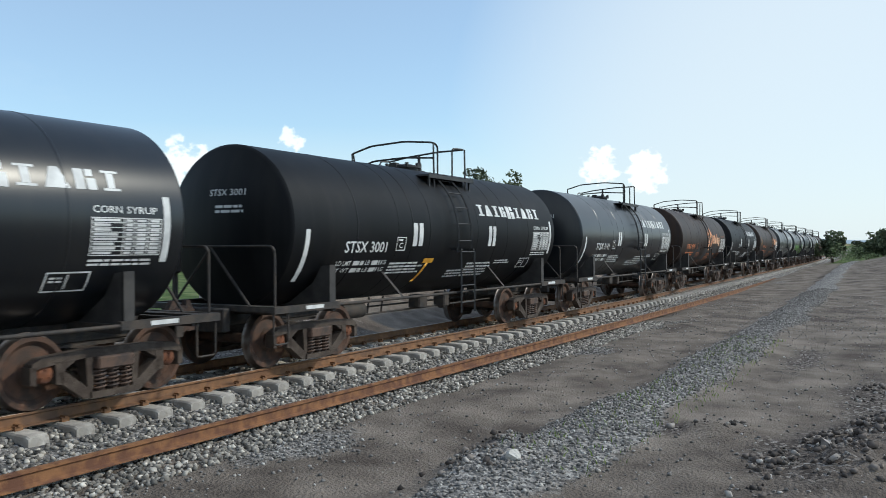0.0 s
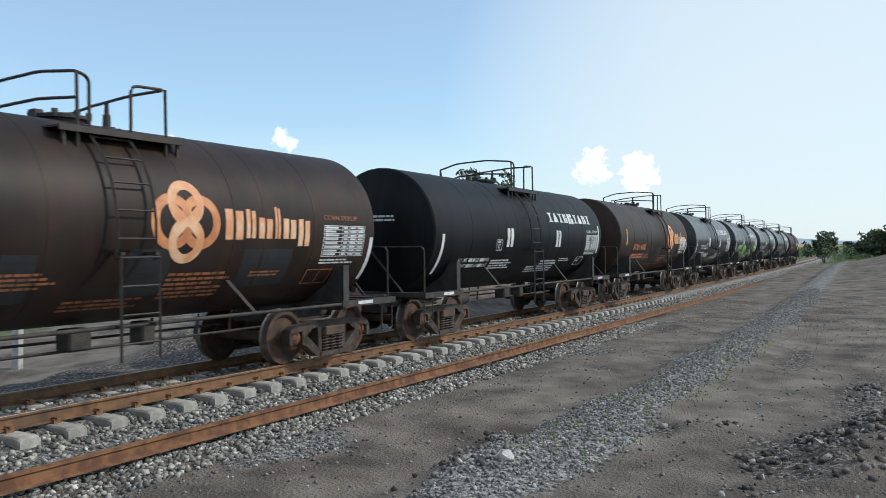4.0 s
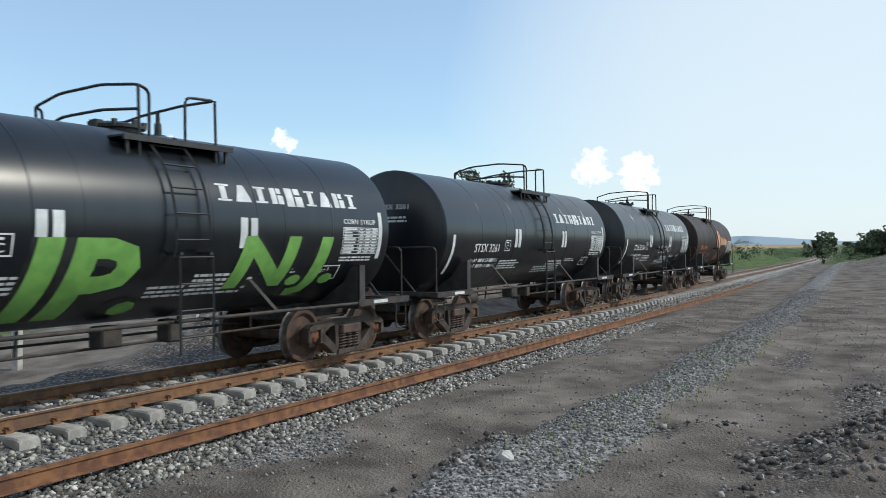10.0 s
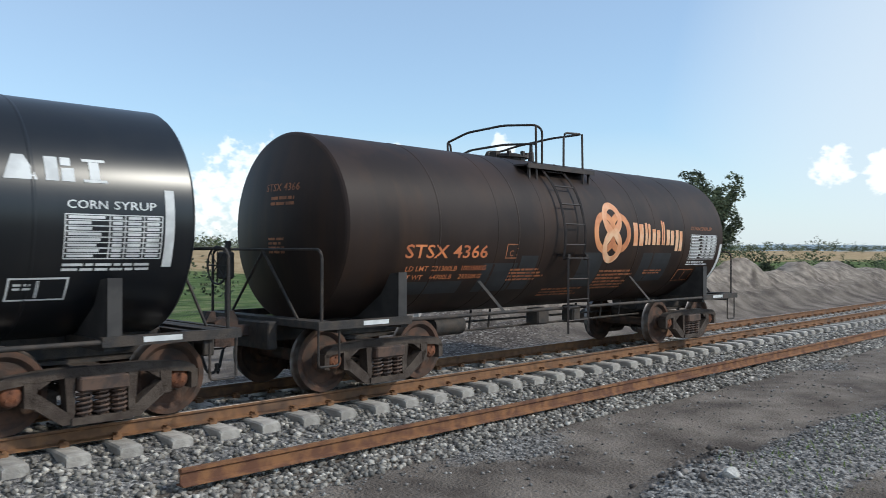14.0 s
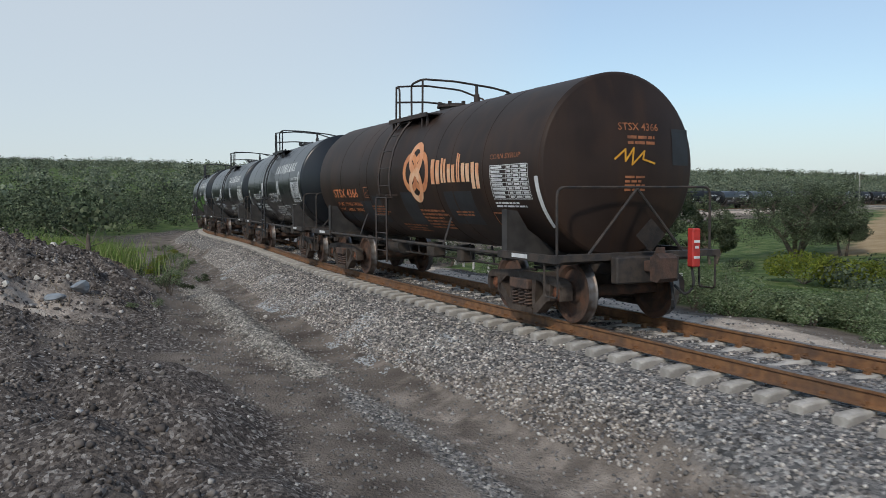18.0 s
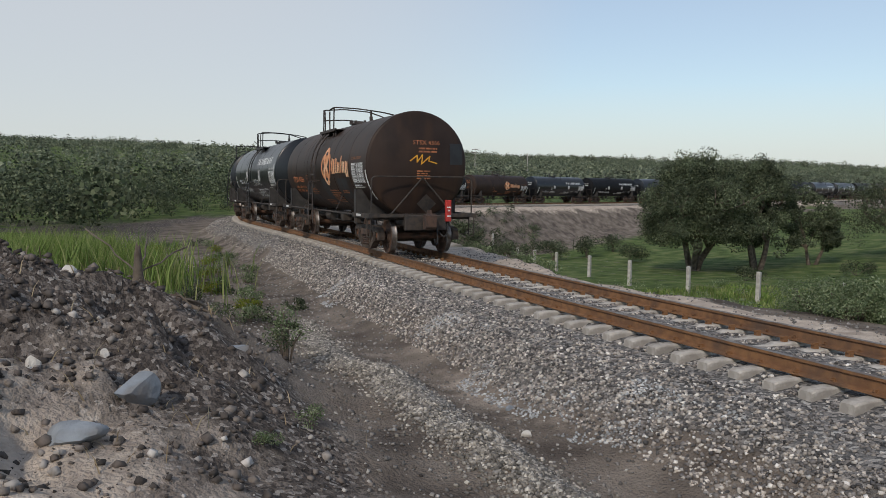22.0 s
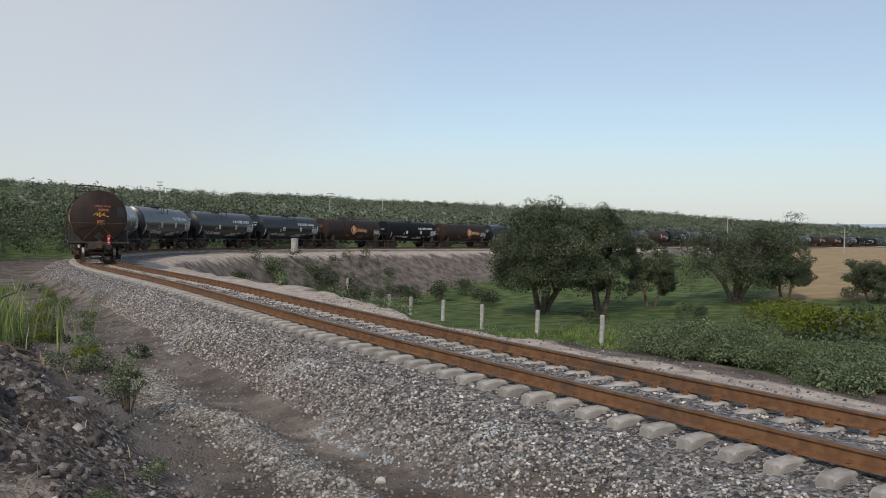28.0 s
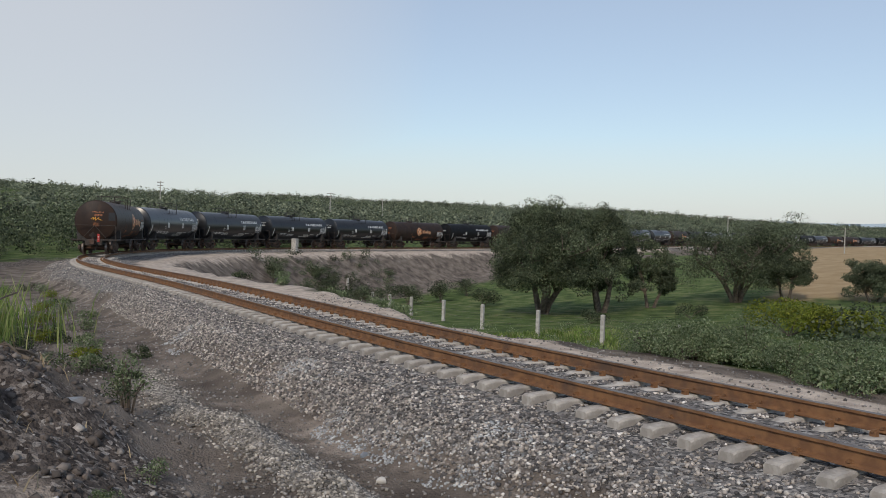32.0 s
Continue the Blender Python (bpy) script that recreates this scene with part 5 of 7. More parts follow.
def number_cars():
    """Reporting marks and what sets single cars apart."""
    for k, text in NUMBERS.items():
        car, brown = CARS[k], LIVERY[k] == "brown"
        ink = M["orange"] if brown else M["white"]
        u0, w = (-3.7 if k == 4 else -4.36, 1.78) if brown else (-4.02, 0.145 * len(text))
        lay(car, "reporting_mark", words(text, w, 0.21, u0, -0.46, 0.012), ink, "lettering " + text)
        if brown and k != 9:
            bm = bmesh.new()
            bars(bm, u0 + 0.05, u0 + 1.7, -0.82, -0.6, 2, 1, 0.05, 0.3)
            lay(car, "weight_line", bm, ink)
        for end in (-1, 1):
            lay(car, "head_mark", words(text, 0.75, 0.11, -0.2, 0.5, 0.006), M["dull_orange"] if brown else M["white"], "lettering " + text, place=lambda u, v, end=end: on_head(u, v, end))
    # 0: an orange letter
    lay(CARS[0], "chalk_letter", words("T", 0.42, 0.6, -1.25, -1.2, 0.02, 0.35), M["yellow"], "large orange-yellow T", place=lambda u, v: on_tank(u, v, 0.007))
    lay(CARS[4], "reflector_patch", strokes([[(-4.67, -0.25), (-4.67, 0.25)]], 0.12), M["yellow"])
    # 6: green painted letters with dark outlines
    for dark in (True, False):
        o, lift, ink = (0.075, 0.007, M["ink"]) if dark else (0.035, 0.011, M["green"])
        put = lambda u, v, lift=lift: on_tank(u, v, lift)
        lay(CARS[6], "graffiti_outline" if dark else "graffiti", words("FLIP.", 4.0, 1.3, -4.0, -1.5, o, 0.12), ink, "" if dark else "green sprayed letters FLIP", place=put)
        lay(CARS[6], "graffiti_outline" if dark else "graffiti", words("N.J.", 2.6, 1.15, 1.4, -1.3, o, 0.15), ink, "" if dark else "green sprayed letters N.J.", place=put)
    lay(CARS[6], "graffiti_tag", strokes([[(-5.0, -0.75), (-4.95, -0.35), (-4.8, -0.42), (-4.95, -0.55), (-4.75, -0.7)], [(-4.65, -0.6), (-4.5, -0.55), (-4.6, -0.68), (-4.45, -0.68)], [(-4.35, -0.5), (-4.4, -0.72)], [(-4.2, -0.35), (-4.2, -0.7)], [(-4.3, -0.48), (-4.1, -0.46)]], 0.025), M["white"])
    # 8: white tag
    lay(CARS[8], "graffiti_tag", strokes([[(-0.2, -0.42), (0.1, -0.4), (0.05, -0.28), (-0.15, -0.3), (-0.2, -0.55), (0.1, -0.58)], [(0.2, -0.58), (0.2, -0.3), (0.42, -0.32), (0.42, -0.56)], [(0.55, -0.58), (0.55, -0.28), (0.8, -0.3), (0.58, -0.45), (0.85, -0.58)],
        [(0.95, -0.4), (1.08, -0.28), (1.22, -0.38), (1.12, -0.52), (0.98, -0.48), (0.95, -0.4)], [(1.32, -0.28), (1.32, -0.56)], [(1.55, -0.28), (1.34, -0.43), (1.6, -0.56), (1.8, -0.5)], [(1.9, -0.2), (1.92, -0.45)], [(0.55, -0.85), (0.8, -0.72)], [(0.55, -0.72), (0.8, -0.85)]], 0.035), M["white"])
    for i, (text, w) in enumerate((("LD LMT  221300LB  100350KG", 1.75), ("LT WT    64700LB    29350KG", 1.7))):
        lay(CARS[9], "weight_line", words(text, w, 0.085, -4.28, -0.67 - 0.15 * i, 0.006), M["orange"], "lettering " + " ".join(text.split()))
    # 9: yellow scrawl and the red marker on the rear of the last car
    lay(CARS[9], "graffiti_tag", strokes([[(-0.28, 0.08), (-0.1, 0.22), (-0.1, 0.05), (0.05, 0.24), (0.02, 0.0), (0.25, 0.2), (0.22, 0.08), (0.45, 0.02)]], 0.03), M["yellow"], place=lambda u, v: on_head(u, v, 1, 0.012))
    bm = bmesh.new()
    flat(bm, 0.85, 1.25, 0.0, 0.55)
    lay(CARS[9], "paint_patch", bm, M["patch"], "dark overpainted square", place=lambda u, v: on_head(u, v, 1))
    bm = bmesh.new()
    box(bm, 6.53, 6.65, 0.36, 0.5, 0.86, 1.4, bevel=0.015)
    marker = part("rear_marker", bm, M["red"], CARS[9], "red end-of-train marker box")
    bm = bmesh.new()
    for z, w in ((1.2, 0.1), (1.12, 0.06), (0.98, 0.1)):
        box(bm, 6.65, 6.654, 0.43 - w / 2, 0.43 + w / 2, z, z + 0.035)
    part("stencil_bars", bm, M["white"], marker)
    pipe("marker_hose", [bend_points([(6.55, 0.43, 0.86), (6.62, 0.42, 0.6), (6.52, 0.35, 0.45), (6.4, 0.25, 0.6)], 0.1)], 0.02, M["rubber"], marker)
    diamond = strokes([], 1)
    for e in (1,):
        vs = [diamond.verts.new((e * 6.22, y, z)) for y, z in ((-0.02, 1.28), (0.24, 1.02 + 0.26), (-0.02, 1.54), (-0.28, 1.28))]
    vs[0].co.z, vs[1].co.z, vs[2].co.z, vs[3].co.z = 1.06, 1.3, 1.54, 1.3
    f = diamond.faces.new(vs)
    bmesh.ops.solidify(diamond, geom=[f], thickness=0.01)
    part("placard_holder", diamond, M["frame"], CARS[9])

    # on some cars the ladder and the gear on top stand further along
    for k, shift in ((0, 0.35), (1, 0.75), (2, 0.25), (4, 1.3), (6, 0.7), (7, 0.35), (9, -0.18)):
        moved = ["ladder", "top_platform", "manway", "safety_valve", "top_railing"] + (["emblem_ring", "emblem_petal", "mark_block"] if k == 4 else [])
        for ob in CARS[k].children:
            if ob.name.split(".")[0] in moved:
                ob.location.x += shift


number_cars()
for k, ob in CARS.items():
    look_of = "brown weathered" if LIVERY[k] == "brown" else "black"
    extra = {0: " with an orange T sprayed on it", 6: " with green graffiti letters", 8: " with white graffiti tag", 9: ", last of the train, red marker"}.get(k, " with railing and ladder")
    tagged(ob, "%s painted railway tank car%s" % (look_of, extra), "tank car", "tank cars of the train")


# ---- loose and growing things ----
RNG = np.random.default_rng(5)


def mesh_of(name, verts, faces, material_, smooth=False):
    """A mesh from arrays of points and of triangles or quads."""
    me = bpy.data.meshes.new(name)
    n = faces.shape[1]
    me.vertices.add(len(verts))
    me.vertices.foreach_set("co", verts.astype(np.float32).ravel())
    me.loops.add(faces.size)
    me.loops.foreach_set("vertex_index", faces.astype(np.int32).ravel())
    me.polygons.add(len(faces))
    me.polygons.foreach_set("loop_start", np.arange(0, faces.size, n, dtype=np.int32))
    me.update(calc_edges=True)
    me.materials.append(material_)
    if smooth:
        me.shade_smooth()
    return me


CUBE = np.array([(x, y, z) for z in (-1, 1) for y in (-1, 1) for x in (-1, 1)], float)
CUBE_F = np.array([(0, 2, 3, 1), (4, 5, 7, 6), (0, 1, 5, 4), (2, 6, 7, 3), (0, 4, 6, 2), (1, 3, 7, 5)])


def turns(n):
    """n random rotation matrices."""
    q = RNG.normal(size=(n, 4))
    q /= np.linalg.norm(q, axis=1, keepdims=True)
    w, x, y, z = q.T
    return np.stack([1 - 2 * (y * y + z * z), 2 * (x * y - z * w), 2 * (x * z + y * w), 2 * (x * y + z * w), 1 - 2 * (x * x + z * z), 2 * (y * z - x * w), 2 * (x * z - y * w), 2 * (y * z + x * w), 1 - 2 * (x * x + y * y)], 1).reshape(n, 3, 3)


def facing(n_, spread):
    """Two edge directions of a leaf whose face looks about along n_."""
    k = n_ + RNG.normal(0, spread, n_.shape)
    k /= np.linalg.norm(k, axis=1, keepdims=True)
    a = np.cross(k, RNG.normal(size=n_.shape))
    a /= np.linalg.norm(a, axis=1, keepdims=True)
    return a, np.cross(k, a)


def stone_heap(name, x, y, size, material_, sink=0.25, label="", parent=None):
    """Angular stones lying on the ground at the places given."""
    n = len(x)
    shape = CUBE[None] * RNG.uniform(0.55, 1.0, (n, 8, 3)) * RNG.uniform(0.6, 1.15, (n, 1, 3)) * size[:, None, None]
    v = np.einsum("nij,nkj->nki", turns(n), shape)
    v[:, :, 2] *= 0.8
    v += np.stack([x, y, height(x, y) + size * (0.55 - sink)], 1)[:, None, :]
    f = (CUBE_F[None] + 8 * np.arange(n)[:, None, None]).reshape(-1, 4)
    ob = new(name, mesh_of(name, v.reshape(-1, 3), f, material_))
    ob.parent = parent
    return tagged(ob, label, "gravel" if label else "", kind="stuff")


def band(s0, s1, o0, o1, n):
    """Random places along the line between two distances from it."""
    s, o = RNG.uniform(s0, s1, n), RNG.uniform(o0, o1, n)
    p = np.array([beside(a, b, 0)[:2] for a, b in zip(s, o)])
    return p[:, 0], p[:, 1]


def ballast():
    xs, ys = [], []
    for s0, s1, o0, o1, n in ((-26, 2, -2.25, 1.9, 17000), (-60, -26, -2.3, 1.6, 7000), (12, 46, -2.0, 1.7, 40000), (12, 46, -2.75, -2.0, 20000), (46, 75, -2.7, 1.7, 12000), (2, 12, -3.0, 1.8, 8000), (-26, 2, -3.2, -2.25, 6000)):
        x, y = band(s0, s1, o0, o1, n)
        xs.append(x), ys.append(y)
    x, y = np.concatenate(xs), np.concatenate(ys)
    s, off, zr = nearest(x, y)
    step = np.where(s < 8, 0.6, 0.48)
    phase = (s + 34.0 - np.where(s < 8, 0.0, 42.0)) % step
    on_tie = (np.minimum(phase, step - phase) < 0.15) & (np.abs(off) < 1.32)
    on_rail = np.abs(np.abs(off) - GAUGE) < 0.11
    keep = ~(on_tie | on_rail)
    x, y = x[keep], y[keep]
    east = x + RNG.normal(0, 2, len(x)) > -5
    for where_, size, ink, label in ((east, 0.033, "grey_stones", "dark grey crushed stone ballast under the rails"), (~east, 0.02, "stones", "grey and tan crushed stone ballast along the track")):
        stone_heap("ballast", x[where_], y[where_], RNG.uniform(0.6, 1.3, int(where_.sum())) * size, M[ink], 0.2, label)


def yard_gravel():
    xs, ys = [], []
    for s0, s1, o0, o1, n in ((-45, -3, -7.2, -5.4, 15000), (-34, 2, -5.4, -2.6, 22000), (18, 34, -4.7, -3.2, 11000), (12, 50, -5.6, -2.3, 26000)):
        x, y = band(s0, s1, o0, o1, n)
        xs.append(x), ys.append(y)
    x, y = np.concatenate(xs), np.concatenate(ys)
    keep = cover(x, y)[1] > RNG.uniform(0.02, 0.8, len(x))
    x, y = x[keep], y[keep]
    for s0, s1, o0, o1, n in ((-40, -3, -12, -2.6, 4500), (8, 50, -5.8, -2.4, 9000), (-2, 44, 1.8, 4.6, 3500)):
        bx, by = band(s0, s1, o0, o1, n)
        x, y = np.concatenate([x, bx]), np.concatenate([y, by])
    stone_heap("loose_gravel", x, y, RNG.uniform(0.009, 0.026, len(x)), M["yard_stones"], 0.2, "loose grey gravel strewn over the dirt yard")
    n = 70000
    x, y = RNG.uniform(-37, -2, n), RNG.uniform(-14, -3.6, n)
    keep = np.maximum(gauss(*from_end(x, y), -22.5, -9.6, 8, 3.2), 0.6 * smooth01((-y - 5.6) / 1.0) * smooth01((-x - 2) / 3)) > RNG.uniform(0.15, 0.9, n)
    x2, y2 = RNG.uniform(6.5, 14, 3500), RNG.uniform(-10.3, -5.2, 3500)
    lumps = sum(gauss(x2, y2, a, b, r, r * 0.7) for a, b, r in ((11.0, -7.65, 0.55), (10.6, -9.4, 0.9), (9.6, -9.3, 0.5), (12.3, -9.7, 0.7), (8.4, -5.9, 0.6), (7.6, -5.7, 0.5), (8.9, -5.6, 0.5)))
    keep2 = lumps > RNG.uniform(0.1, 1.0, 3500)
    x, y = np.concatenate([x[keep], x2[keep2]]), np.concatenate([y[keep], y2[keep2]])
    ws = RNG.uniform(18, 33, 20000)
    wp = np.array([beside(a, b, 0)[:2] for a, b in zip(ws, RNG.normal(-3.97, 0.2, 20000))])
    wp[:, 1] -= 0.28 * wave(wp[:, 0], wp[:, 1], 2.4, 6.0)
    stone_heap("gravel_windrow", wp[:, 0], wp[:, 1], RNG.uniform(0.009, 0.026, 20000), M["grey_stones"], 0.15, "low windrow of grey gravel beside the dirt path")
    px, py = band(17, 36, -3.0, -1.9, 18000)
    keep = grit(px, py, 0.9, 11) + 0.5 * grit(px, py, 0.35, 12) > RNG.uniform(0.2, 0.7, len(px))
    stone_heap("pale_gravel", px[keep], py[keep], RNG.uniform(0.01, 0.02, int(keep.sum())), M["pale_stones"], 0.1, "pale blue-grey crushed stone spilt down the ballast slope")
    x3, y3 = RNG.uniform(7, 18, 26000), RNG.uniform(-11, -6.6, 26000)
    dug = sum(gauss(x3, y3, a, b, p, q) for a, b, p, q in ((9.8, -8.45, 0.7, 0.35), (10.9, -9.1, 1.0, 0.4), (8.6, -8.5, 0.5, 0.3), (12.4, -9.5, 0.9, 0.4), (10.8, -7.12, 0.45, 0.16), (15.2, -9.1, 1.4, 0.35)))
    keep = dug * (0.6 + 0.6 * wave(x3, y3, 0.3, 2.0)) > RNG.uniform(0.25, 1.2, len(x3))
    stone_heap("earth_clods", x3[keep], y3[keep], 0.012 + 0.04 * RNG.random(int(keep.sum())) ** 3, M["dark_stones"], 0.2, "dark clods of dug earth strewn in the yard")
    stone_heap("rubble", x, y, 0.008 + 0.045 * RNG.random(len(x)) ** 4, M["dark_stones"], 0.3, "dark crumbled earth and stone rubble heaps")


ballast()
yard_gravel()


def boulder(x, y, size, squash, material_, label, seed):
    """A faceted rock, half sunk."""
    bm = bmesh.new()
    bmesh.ops.create_icosphere(bm, subdivisions=3, radius=1)
    rnd = random.Random(seed)
    cuts = [(Vector((rnd.gauss(0, 1), rnd.gauss(0, 1), rnd.gauss(0, 1))).normalized(), rnd.uniform(0.45, 0.85)) for _ in range(12)]
    for v in bm.verts:
        for n_, d in cuts:
            k = v.co.dot(n_) - d
            if k > 0:
                v.co -= n_ * k
        v.co += Vector((noise.noise(v.co * 3 + Vector((seed, 0, 0))),) * 3) * 0.04
        v.co = Vector((v.co.x * size, v.co.y * size * 0.75, v.co.z * size * squash))
    ob = part("rock", bm, material_, None, smooth=28)
    z = float(height(np.array([x]), np.array([y]))[0])
    ob.matrix_basis = pose(x, y, z + size * squash * 0.2, rnd.uniform(-10, 10), rnd.uniform(-10, 10), rnd.uniform(0, 360))
    return tagged(ob, label, "rock", "rocks on the mound")


# ---- leaves and trees ----
def leaf_cloud(centres, radii, count, leaf, flat_=0.75):
    """Small leaves as quads through balls of foliage, thicker towards their skins."""
    centres, radii = np.array(centres), np.array(radii)
    share = radii ** 2 / np.sum(radii ** 2)
    pick = RNG.choice(len(centres), count, p=share)
    d = RNG.normal(size=(count, 3))
    d /= np.linalg.norm(d, axis=1, keepdims=True)
    r = radii[pick] * RNG.uniform(0.25, 1.0, count) ** 0.5
    d[:, 2] *= flat_
    p = centres[pick] + d * r[:, None]
    a, b = facing(d + np.array([0, 0, 0.25]), 0.55)
    a, b = a * leaf * RNG.uniform(0.6, 1.3, (count, 1)), b * leaf * 0.5 * RNG.uniform(0.6, 1.3, (count, 1))
    v = np.stack([p - a, p - b, p + a, p + b], 1).reshape(-1, 3)
    return v, np.arange(4 * count).reshape(-1, 4)


def tree(x, y, tall, wide, seed, leaves=9000, leaf=0.16, stems=2, ink="leaves", label="", base=0.26, dome=0):
    """A tapered trunk with forking limbs and a crown of many small leaves."""
    rnd = random.Random(seed)
    z = float(height(np.array([x]), np.array([y]))[0]) - 0.1
    top = new("tree")
    top.matrix_basis = pose(x, y, z)
    bm, tips = bmesh.new(), []

    def limb(p, way, length, r, depth):
        pts, q = [p], p.copy()
        d = way.normalized()
        for i in range(4):
            d = (d + Vector((rnd.gauss(0, 0.16), rnd.gauss(0, 0.16), rnd.gauss(0.04, 0.1)))).normalized()
            q = q + d * length / 4
            pts.append(q.copy())
        n = 6 if depth < 2 else 4
        rings = []
        for i, c in enumerate(pts):
            rad = r * (1 - 0.5 * i / 4)
            side = d.cross(Vector((0.3, 0.9, 0.2))).normalized()
            up = side.cross(d)
            rings.append([bm.verts.new(c + rad * (math.cos(2 * math.pi * k / n) * side + math.sin(2 * math.pi * k / n) * up)) for k in range(n)])
        for a, b in zip(rings, rings[1:]):
            for k in range(n):
                bm.faces.new((a[k], a[(k + 1) % n], b[(k + 1) % n], b[k]))
        if depth == 3:
            tips.append(q)
            return
        if depth == 2:
            tips.append(pts[3])
        for i in range(3 if depth else 4):
            a = rnd.uniform(0, 2 * math.pi)
            out = Vector((math.cos(a), math.sin(a), rnd.uniform(0.15, 0.9) if depth < 2 else rnd.uniform(-0.25, 0.7)))
            limb(pts[2 + (i % 3)], (d * 0.5 + out).normalized(), length * rnd.uniform(0.55, 0.75), r * 0.5, depth + 1)

    for i in range(stems):
        a = 2 * math.pi * i / stems + rnd.random()
        limb(Vector((0.25 * math.cos(a), 0.25 * math.sin(a), 0)), Vector((0.45 * math.cos(a), 0.45 * math.sin(a), 1)), tall * 0.36, tall * 0.028, 0)
    pts = np.array(tips)
    hi = np.quantile(pts[:, 2], 0.97)
    spread = np.quantile(np.hypot(pts[:, 0], pts[:, 1]), 0.95)
    sx, sz = (wide / 2 * 0.86) / spread, tall * 0.9 / hi
    for v in bm.verts:
        k = min(1.0, max(0.0, v.co.z / (tall * 0.3)))
        f = 1 + (sx - 1) * k
        h = v.co.z * sz
        v.co = Vector((v.co.x * f, v.co.y * f, h if h < 0.7 * tall else 0.7 * tall + 0.4 * (h - 0.7 * tall)))
    part("trunk", bm, M["bark"], top, smooth=60)
    pts[:, :2] *= sx
    pts[:, 2] *= sz
    pts = pts[pts[:, 2] > base * tall]
    skirt = pts[np.hypot(pts[:, 0], pts[:, 1]) > 0.2 * wide] * np.array([1.0, 1.0, 0.62])
    pts = np.concatenate([pts, skirt[skirt[:, 2] > base * tall]])
    if dome:
        # clumps over a broad dome, some hanging low at its rim
        a, k = RNG.uniform(0, 2 * math.pi, dome), RNG.uniform(0.0, 1.0, dome)
        lift = RNG.uniform(0.0, 1.0, dome) ** 0.7
        ring = np.sqrt(1 - lift ** 2.4) * RNG.uniform(0.75, 1.0, dome)
        crown = np.stack([np.cos(a) * ring * wide * 0.44, np.sin(a) * ring * wide * 0.44, tall * (0.2 + 0.72 * lift) + tall * 0.05 * np.sin(3 * a) * (1 - k)], 1)
        pts = np.concatenate([pts, crown])
    v, f = leaf_cloud(pts, np.array([rnd.uniform(0.06, 0.11) * wide for _ in pts]), leaves, leaf)
    ob = new("crown", mesh_of("crown", v, f, M[ink]))
    ob.parent = top
    return tagged(top, label or "green mesquite tree with spreading crown in the meadow", "tree", "trees of the valley")


def bush(x, y, tall, wide, count, leaf, ink, label, sink=0.0, clumps=9, squash=1.0):
    """A shrub of leafy clumps over a few stems."""
    rnd = random.Random(int(1000 * (x * 7 + y)))
    z = float(height(np.array([x]), np.array([y]))[0]) - sink
    top = new("bush")
    top.matrix_basis = pose(x, y, z)
    c, r = [], []
    bm = bmesh.new()
    for i in range(clumps):
        a, k = rnd.uniform(0, 2 * math.pi), math.sqrt(rnd.random())
        p = Vector((wide / 2 * 0.75 * k * math.cos(a), wide / 2 * 0.75 * k * math.sin(a), tall * (0.35 + 0.45 * (1 - k * k) * rnd.uniform(0.6, 1.1))))
        c.append(p), r.append(rnd.uniform(0.22, 0.36) * min(wide, tall * 1.6))
        tube(bm, [Vector((0.05 * math.cos(a), 0.05 * math.sin(a), 0)), p * 0.5 + Vector((0, 0, 0.05 * tall)), p], 0.012 * tall, 4)
    part("stem", bm, M["bark"], top)
    v, f = leaf_cloud(c, r, count, leaf)
    v[:, 2] = np.maximum(v[:, 2], 0.0)
    ob = new("foliage", mesh_of("foliage", v, f, M[ink]))
    ob.parent = top
    return tagged(top, label, "bush", "bushes")


def blades(name, x, y, tall, ink, label, lean=0.35, width=0.012):
    """Upright blades of grass."""
    n = len(x)
    z = height(x, y) - 0.02
    a = RNG.uniform(0, 2 * math.pi, n)
    h = tall * RNG.uniform(0.45, 1.1, n)
    w = width * RNG.uniform(0.7, 1.5, n)
    base = np.stack([x, y, z], 1)
    side = np.stack([np.cos(a), np.sin(a), 0 * a], 1) * w[:, None]
    b = RNG.uniform(0, 2 * math.pi, n)
    tip = np.stack([np.cos(b) * lean * h, np.sin(b) * lean * h, h], 1)
    mid = tip * np.array([0.35, 0.35, 0.6])
    v = np.stack([base - side, base + side, base + mid + side * 0.8, base + mid - side * 0.8, base + tip], 1).reshape(-1, 3)
    k = 5 * np.arange(n)[:, None]
    quads = np.array([[0, 1, 2, 3]]) + k
    tris = np.array([[3, 2, 4, 4]]) + k
    me = bpy.data.meshes.new(name)
    me.from_pydata(v.tolist(), [], quads.tolist() + tris[:, :3].tolist())
    me.materials.append(M[ink])
    return tagged(new(name, me), label, "grass", kind="stuff")


# ---- what stands in the valley and on the hills ----
def seen_from_end(px, py, depth):
    """A place by its bearing from the end of the camera's way."""
    a = radians(END_AZ)
    fwd, right = Vector((math.cos(a), math.sin(a))), Vector((math.sin(a), -math.cos(a)))
    p = Vector((END_X, END_Y)) + fwd * depth + right * (px * depth)
    return p.x, p.y


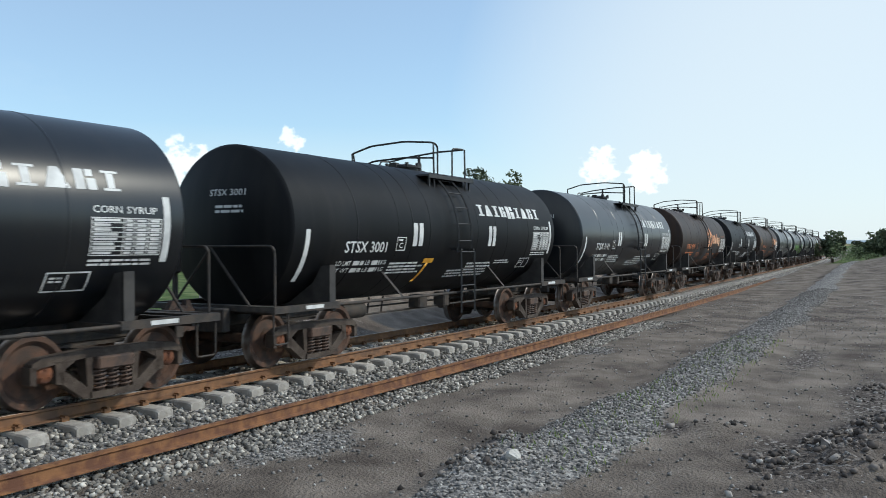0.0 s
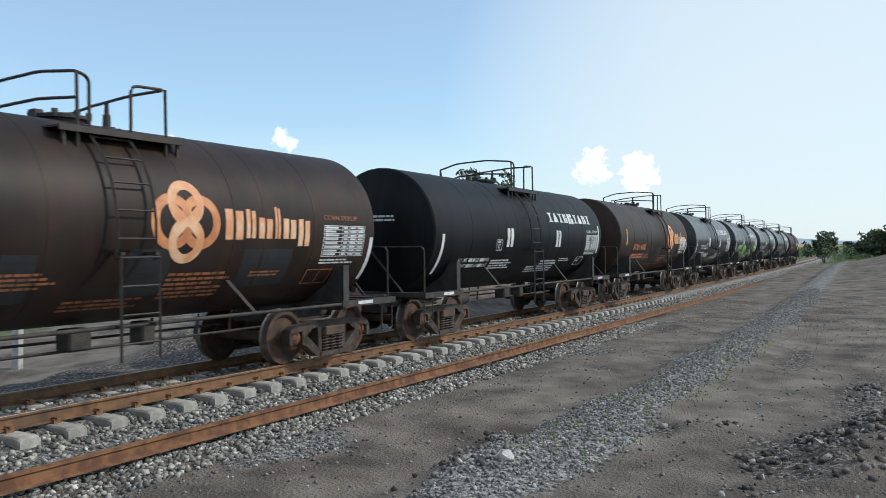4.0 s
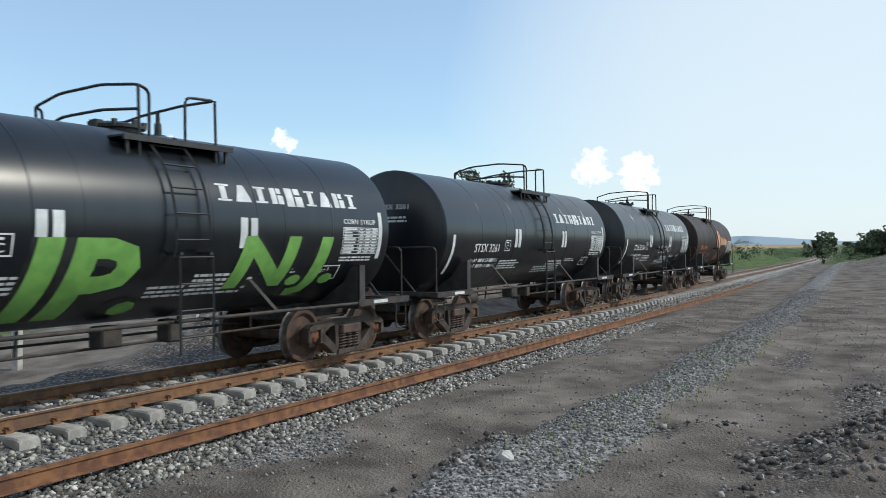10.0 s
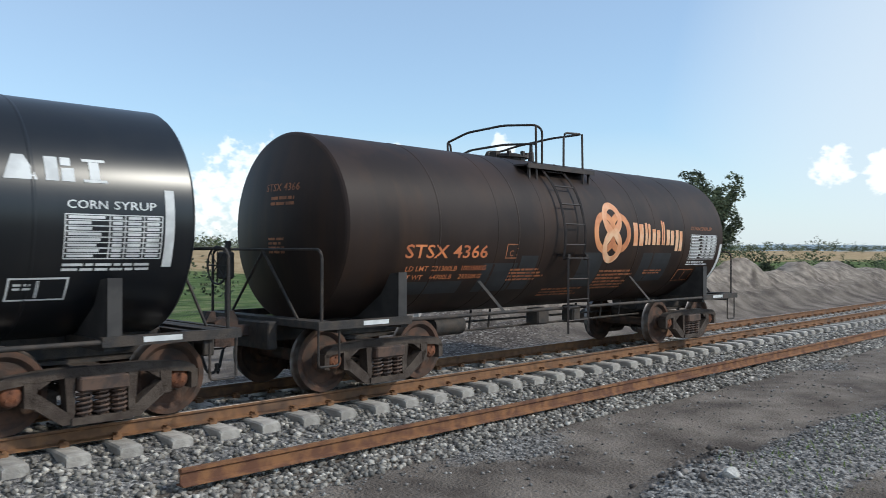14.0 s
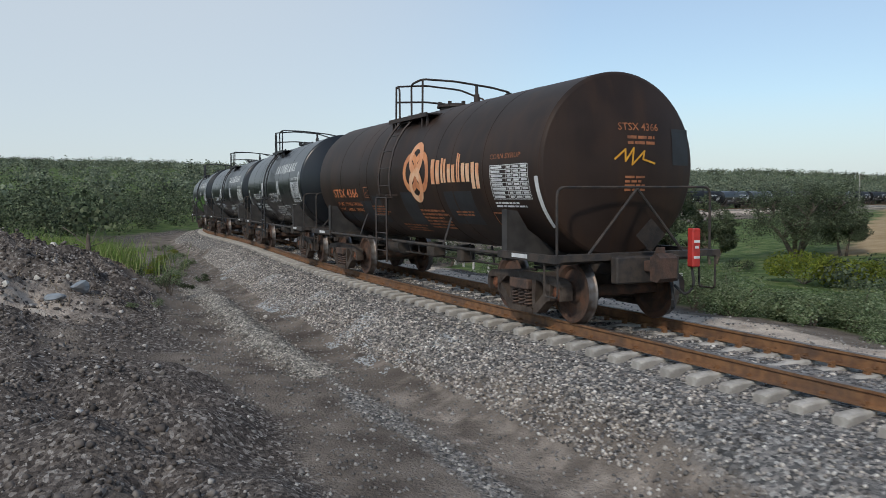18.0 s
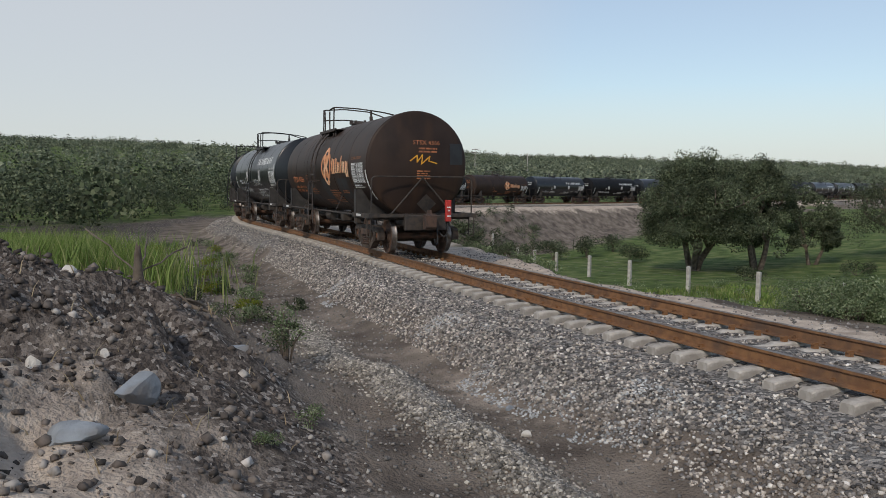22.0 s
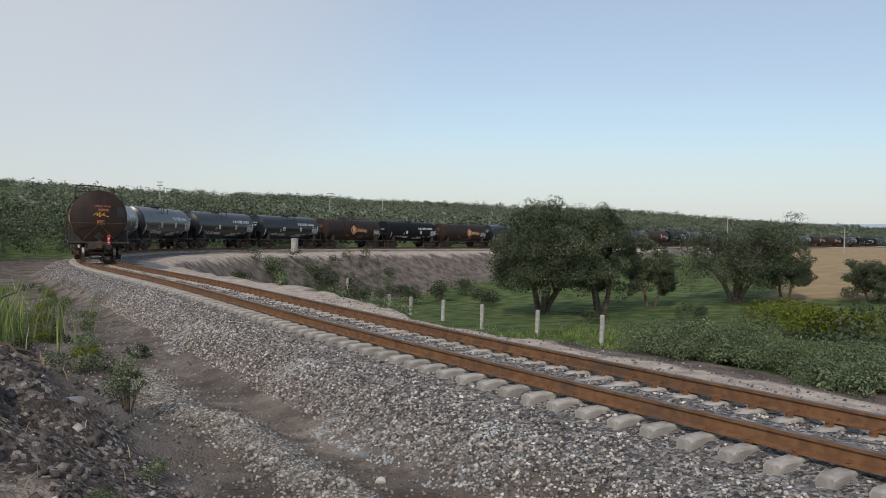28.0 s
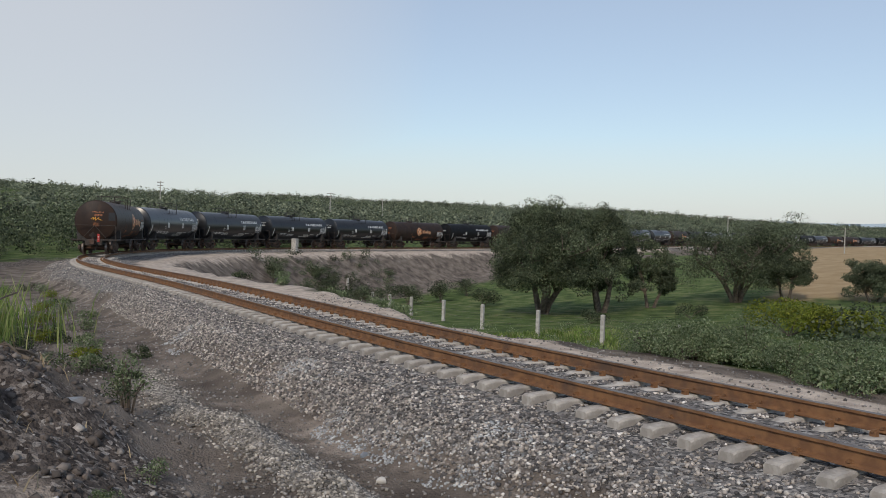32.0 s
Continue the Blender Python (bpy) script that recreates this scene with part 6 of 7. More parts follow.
# bearing (right of the view, per metre of depth), depth, height, width
for i, (b, depth, tall, wide, stems, n, leaf) in enumerate((
        (0.122, 72, 9.8, 11.0, 4, 85000, 0.1), (0.192, 73, 9.4, 7.6, 3, 50000, 0.1), (0.252, 76, 6.6, 4.8, 2, 16000, 0.1), (0.355, 76, 7.6, 11.5, 4, 36000, 0.09), (0.415, 74, 5.4, 5.0, 2, 26000, 0.07),
        (0.52, 70, 3.6, 5.6, 2, 24000, 0.08), (0.60, 74, 6.5, 7.5, 2, 20000, 0.09))):
    x, y = seen_from_end(b, 0, depth)
    tree(x, y, tall, wide, 40 + i, n, leaf, stems, base=0.1, dome=(150, 110, 40, 70, 40, 40, 40)[i])
tree(37.1, 9.3, 5.5, 4.6, 71, 9000, 0.1, 2, label="small mesquite tree behind the dirt berm")
for i, (x, y, t, w) in enumerate(((70, 22, 2.0, 3.6), (118, 2.4, 4.3, 4.8), (115, -1.9, 2.6, 3.4), (152, 28, 2.4, 4.5), (96, -6.5, 3.0, 6.5), (104, -4.6, 2.2, 4.5))):
    tree(x, y, t, w, 90 + i, 2600, 0.24, 2, label="dark green tree at the edge of the yard", base=0.2)

for b, depth, tall, wide, n, leaf, ink, label in (
        (0.42, 52, 2.4, 6.5, 5000, 0.1, "bright", "bright yellow-green bush above the meadow"), (0.5, 50, 1.9, 5.0, 3500, 0.1, "bright", "bright yellow-green bush above the meadow"),
        (-0.203, 80, 2.2, 2.4, 1500, 0.09, "leaves", "dark green bush on the embankment"), (-0.13, 88, 2.6, 3.0, 1500, 0.1, "leaves", "dark green bush on the embankment"), (-0.145, 90, 2.0, 2.2, 900, 0.1, "leaves", "dark green bush on the embankment"),
        (-0.1, 84, 2.6, 3.4, 1600, 0.1, "leaves", "dark green bush at the foot of the embankment"), (-0.24, 74, 1.0, 2.2, 700, 0.08, "scrub", "low bush on the embankment"),
        (0.0, 90, 2.4, 3.4, 1500, 0.1, "leaves", "dark green bush in the valley"), (-0.04, 88, 2.2, 3.0, 1400, 0.1, "leaves", "dark green bush in the valley"), (0.05, 84, 1.9, 3.6, 1400, 0.1, "scrub", "grey-green bush in the valley"),
        (0.03, 96, 2.2, 3.0, 1200, 0.1, "leaves", "dark green bush on the embankment"), (0.18, 60, 1.0, 3.0, 900, 0.08, "scrub", "grey-green bush in the valley"), (0.3, 66, 1.2, 3.4, 900, 0.08, "scrub", "grey-green bush in the valley")):
    x, y = seen_from_end(b, 0, depth)
    bush(x, y, tall, wide, n, leaf, ink, label)

# weeds along the edge of the sandy strip
for i in range(104):
    s = 16 + 13.5 * random.random() if i < 84 else -2 + 18 * random.random()
    p = beside(s, random.uniform(4.9, 7.1), 0)
    bush(p.x, p.y, random.uniform(0.5, 1.1), random.uniform(0.9, 1.8), 2200, random.uniform(0.02, 0.032), "weeds", "leafy green weeds at the edge of the sandy strip", 0.05, 7)
for i in range(26):
    p = beside(random.uniform(24, 50), random.uniform(4.4, 6.5), 0)
    bush(p.x, p.y, random.uniform(0.35, 0.7), random.uniform(0.7, 1.4), 260, 0.05, "weeds", "low weeds at the edge of the sandy strip", 0.05, 5)

for i in range(34):
    p = beside(random.uniform(31, 56), random.uniform(-6.2, -3.4), 0)
    bush(p.x, p.y, random.uniform(0.2, 0.5), random.uniform(0.6, 1.5), 420, 0.03, random.choice(("scrub", "weeds", "bright")), "low green and yellow weeds on the verge", 0.04, 6)

# by the mound: shrub, tall grass and scrub
bush(*at_end(-24.2, -5.65), 0.95, 0.6, 700, 0.022, "weeds", "feathery green shrub beside the rubble mound", 0.0, 11)
bush(*at_end(-23.6, -5.9), 0.45, 0.5, 500, 0.018, "scrub", "feathery green shrub beside the rubble mound", 0.0, 7)
for x, y, t, w in ((-20.6, -6.3, 0.3, 0.45), (-30.5, -5.6, 0.3, 1.2), (-34, -5.4, 0.35, 1.5), (-27.5, -6.0, 0.25, 0.9), (-19.8, -6.9, 0.2, 0.35)):
    bush(*at_end(x, y), t * 0.7, w, 420, 0.014, "weeds", "low green weed on the stony ground", 0.0, 6)
n = 26000
gx, gy = at_end(RNG.normal(-36.2, 2.3, n), RNG.normal(-9.6, 1.5, n))
blades("tall_grass", gx, gy, 1.35, "blades", "tall green grass behind the rubble mound", 0.3)
n = 9000
gx, gy = band(32, 62, -11.5, -4.6, n)
keep = cover(gx, gy)[0] > 0.3
gx, gy = gx[keep], gy[keep]
blades("verge_grass", gx, gy, 0.35, "blades", "green and yellow grass tufts on the verge", 0.5)
n = 260
gx, gy = at_end(RNG.normal(-22.5, 3.0, n), RNG.normal(-8.4, 1.3, n))
blades("dry_stalks", gx, gy, 0.2, "straw", "dry stalks and roots on the rubble mound", 0.9, 0.006)
n = 22000
gx, gy = band(20, 60, 9.5, 30, n)
blades("meadow_grass", gx, gy, 0.35, "blades", "green meadow grass in the valley", 0.4, 0.03)
n = 700
gx, gy = band(-22, -8, -7.2, -5.9, n)
blades("track_weeds", gx, gy, 0.12, "blades", "small weeds among the gravel", 0.6, 0.006)

for i, (x, y, size, squash, ink) in enumerate(((-19.7, -8.4, 0.28, 0.4, "rock"), (-20.36, -7.9, 0.24, 0.95, "rock"), (-22.2, -6.7, 0.22, 0.6, "rock"), (-21.0, -8.7, 0.11, 0.8, "white_rock"), (-21.3, -8.1, 0.09, 0.8, "white_rock"), (-22.4, -7.6, 0.1, 0.8, "white_rock"), (-19.2, -9.2, 0.1, 0.8, "white_rock"), (-23.0, -8.4, 0.13, 0.8, "white_rock"), (-18.4, -10.1, 0.12, 0.8, "white_rock"), (-21.6, -9.9, 0.14, 0.7, "white_rock"),
                                               (-19.7, -10.4, 0.16, 0.7, "white_rock"), (-25.0, -9.6, 0.15, 0.7, "white_rock"), (-20.6, -3.9, 0.09, 0.6, "white_rock"), (-21.5, -3.6, 0.07, 0.7, "rock"), (8.0, -6.2, 0.11, 0.75, "white_rock"), (10.4, -9.0, 0.14, 0.7, "dark_stones"), (13.0, -9.9, 0.16, 0.7, "dark_stones"))):
    boulder(*(at_end(x, y) if x < 0 else (x, y)), size, squash, M[ink], {"rock": "flat blue-grey rock lying on the rubble mound", "white_rock": "small pale rock lying on the dirt"}.get(ink, "dark clod of earth lying in the yard"), i + 3)



def tree_stump(x, y):
    """A broken stump with bare roots and a fallen branch."""
    z = float(height(np.array([x]), np.array([y]))[0])
    top = new("tree_stump")
    top.matrix_basis = pose(x, y, z)
    rnd = random.Random(12)
    bm = bmesh.new()
    rings = []
    for h, r in ((-0.1, 0.13), (0.05, 0.085), (0.22, 0.055), (0.38, 0.045), (0.46, 0.03)):
        rings.append([bm.verts.new((r * rnd.uniform(0.8, 1.2) * math.cos(2 * math.pi * k / 9) + 0.06 * h, r * rnd.uniform(0.8, 1.2) * math.sin(2 * math.pi * k / 9), h + (rnd.uniform(-0.05, 0.09) if h > 0.45 else 0))) for k in range(9)])
    for a, b in zip(rings, rings[1:]):
        for k in range(9):
            bm.faces.new((a[k], a[(k + 1) % 9], b[(k + 1) % 9], b[k]))
    bm.faces.new(rings[-1])
    part("trunk", bm, M["bark"], top, smooth=50)
    for i in range(12):
        a = rnd.uniform(-0.6, 1.9)
        pts, p = [], Vector((0.1 * math.cos(a), 0.1 * math.sin(a), 0.05))
        for k in range(6):
            pts.append(p.copy())
            q = p + Vector((math.cos(a), math.sin(a), 0)) * rnd.uniform(0.1, 0.22)
            g = float(height(np.array([x + q.x]), np.array([y + q.y]))[0]) - z
            p = Vector((q.x, q.y, g + rnd.uniform(0.0, 0.07)))
            a += rnd.uniform(-0.35, 0.35)
        bm = bmesh.new()
        tube(bm, pts, rnd.uniform(0.008, 0.02), 5)
        part("root", bm, M["bark"], top)
    for a0, long, lift in ((2.9, 1.6, 0.4), (2.4, 1.1, 0.25), (3.5, 1.3, 0.5)):
        pts = [Vector((0.05 + long * k / 5 * math.cos(a0) + rnd.uniform(-0.04, 0.04), long * k / 5 * math.sin(a0) + rnd.uniform(-0.04, 0.04), 0.15 + lift * k / 5)) for k in range(6)]
        bm = bmesh.new()
        tube(bm, pts, 0.011, 5)
        part("branch", bm, M["bark"], top)
    return tagged(top, "broken grey-brown tree stump with bare roots on the mound", "tree stump")


tree_stump(*at_end(-23.9, -7.6))


# ---- fence ----
def fence_post(x, y, tall, ink="post", lean=0.0):
    z = float(height(np.array([x]), np.array([y]))[0])
    bm = bmesh.new()
    box(bm, -0.11, 0.11, -0.11, 0.11, -0.3, tall, bevel=0.015)
    box(bm, -0.08, 0.08, -0.08, 0.08, tall - 0.001, tall + 0.02, bevel=0.01)
    ob = part("fence_post", bm, M[ink])
    ob.matrix_basis = pose(x, y, z, lean, lean * 0.6, 20)
    return tagged(ob, "white concrete fence post in the grass" if ink == "post" else "dark wooden fence post in the weeds", "fence post", "fence posts")


TOPS = []
for b, depth, tall, lean in ((-0.113, 92, 1.5, 0), (-0.097, 88, 1.5, 2), (-0.083, 84, 1.5, -2), (-0.062, 76, 1.6, 0), (-0.036, 71, 1.6, 1), (0.003, 64, 1.6, -3), (0.05, 57, 1.7, -4), (0.117, 52, 1.6, 0), (0.195, 47, 1.7, 1), (0.287, 44, 1.6, 0)):
    x, y = seen_from_end(b, 0, depth)
    fence_post(x, y, tall, "post", lean)
    TOPS.append(Vector((x, y, float(height(np.array([x]), np.array([y]))[0]) + tall)))
for b, depth in ((0.235, 45), (0.337, 43)):
    fence_post(*seen_from_end(b, 0, depth), 1.1, "wood", 3)
for i in range(14):
    p = beside(-14 - 7 * i, 11.5 + 0.4 * math.sin(i), 0)
    fence_post(p.x, p.y, 1.5, "post", random.uniform(-3, 3))
for drop in (0.2, 0.6, 1.0):
    strand = new("fence_wire")
    for a, b in zip(TOPS, TOPS[1:]):
        bm = bmesh.new()
        tube(bm, [a - Vector((0, 0, drop)), (a + b) / 2 - Vector((0, 0, drop + 0.06)), b - Vector((0, 0, drop))], 0.006, 3)
        part("wire_span", bm, M["wire"], strand)
    tagged(strand, "thin rusty wire strung along the fence posts", "wire")


# ---- the loose rail in the yard ----
def loose_rail():
    bm = bmesh.new()
    rings = []
    for s in np.linspace(-3.95, -62.0, 60):
        rings.append([bm.verts.new(beside(s, -2.42 - 0.05 * math.sin(s / 9) + a, b - 0.235)) for a, b in RAIL[:6] + [(0.035, 0.0), (-0.035, 0.0)] + RAIL[8:]])
    k = len(rings[0])
    for a, b in zip(rings, rings[1:]):
        for i in range(k):
            bm.faces.new((a[i], a[(i + 1) % k], b[(i + 1) % k], b[i]))
    bm.faces.new(rings[0][::-1]), bm.faces.new(rings[-1])
    bmesh.ops.recalc_face_normals(bm, faces=bm.faces)
    return tagged(part("loose_rail", bm, M["old_rail"], None, smooth=35), "long rusty brown spare rail lying on the gravel", "rail")


loose_rail()


# ---- poles, culvert ----
def power_pole(x, y, tall):
    z = float(height(np.array([x]), np.array([y]))[0])
    top = new("power_pole")
    top.matrix_basis = pose(x, y, z, 0, 0, 25)
    bm = bmesh.new()
    lathe(bm, [(-0.5, 0.17), (tall, 0.1)], 8, Matrix.Rotation(radians(-90), 4, "Y"))
    part("pole", bm, M["post"], top, smooth=50)
    for dz in (0.3, 1.2):
        bm = bmesh.new()
        box(bm, -1.1, 1.1, -0.06, 0.06, tall - dz - 0.06, tall - dz + 0.06)
        arm = part("crossarm", bm, M["wood"], top)
        for u in (-1.0, -0.5, 0.5, 1.0):
            bm = bmesh.new()
            lathe(bm, [(tall - dz + 0.06, 0.04), (tall - dz + 0.2, 0.05), (tall - dz + 0.25, 0.02)], 6, Matrix.Translation((u, 0, 0)) @ Matrix.Rotation(radians(-90), 4, "Y"))
            part("insulator", bm, M["wire"], arm)
    return tagged(top, "concrete power pole with wooden crossarms on the hill", "power pole", "power poles")


for b, depth, tall in ((-0.136, 250, 9.0), (-0.073, 262, 8.5), (-0.34, 230, 8.5), (0.342, 235, 9.0), (0.38, 300, 8), (0.483, 215, 6.5)):
    power_pole(*seen_from_end(b, 0, depth), tall)


def culvert():
    top = new("culvert")
    s = 119.0
    p = beside(s, 3.0, 0)
    top.matrix_basis = pose(p.x, p.y, p.z, 0, 0, math.degrees(line(s)[2]))
    bm = bmesh.new()
    box(bm, -0.3, 0.3, -0.3, 0.3, -1.6, 1.15, bevel=0.03)
    part("pillar", bm, M["post"], top)
    rnd = random.Random(4)
    for row in range(4):
        for i in range(8):
            bm = bmesh.new()
            a = -4.2 + i * 0.48 + (row % 2) * 0.2
            box(bm, a, a + 0.42, -0.9 + rnd.uniform(-0.05, 0.05), -0.3, -1.9 + row * 0.4, -1.53 + row * 0.4, bevel=0.05)
            part("stone", bm, M["masonry"], top)
    return tagged(top, "rubble stone culvert headwall with concrete pillar by the track", "culvert")


culvert()


# ---- scrub on the hills and beyond ----
def scrub_belt(name, places, sizes, count, leaf, label, ink="scrub"):
    """Many low bushes and trees, far off."""
    z = height(places[:, 0], places[:, 1])
    n = len(places)
    lobes = 5
    c = RNG.normal(0, 0.32, (n, lobes, 3))
    c[:, :, 2] = np.abs(c[:, :, 2]) * 0.7 + 0.4
    c = c * sizes[:, None, None] + np.concatenate([places, z[:, None]], 1)[:, None, :]
    total = n * count
    pick = RNG.integers(0, lobes, (n, count))
    d = RNG.normal(size=(n, count, 3))
    d /= np.linalg.norm(d, axis=2, keepdims=True)
    p = c[np.arange(n)[:, None], pick] + d * (RNG.uniform(0.4, 1, (n, count, 1)) ** 0.5) * sizes[:, None, None] * np.array([0.42, 0.42, 0.36])
    p = p.reshape(-1, 3)
    size = np.repeat(sizes, count)[:, None] * leaf
    a, b = facing(d.reshape(-1, 3) + np.array([0, 0, 0.3]), 0.4)
    a, b = a * size, b * size * 0.7
    v = np.stack([p - a, p - b, p + a, p + b], 1).reshape(-1, 3)
    return tagged(new(name, mesh_of(name, v, np.arange(4 * total).reshape(-1, 4), M[ink])), label, "scrub", kind="stuff")


def hill_places(n, lo, hi, s0=70, s1=520):
    s, o = RNG.uniform(s0, s1, n), -(lo + (hi - lo) * RNG.uniform(0, 1, n) ** 1.3)
    return np.array([beside(a, b, 0)[:2] for a, b in zip(s, o)])


near_scrub = hill_places(2600, 8, 80, 66, 600)
scrub_belt("hill_scrub", near_scrub, RNG.uniform(0.7, 2.0, len(near_scrub)) * RNG.choice([1.0, 1.0, 1.0, 2.0], len(near_scrub)), 110, 0.06, "green thorn scrub on the hillside beyond the curve")
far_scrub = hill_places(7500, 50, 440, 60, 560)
scrub_belt("far_scrub", far_scrub, RNG.uniform(1.6, 2.4, len(far_scrub)) * RNG.choice([1.0, 1.0, 1.5, 2.0], len(far_scrub)), 56, 0.09, "grey-green scrub covering the far hills", "hazed_leaves")
hill_trees = hill_places(150, 10, 40, 64, 150)
scrub_belt("hill_trees", hill_trees, RNG.uniform(2.6, 4.6, len(hill_trees)), 420, 0.035, "dark green thorn trees at the foot of the hill", "leaves")
bank_scrub = np.array([beside(a, b, 0)[:2] for a, b in zip(RNG.uniform(104, 132, 90), RNG.uniform(5.5, 14, 90))])
scrub_belt("embankment_scrub", bank_scrub, RNG.uniform(0.5, 1.5, len(bank_scrub)), 160, 0.06, "green scrub patches on the embankment slope")
meadow = np.array([beside(a, b, 0)[:2] for a, b in zip(RNG.uniform(10, 62, 420), RNG.uniform(7.5, 34, 420))])
scrub_belt("meadow_weeds", meadow, RNG.uniform(0.3, 0.9, len(meadow)), 90, 0.06, "patches of tall weeds in the green meadow", "weeds")
edge = np.stack([RNG.uniform(105, 380, 420), RNG.uniform(0, 1, 420)], 1)
edge = np.stack([edge[:, 0], edge[:, 0] * (0.035 + 0.12 * edge[:, 1]) - 10.6], 1)
edge = edge[np.abs(nearest(edge[:, 0], edge[:, 1])[1]) > 4]
scrub_belt("yard_edge_scrub", edge, RNG.uniform(0.8, 2.4, len(edge)), 110, 0.06, "yellow-green scrub beyond the end of the yard", "weeds")
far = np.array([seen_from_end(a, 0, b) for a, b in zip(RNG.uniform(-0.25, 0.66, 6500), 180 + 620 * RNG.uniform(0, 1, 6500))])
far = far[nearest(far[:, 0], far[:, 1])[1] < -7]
scrub_belt("plain_scrub", far, RNG.uniform(1.6, 2.6, len(far)) * RNG.choice([1.0, 1.0, 1.5, 2.0], len(far)), 48, 0.1, "grey-green scrub on the plain behind the train", "hazed_leaves")
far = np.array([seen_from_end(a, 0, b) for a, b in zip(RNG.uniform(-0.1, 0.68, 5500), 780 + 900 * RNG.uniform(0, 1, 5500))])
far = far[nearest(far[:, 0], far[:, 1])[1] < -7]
scrub_belt("horizon_scrub", far, RNG.uniform(3.5, 7.0, len(far)), 26, 0.13, "hazy grey-green scrub towards the horizon", "hazed_leaves")
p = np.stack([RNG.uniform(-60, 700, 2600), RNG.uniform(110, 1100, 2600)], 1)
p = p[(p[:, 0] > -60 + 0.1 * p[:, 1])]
scrub_belt("valley_scrub", p, RNG.uniform(1.8, 4.2, len(p)), 44, 0.1, "green scrub on the plain beyond the valley", "hazed_leaves")
p = np.stack([RNG.uniform(60, 420, 260), RNG.uniform(12, 120, 260)], 1)
p = p[nearest(p[:, 0], p[:, 1])[1] > 10]
scrub_belt("track_scrub", p, RNG.uniform(1.2, 3.2, len(p)), 80, 0.08, "green and yellow scrub along the far side of the track")
p = np.stack([RNG.uniform(-45, 30, 90), RNG.uniform(34, 62, 90)], 1)
scrub_belt("meadow_scrub", p, RNG.uniform(1.0, 2.6, len(p)), 160, 0.06, "dark green bushes beyond the meadow", "leaves")


# ---- distance: mountains, town, clouds ----
def ridge(name, az0, az1, dist, low, peaks, label):
    """A far mountain chain along part of the horizon."""
    n = 90
    bm = bmesh.new()
    rows = []
    for i in range(n + 1):
        k = i / n
        a = radians(az0 + (az1 - az0) * k)
        h = low * math.sin(math.pi * k) ** 0.5
        for c, w, t in peaks:
            h += t * math.exp(-((k - c) / w) ** 2)
        h *= 1 + 0.08 * noise.noise(Vector((k * 25, 0, dist)))
        x, y = dist * math.cos(a), dist * math.sin(a)
        rows.append((bm.verts.new((x, y, -60)), bm.verts.new((x * 1.03, y * 1.03, h)), bm.verts.new((x * 1.12, y * 1.12, -60))))
    for p, q in zip(rows, rows[1:]):
        bm.faces.new((p[0], q[0], q[1], p[1])), bm.faces.new((p[1], q[1], q[2], p[2]))
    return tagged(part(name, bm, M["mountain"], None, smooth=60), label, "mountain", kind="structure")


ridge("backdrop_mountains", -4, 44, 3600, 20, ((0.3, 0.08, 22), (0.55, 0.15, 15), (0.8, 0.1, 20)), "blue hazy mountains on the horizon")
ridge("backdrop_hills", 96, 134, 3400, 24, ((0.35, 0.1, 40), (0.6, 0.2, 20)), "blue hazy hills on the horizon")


def town():
    """Far houses in the haze, which is painted into their blue-grey colour."""
    rnd = random.Random(8)
    for i in range(26):
        b, depth = rnd.uniform(0.36, 0.5), rnd.uniform(1700, 1800)
        x, y = seen_from_end(b, 0, depth)
        bm = bmesh.new()
        w, h = rnd.uniform(4, 13), rnd.uniform(6, 17)
        box(bm, -w / 2, w / 2, -5, 5, -12, h)
        box(bm, -w / 4, w / 4, -3, 3, h, h + rnd.uniform(0.3, 1))
        ob = part("far_building", bm, M["town"])
        ob.matrix_basis = pose(x, y, float(height(np.array([x]), np.array([y]))[0]), 0, 0, rnd.uniform(0, 90))
        tagged(ob, "distant pale building in the haze", "building", "far town")


town()


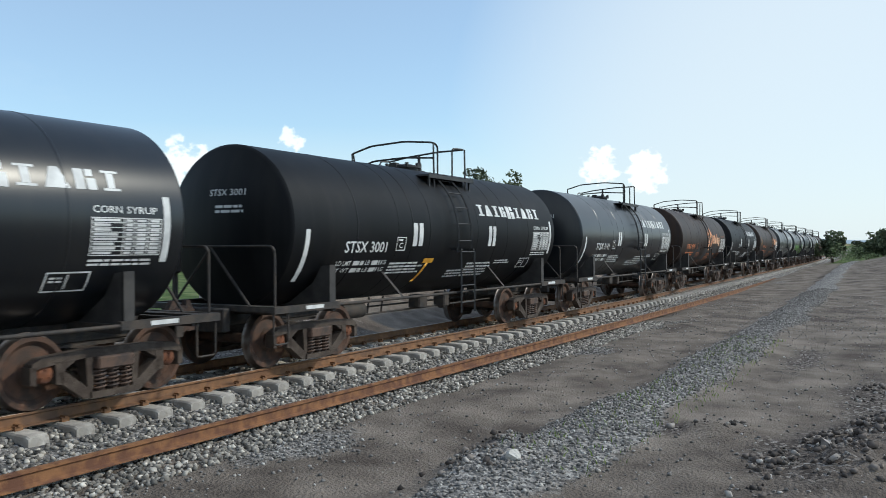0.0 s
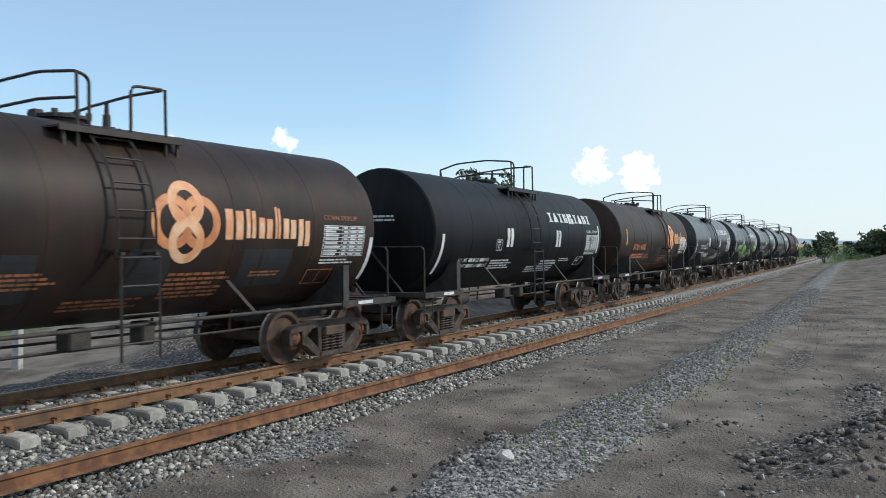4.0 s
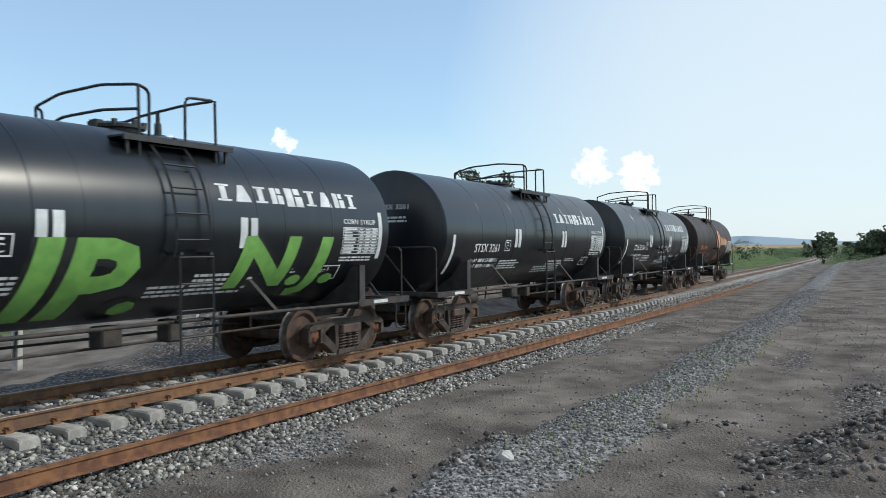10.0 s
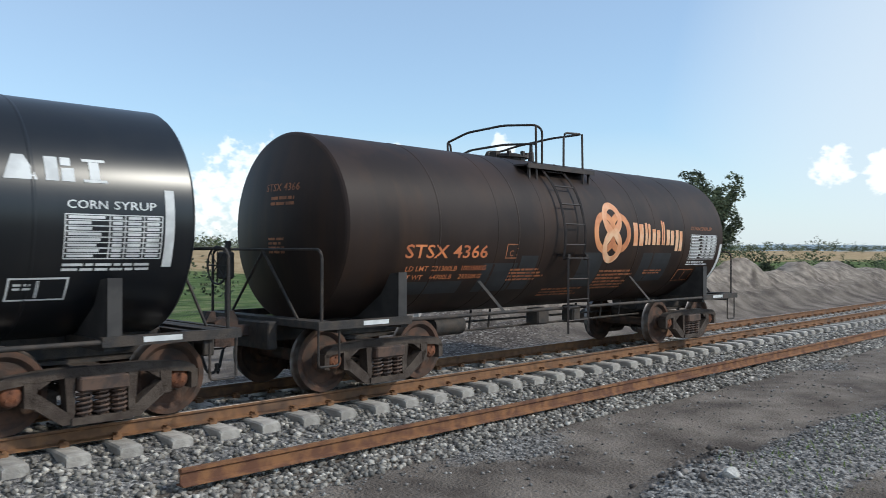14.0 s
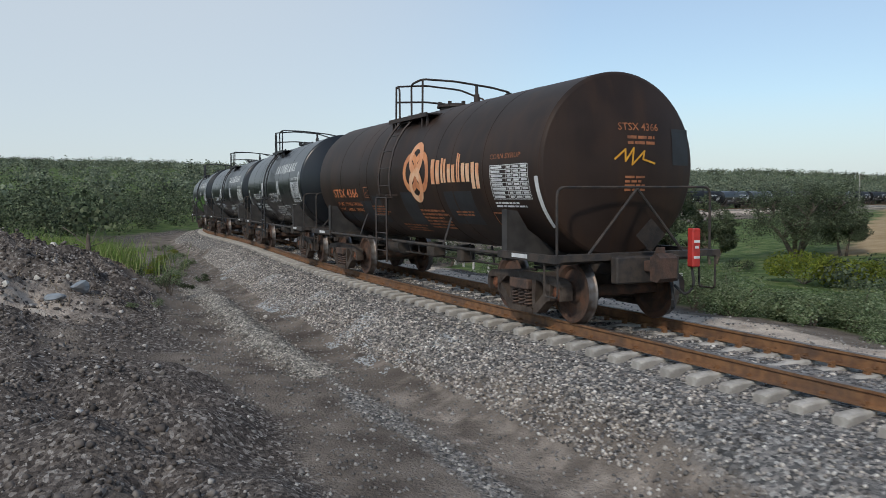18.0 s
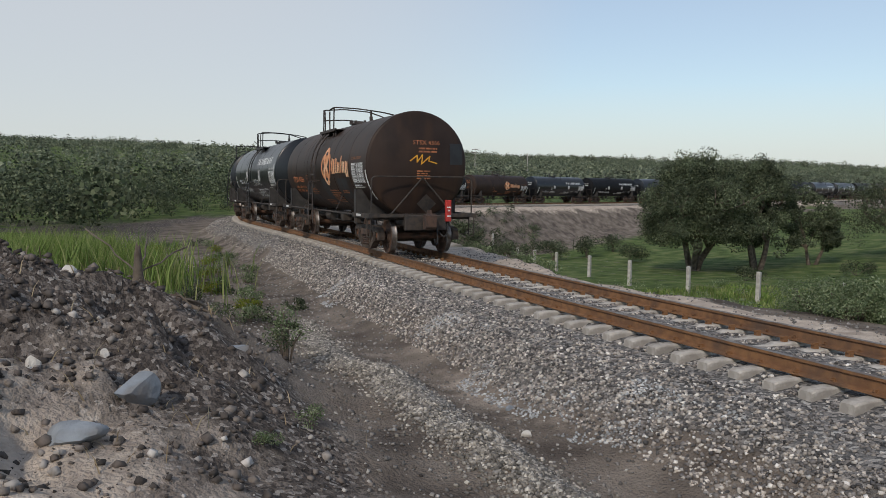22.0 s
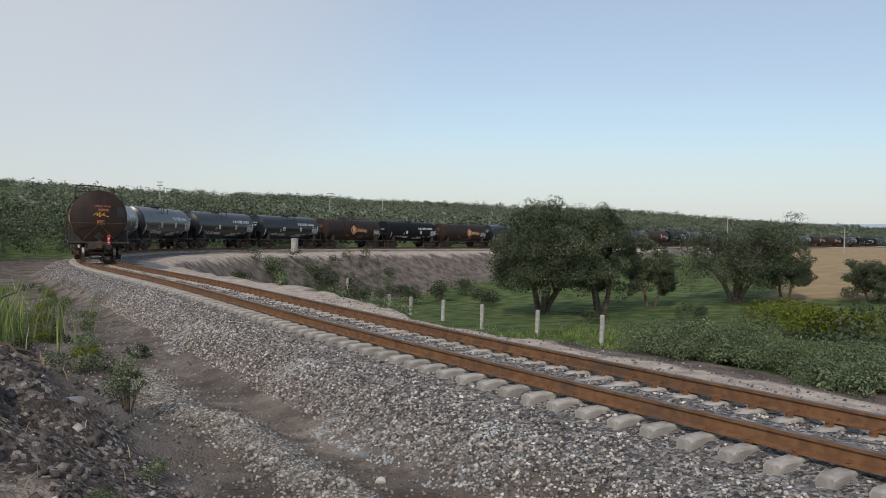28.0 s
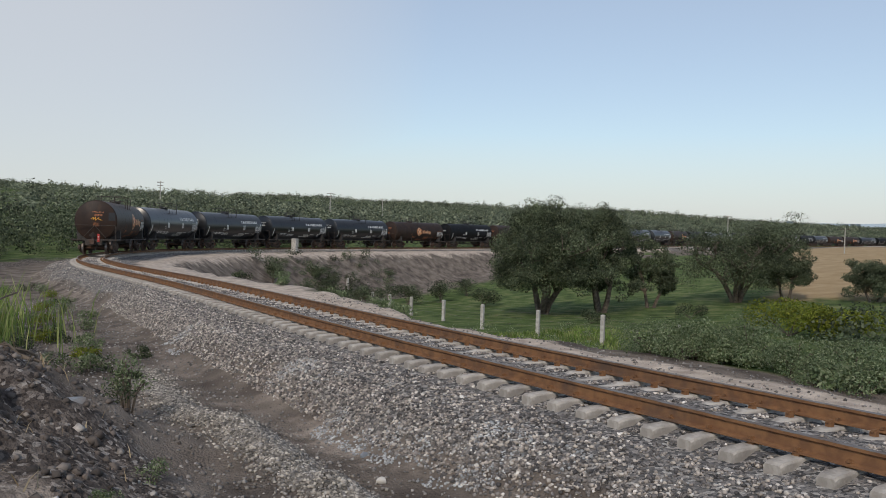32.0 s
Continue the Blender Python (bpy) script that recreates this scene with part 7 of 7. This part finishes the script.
# ---- ties ----
def place_ties():
    """Single ties along the stretch that the camera passes, the rest joined."""
    s = -34.0
    while s < 78:
        ob = new("tie", TIE)
        ob.parent = track
        ob.matrix_basis = at_line(s) @ pose(0, random.uniform(-0.02, 0.02), random.uniform(-0.008, 0.004), 0, 0, random.uniform(-0.8, 0.8)) @ Matrix.Diagonal((1.0 if s < 8 else 0.66, 0.95 if s < 8 else 0.89, 1.0, 1.0))
        s += 0.6 if s < 8 else 0.48
    verts, faces = [], []
    base = [v.co.copy() for v in TIE.vertices]
    polys = [tuple(p.vertices) for p in TIE.polygons]
    for s in [*np.arange(-300, -34, 0.6), *np.arange(78, 330, 0.6)]:
        m, n = at_line(s), len(verts)
        verts += [m @ v for v in base]
        faces += [tuple(n + i for i in p) for p in polys]
    me = bpy.data.meshes.new("far_ties")
    me.from_pydata(verts, [], faces)
    me.materials.append(M["concrete"])
    ob = tagged(new("far_ties", me), kind="stuff")
    ob.parent = track


place_ties()


# ---- what moves ----
def car_pose(k, t):
    """Each car stands on its two bogies."""
    s = run(t) - 15.9 - CAR * k
    a, b = beside(s + 4.5, 0, 0), beside(s - 4.5, 0, 0)
    mid, way = (a + b) / 2, a - b
    return pose(mid.x, mid.y, mid.z, 0, math.degrees(math.atan2(way.z, Vector((way.x, way.y)).length)), math.degrees(math.atan2(way.y, way.x)) - 180)


def motions():
    times = [i * 0.25 for i in range(129)]
    for k, car in CARS.items():
        walk(car, [(t, car_pose(k, t)) for t in times])
    # all wheels roll alike, so one set of keys serves every wheel at the same end of its bogie
    rolls = []
    t = 0.0
    while t < 32.0:
        rolls.append(t)
        t += 2 / 30 if t < 18.5 else 4 / 30
    rolls.append(32.0)
    keyed = {}
    for w in [o for o in scene.objects if o.name.startswith("wheelset")]:
        x = round(w.location.x, 3)
        if x not in keyed:
            walk(w, [(t, pose(x, 0, WHEEL_R, 0, math.degrees(-run(t) / WHEEL_R) % 360, 0)) for t in rolls])
            keyed[x] = w
        else:
            w.rotation_mode = "QUATERNION"
            w.animation_data_create()
            w.animation_data.action = keyed[x].animation_data.action
            w.animation_data.action_slot = keyed[x].animation_data.action_slot


motions()
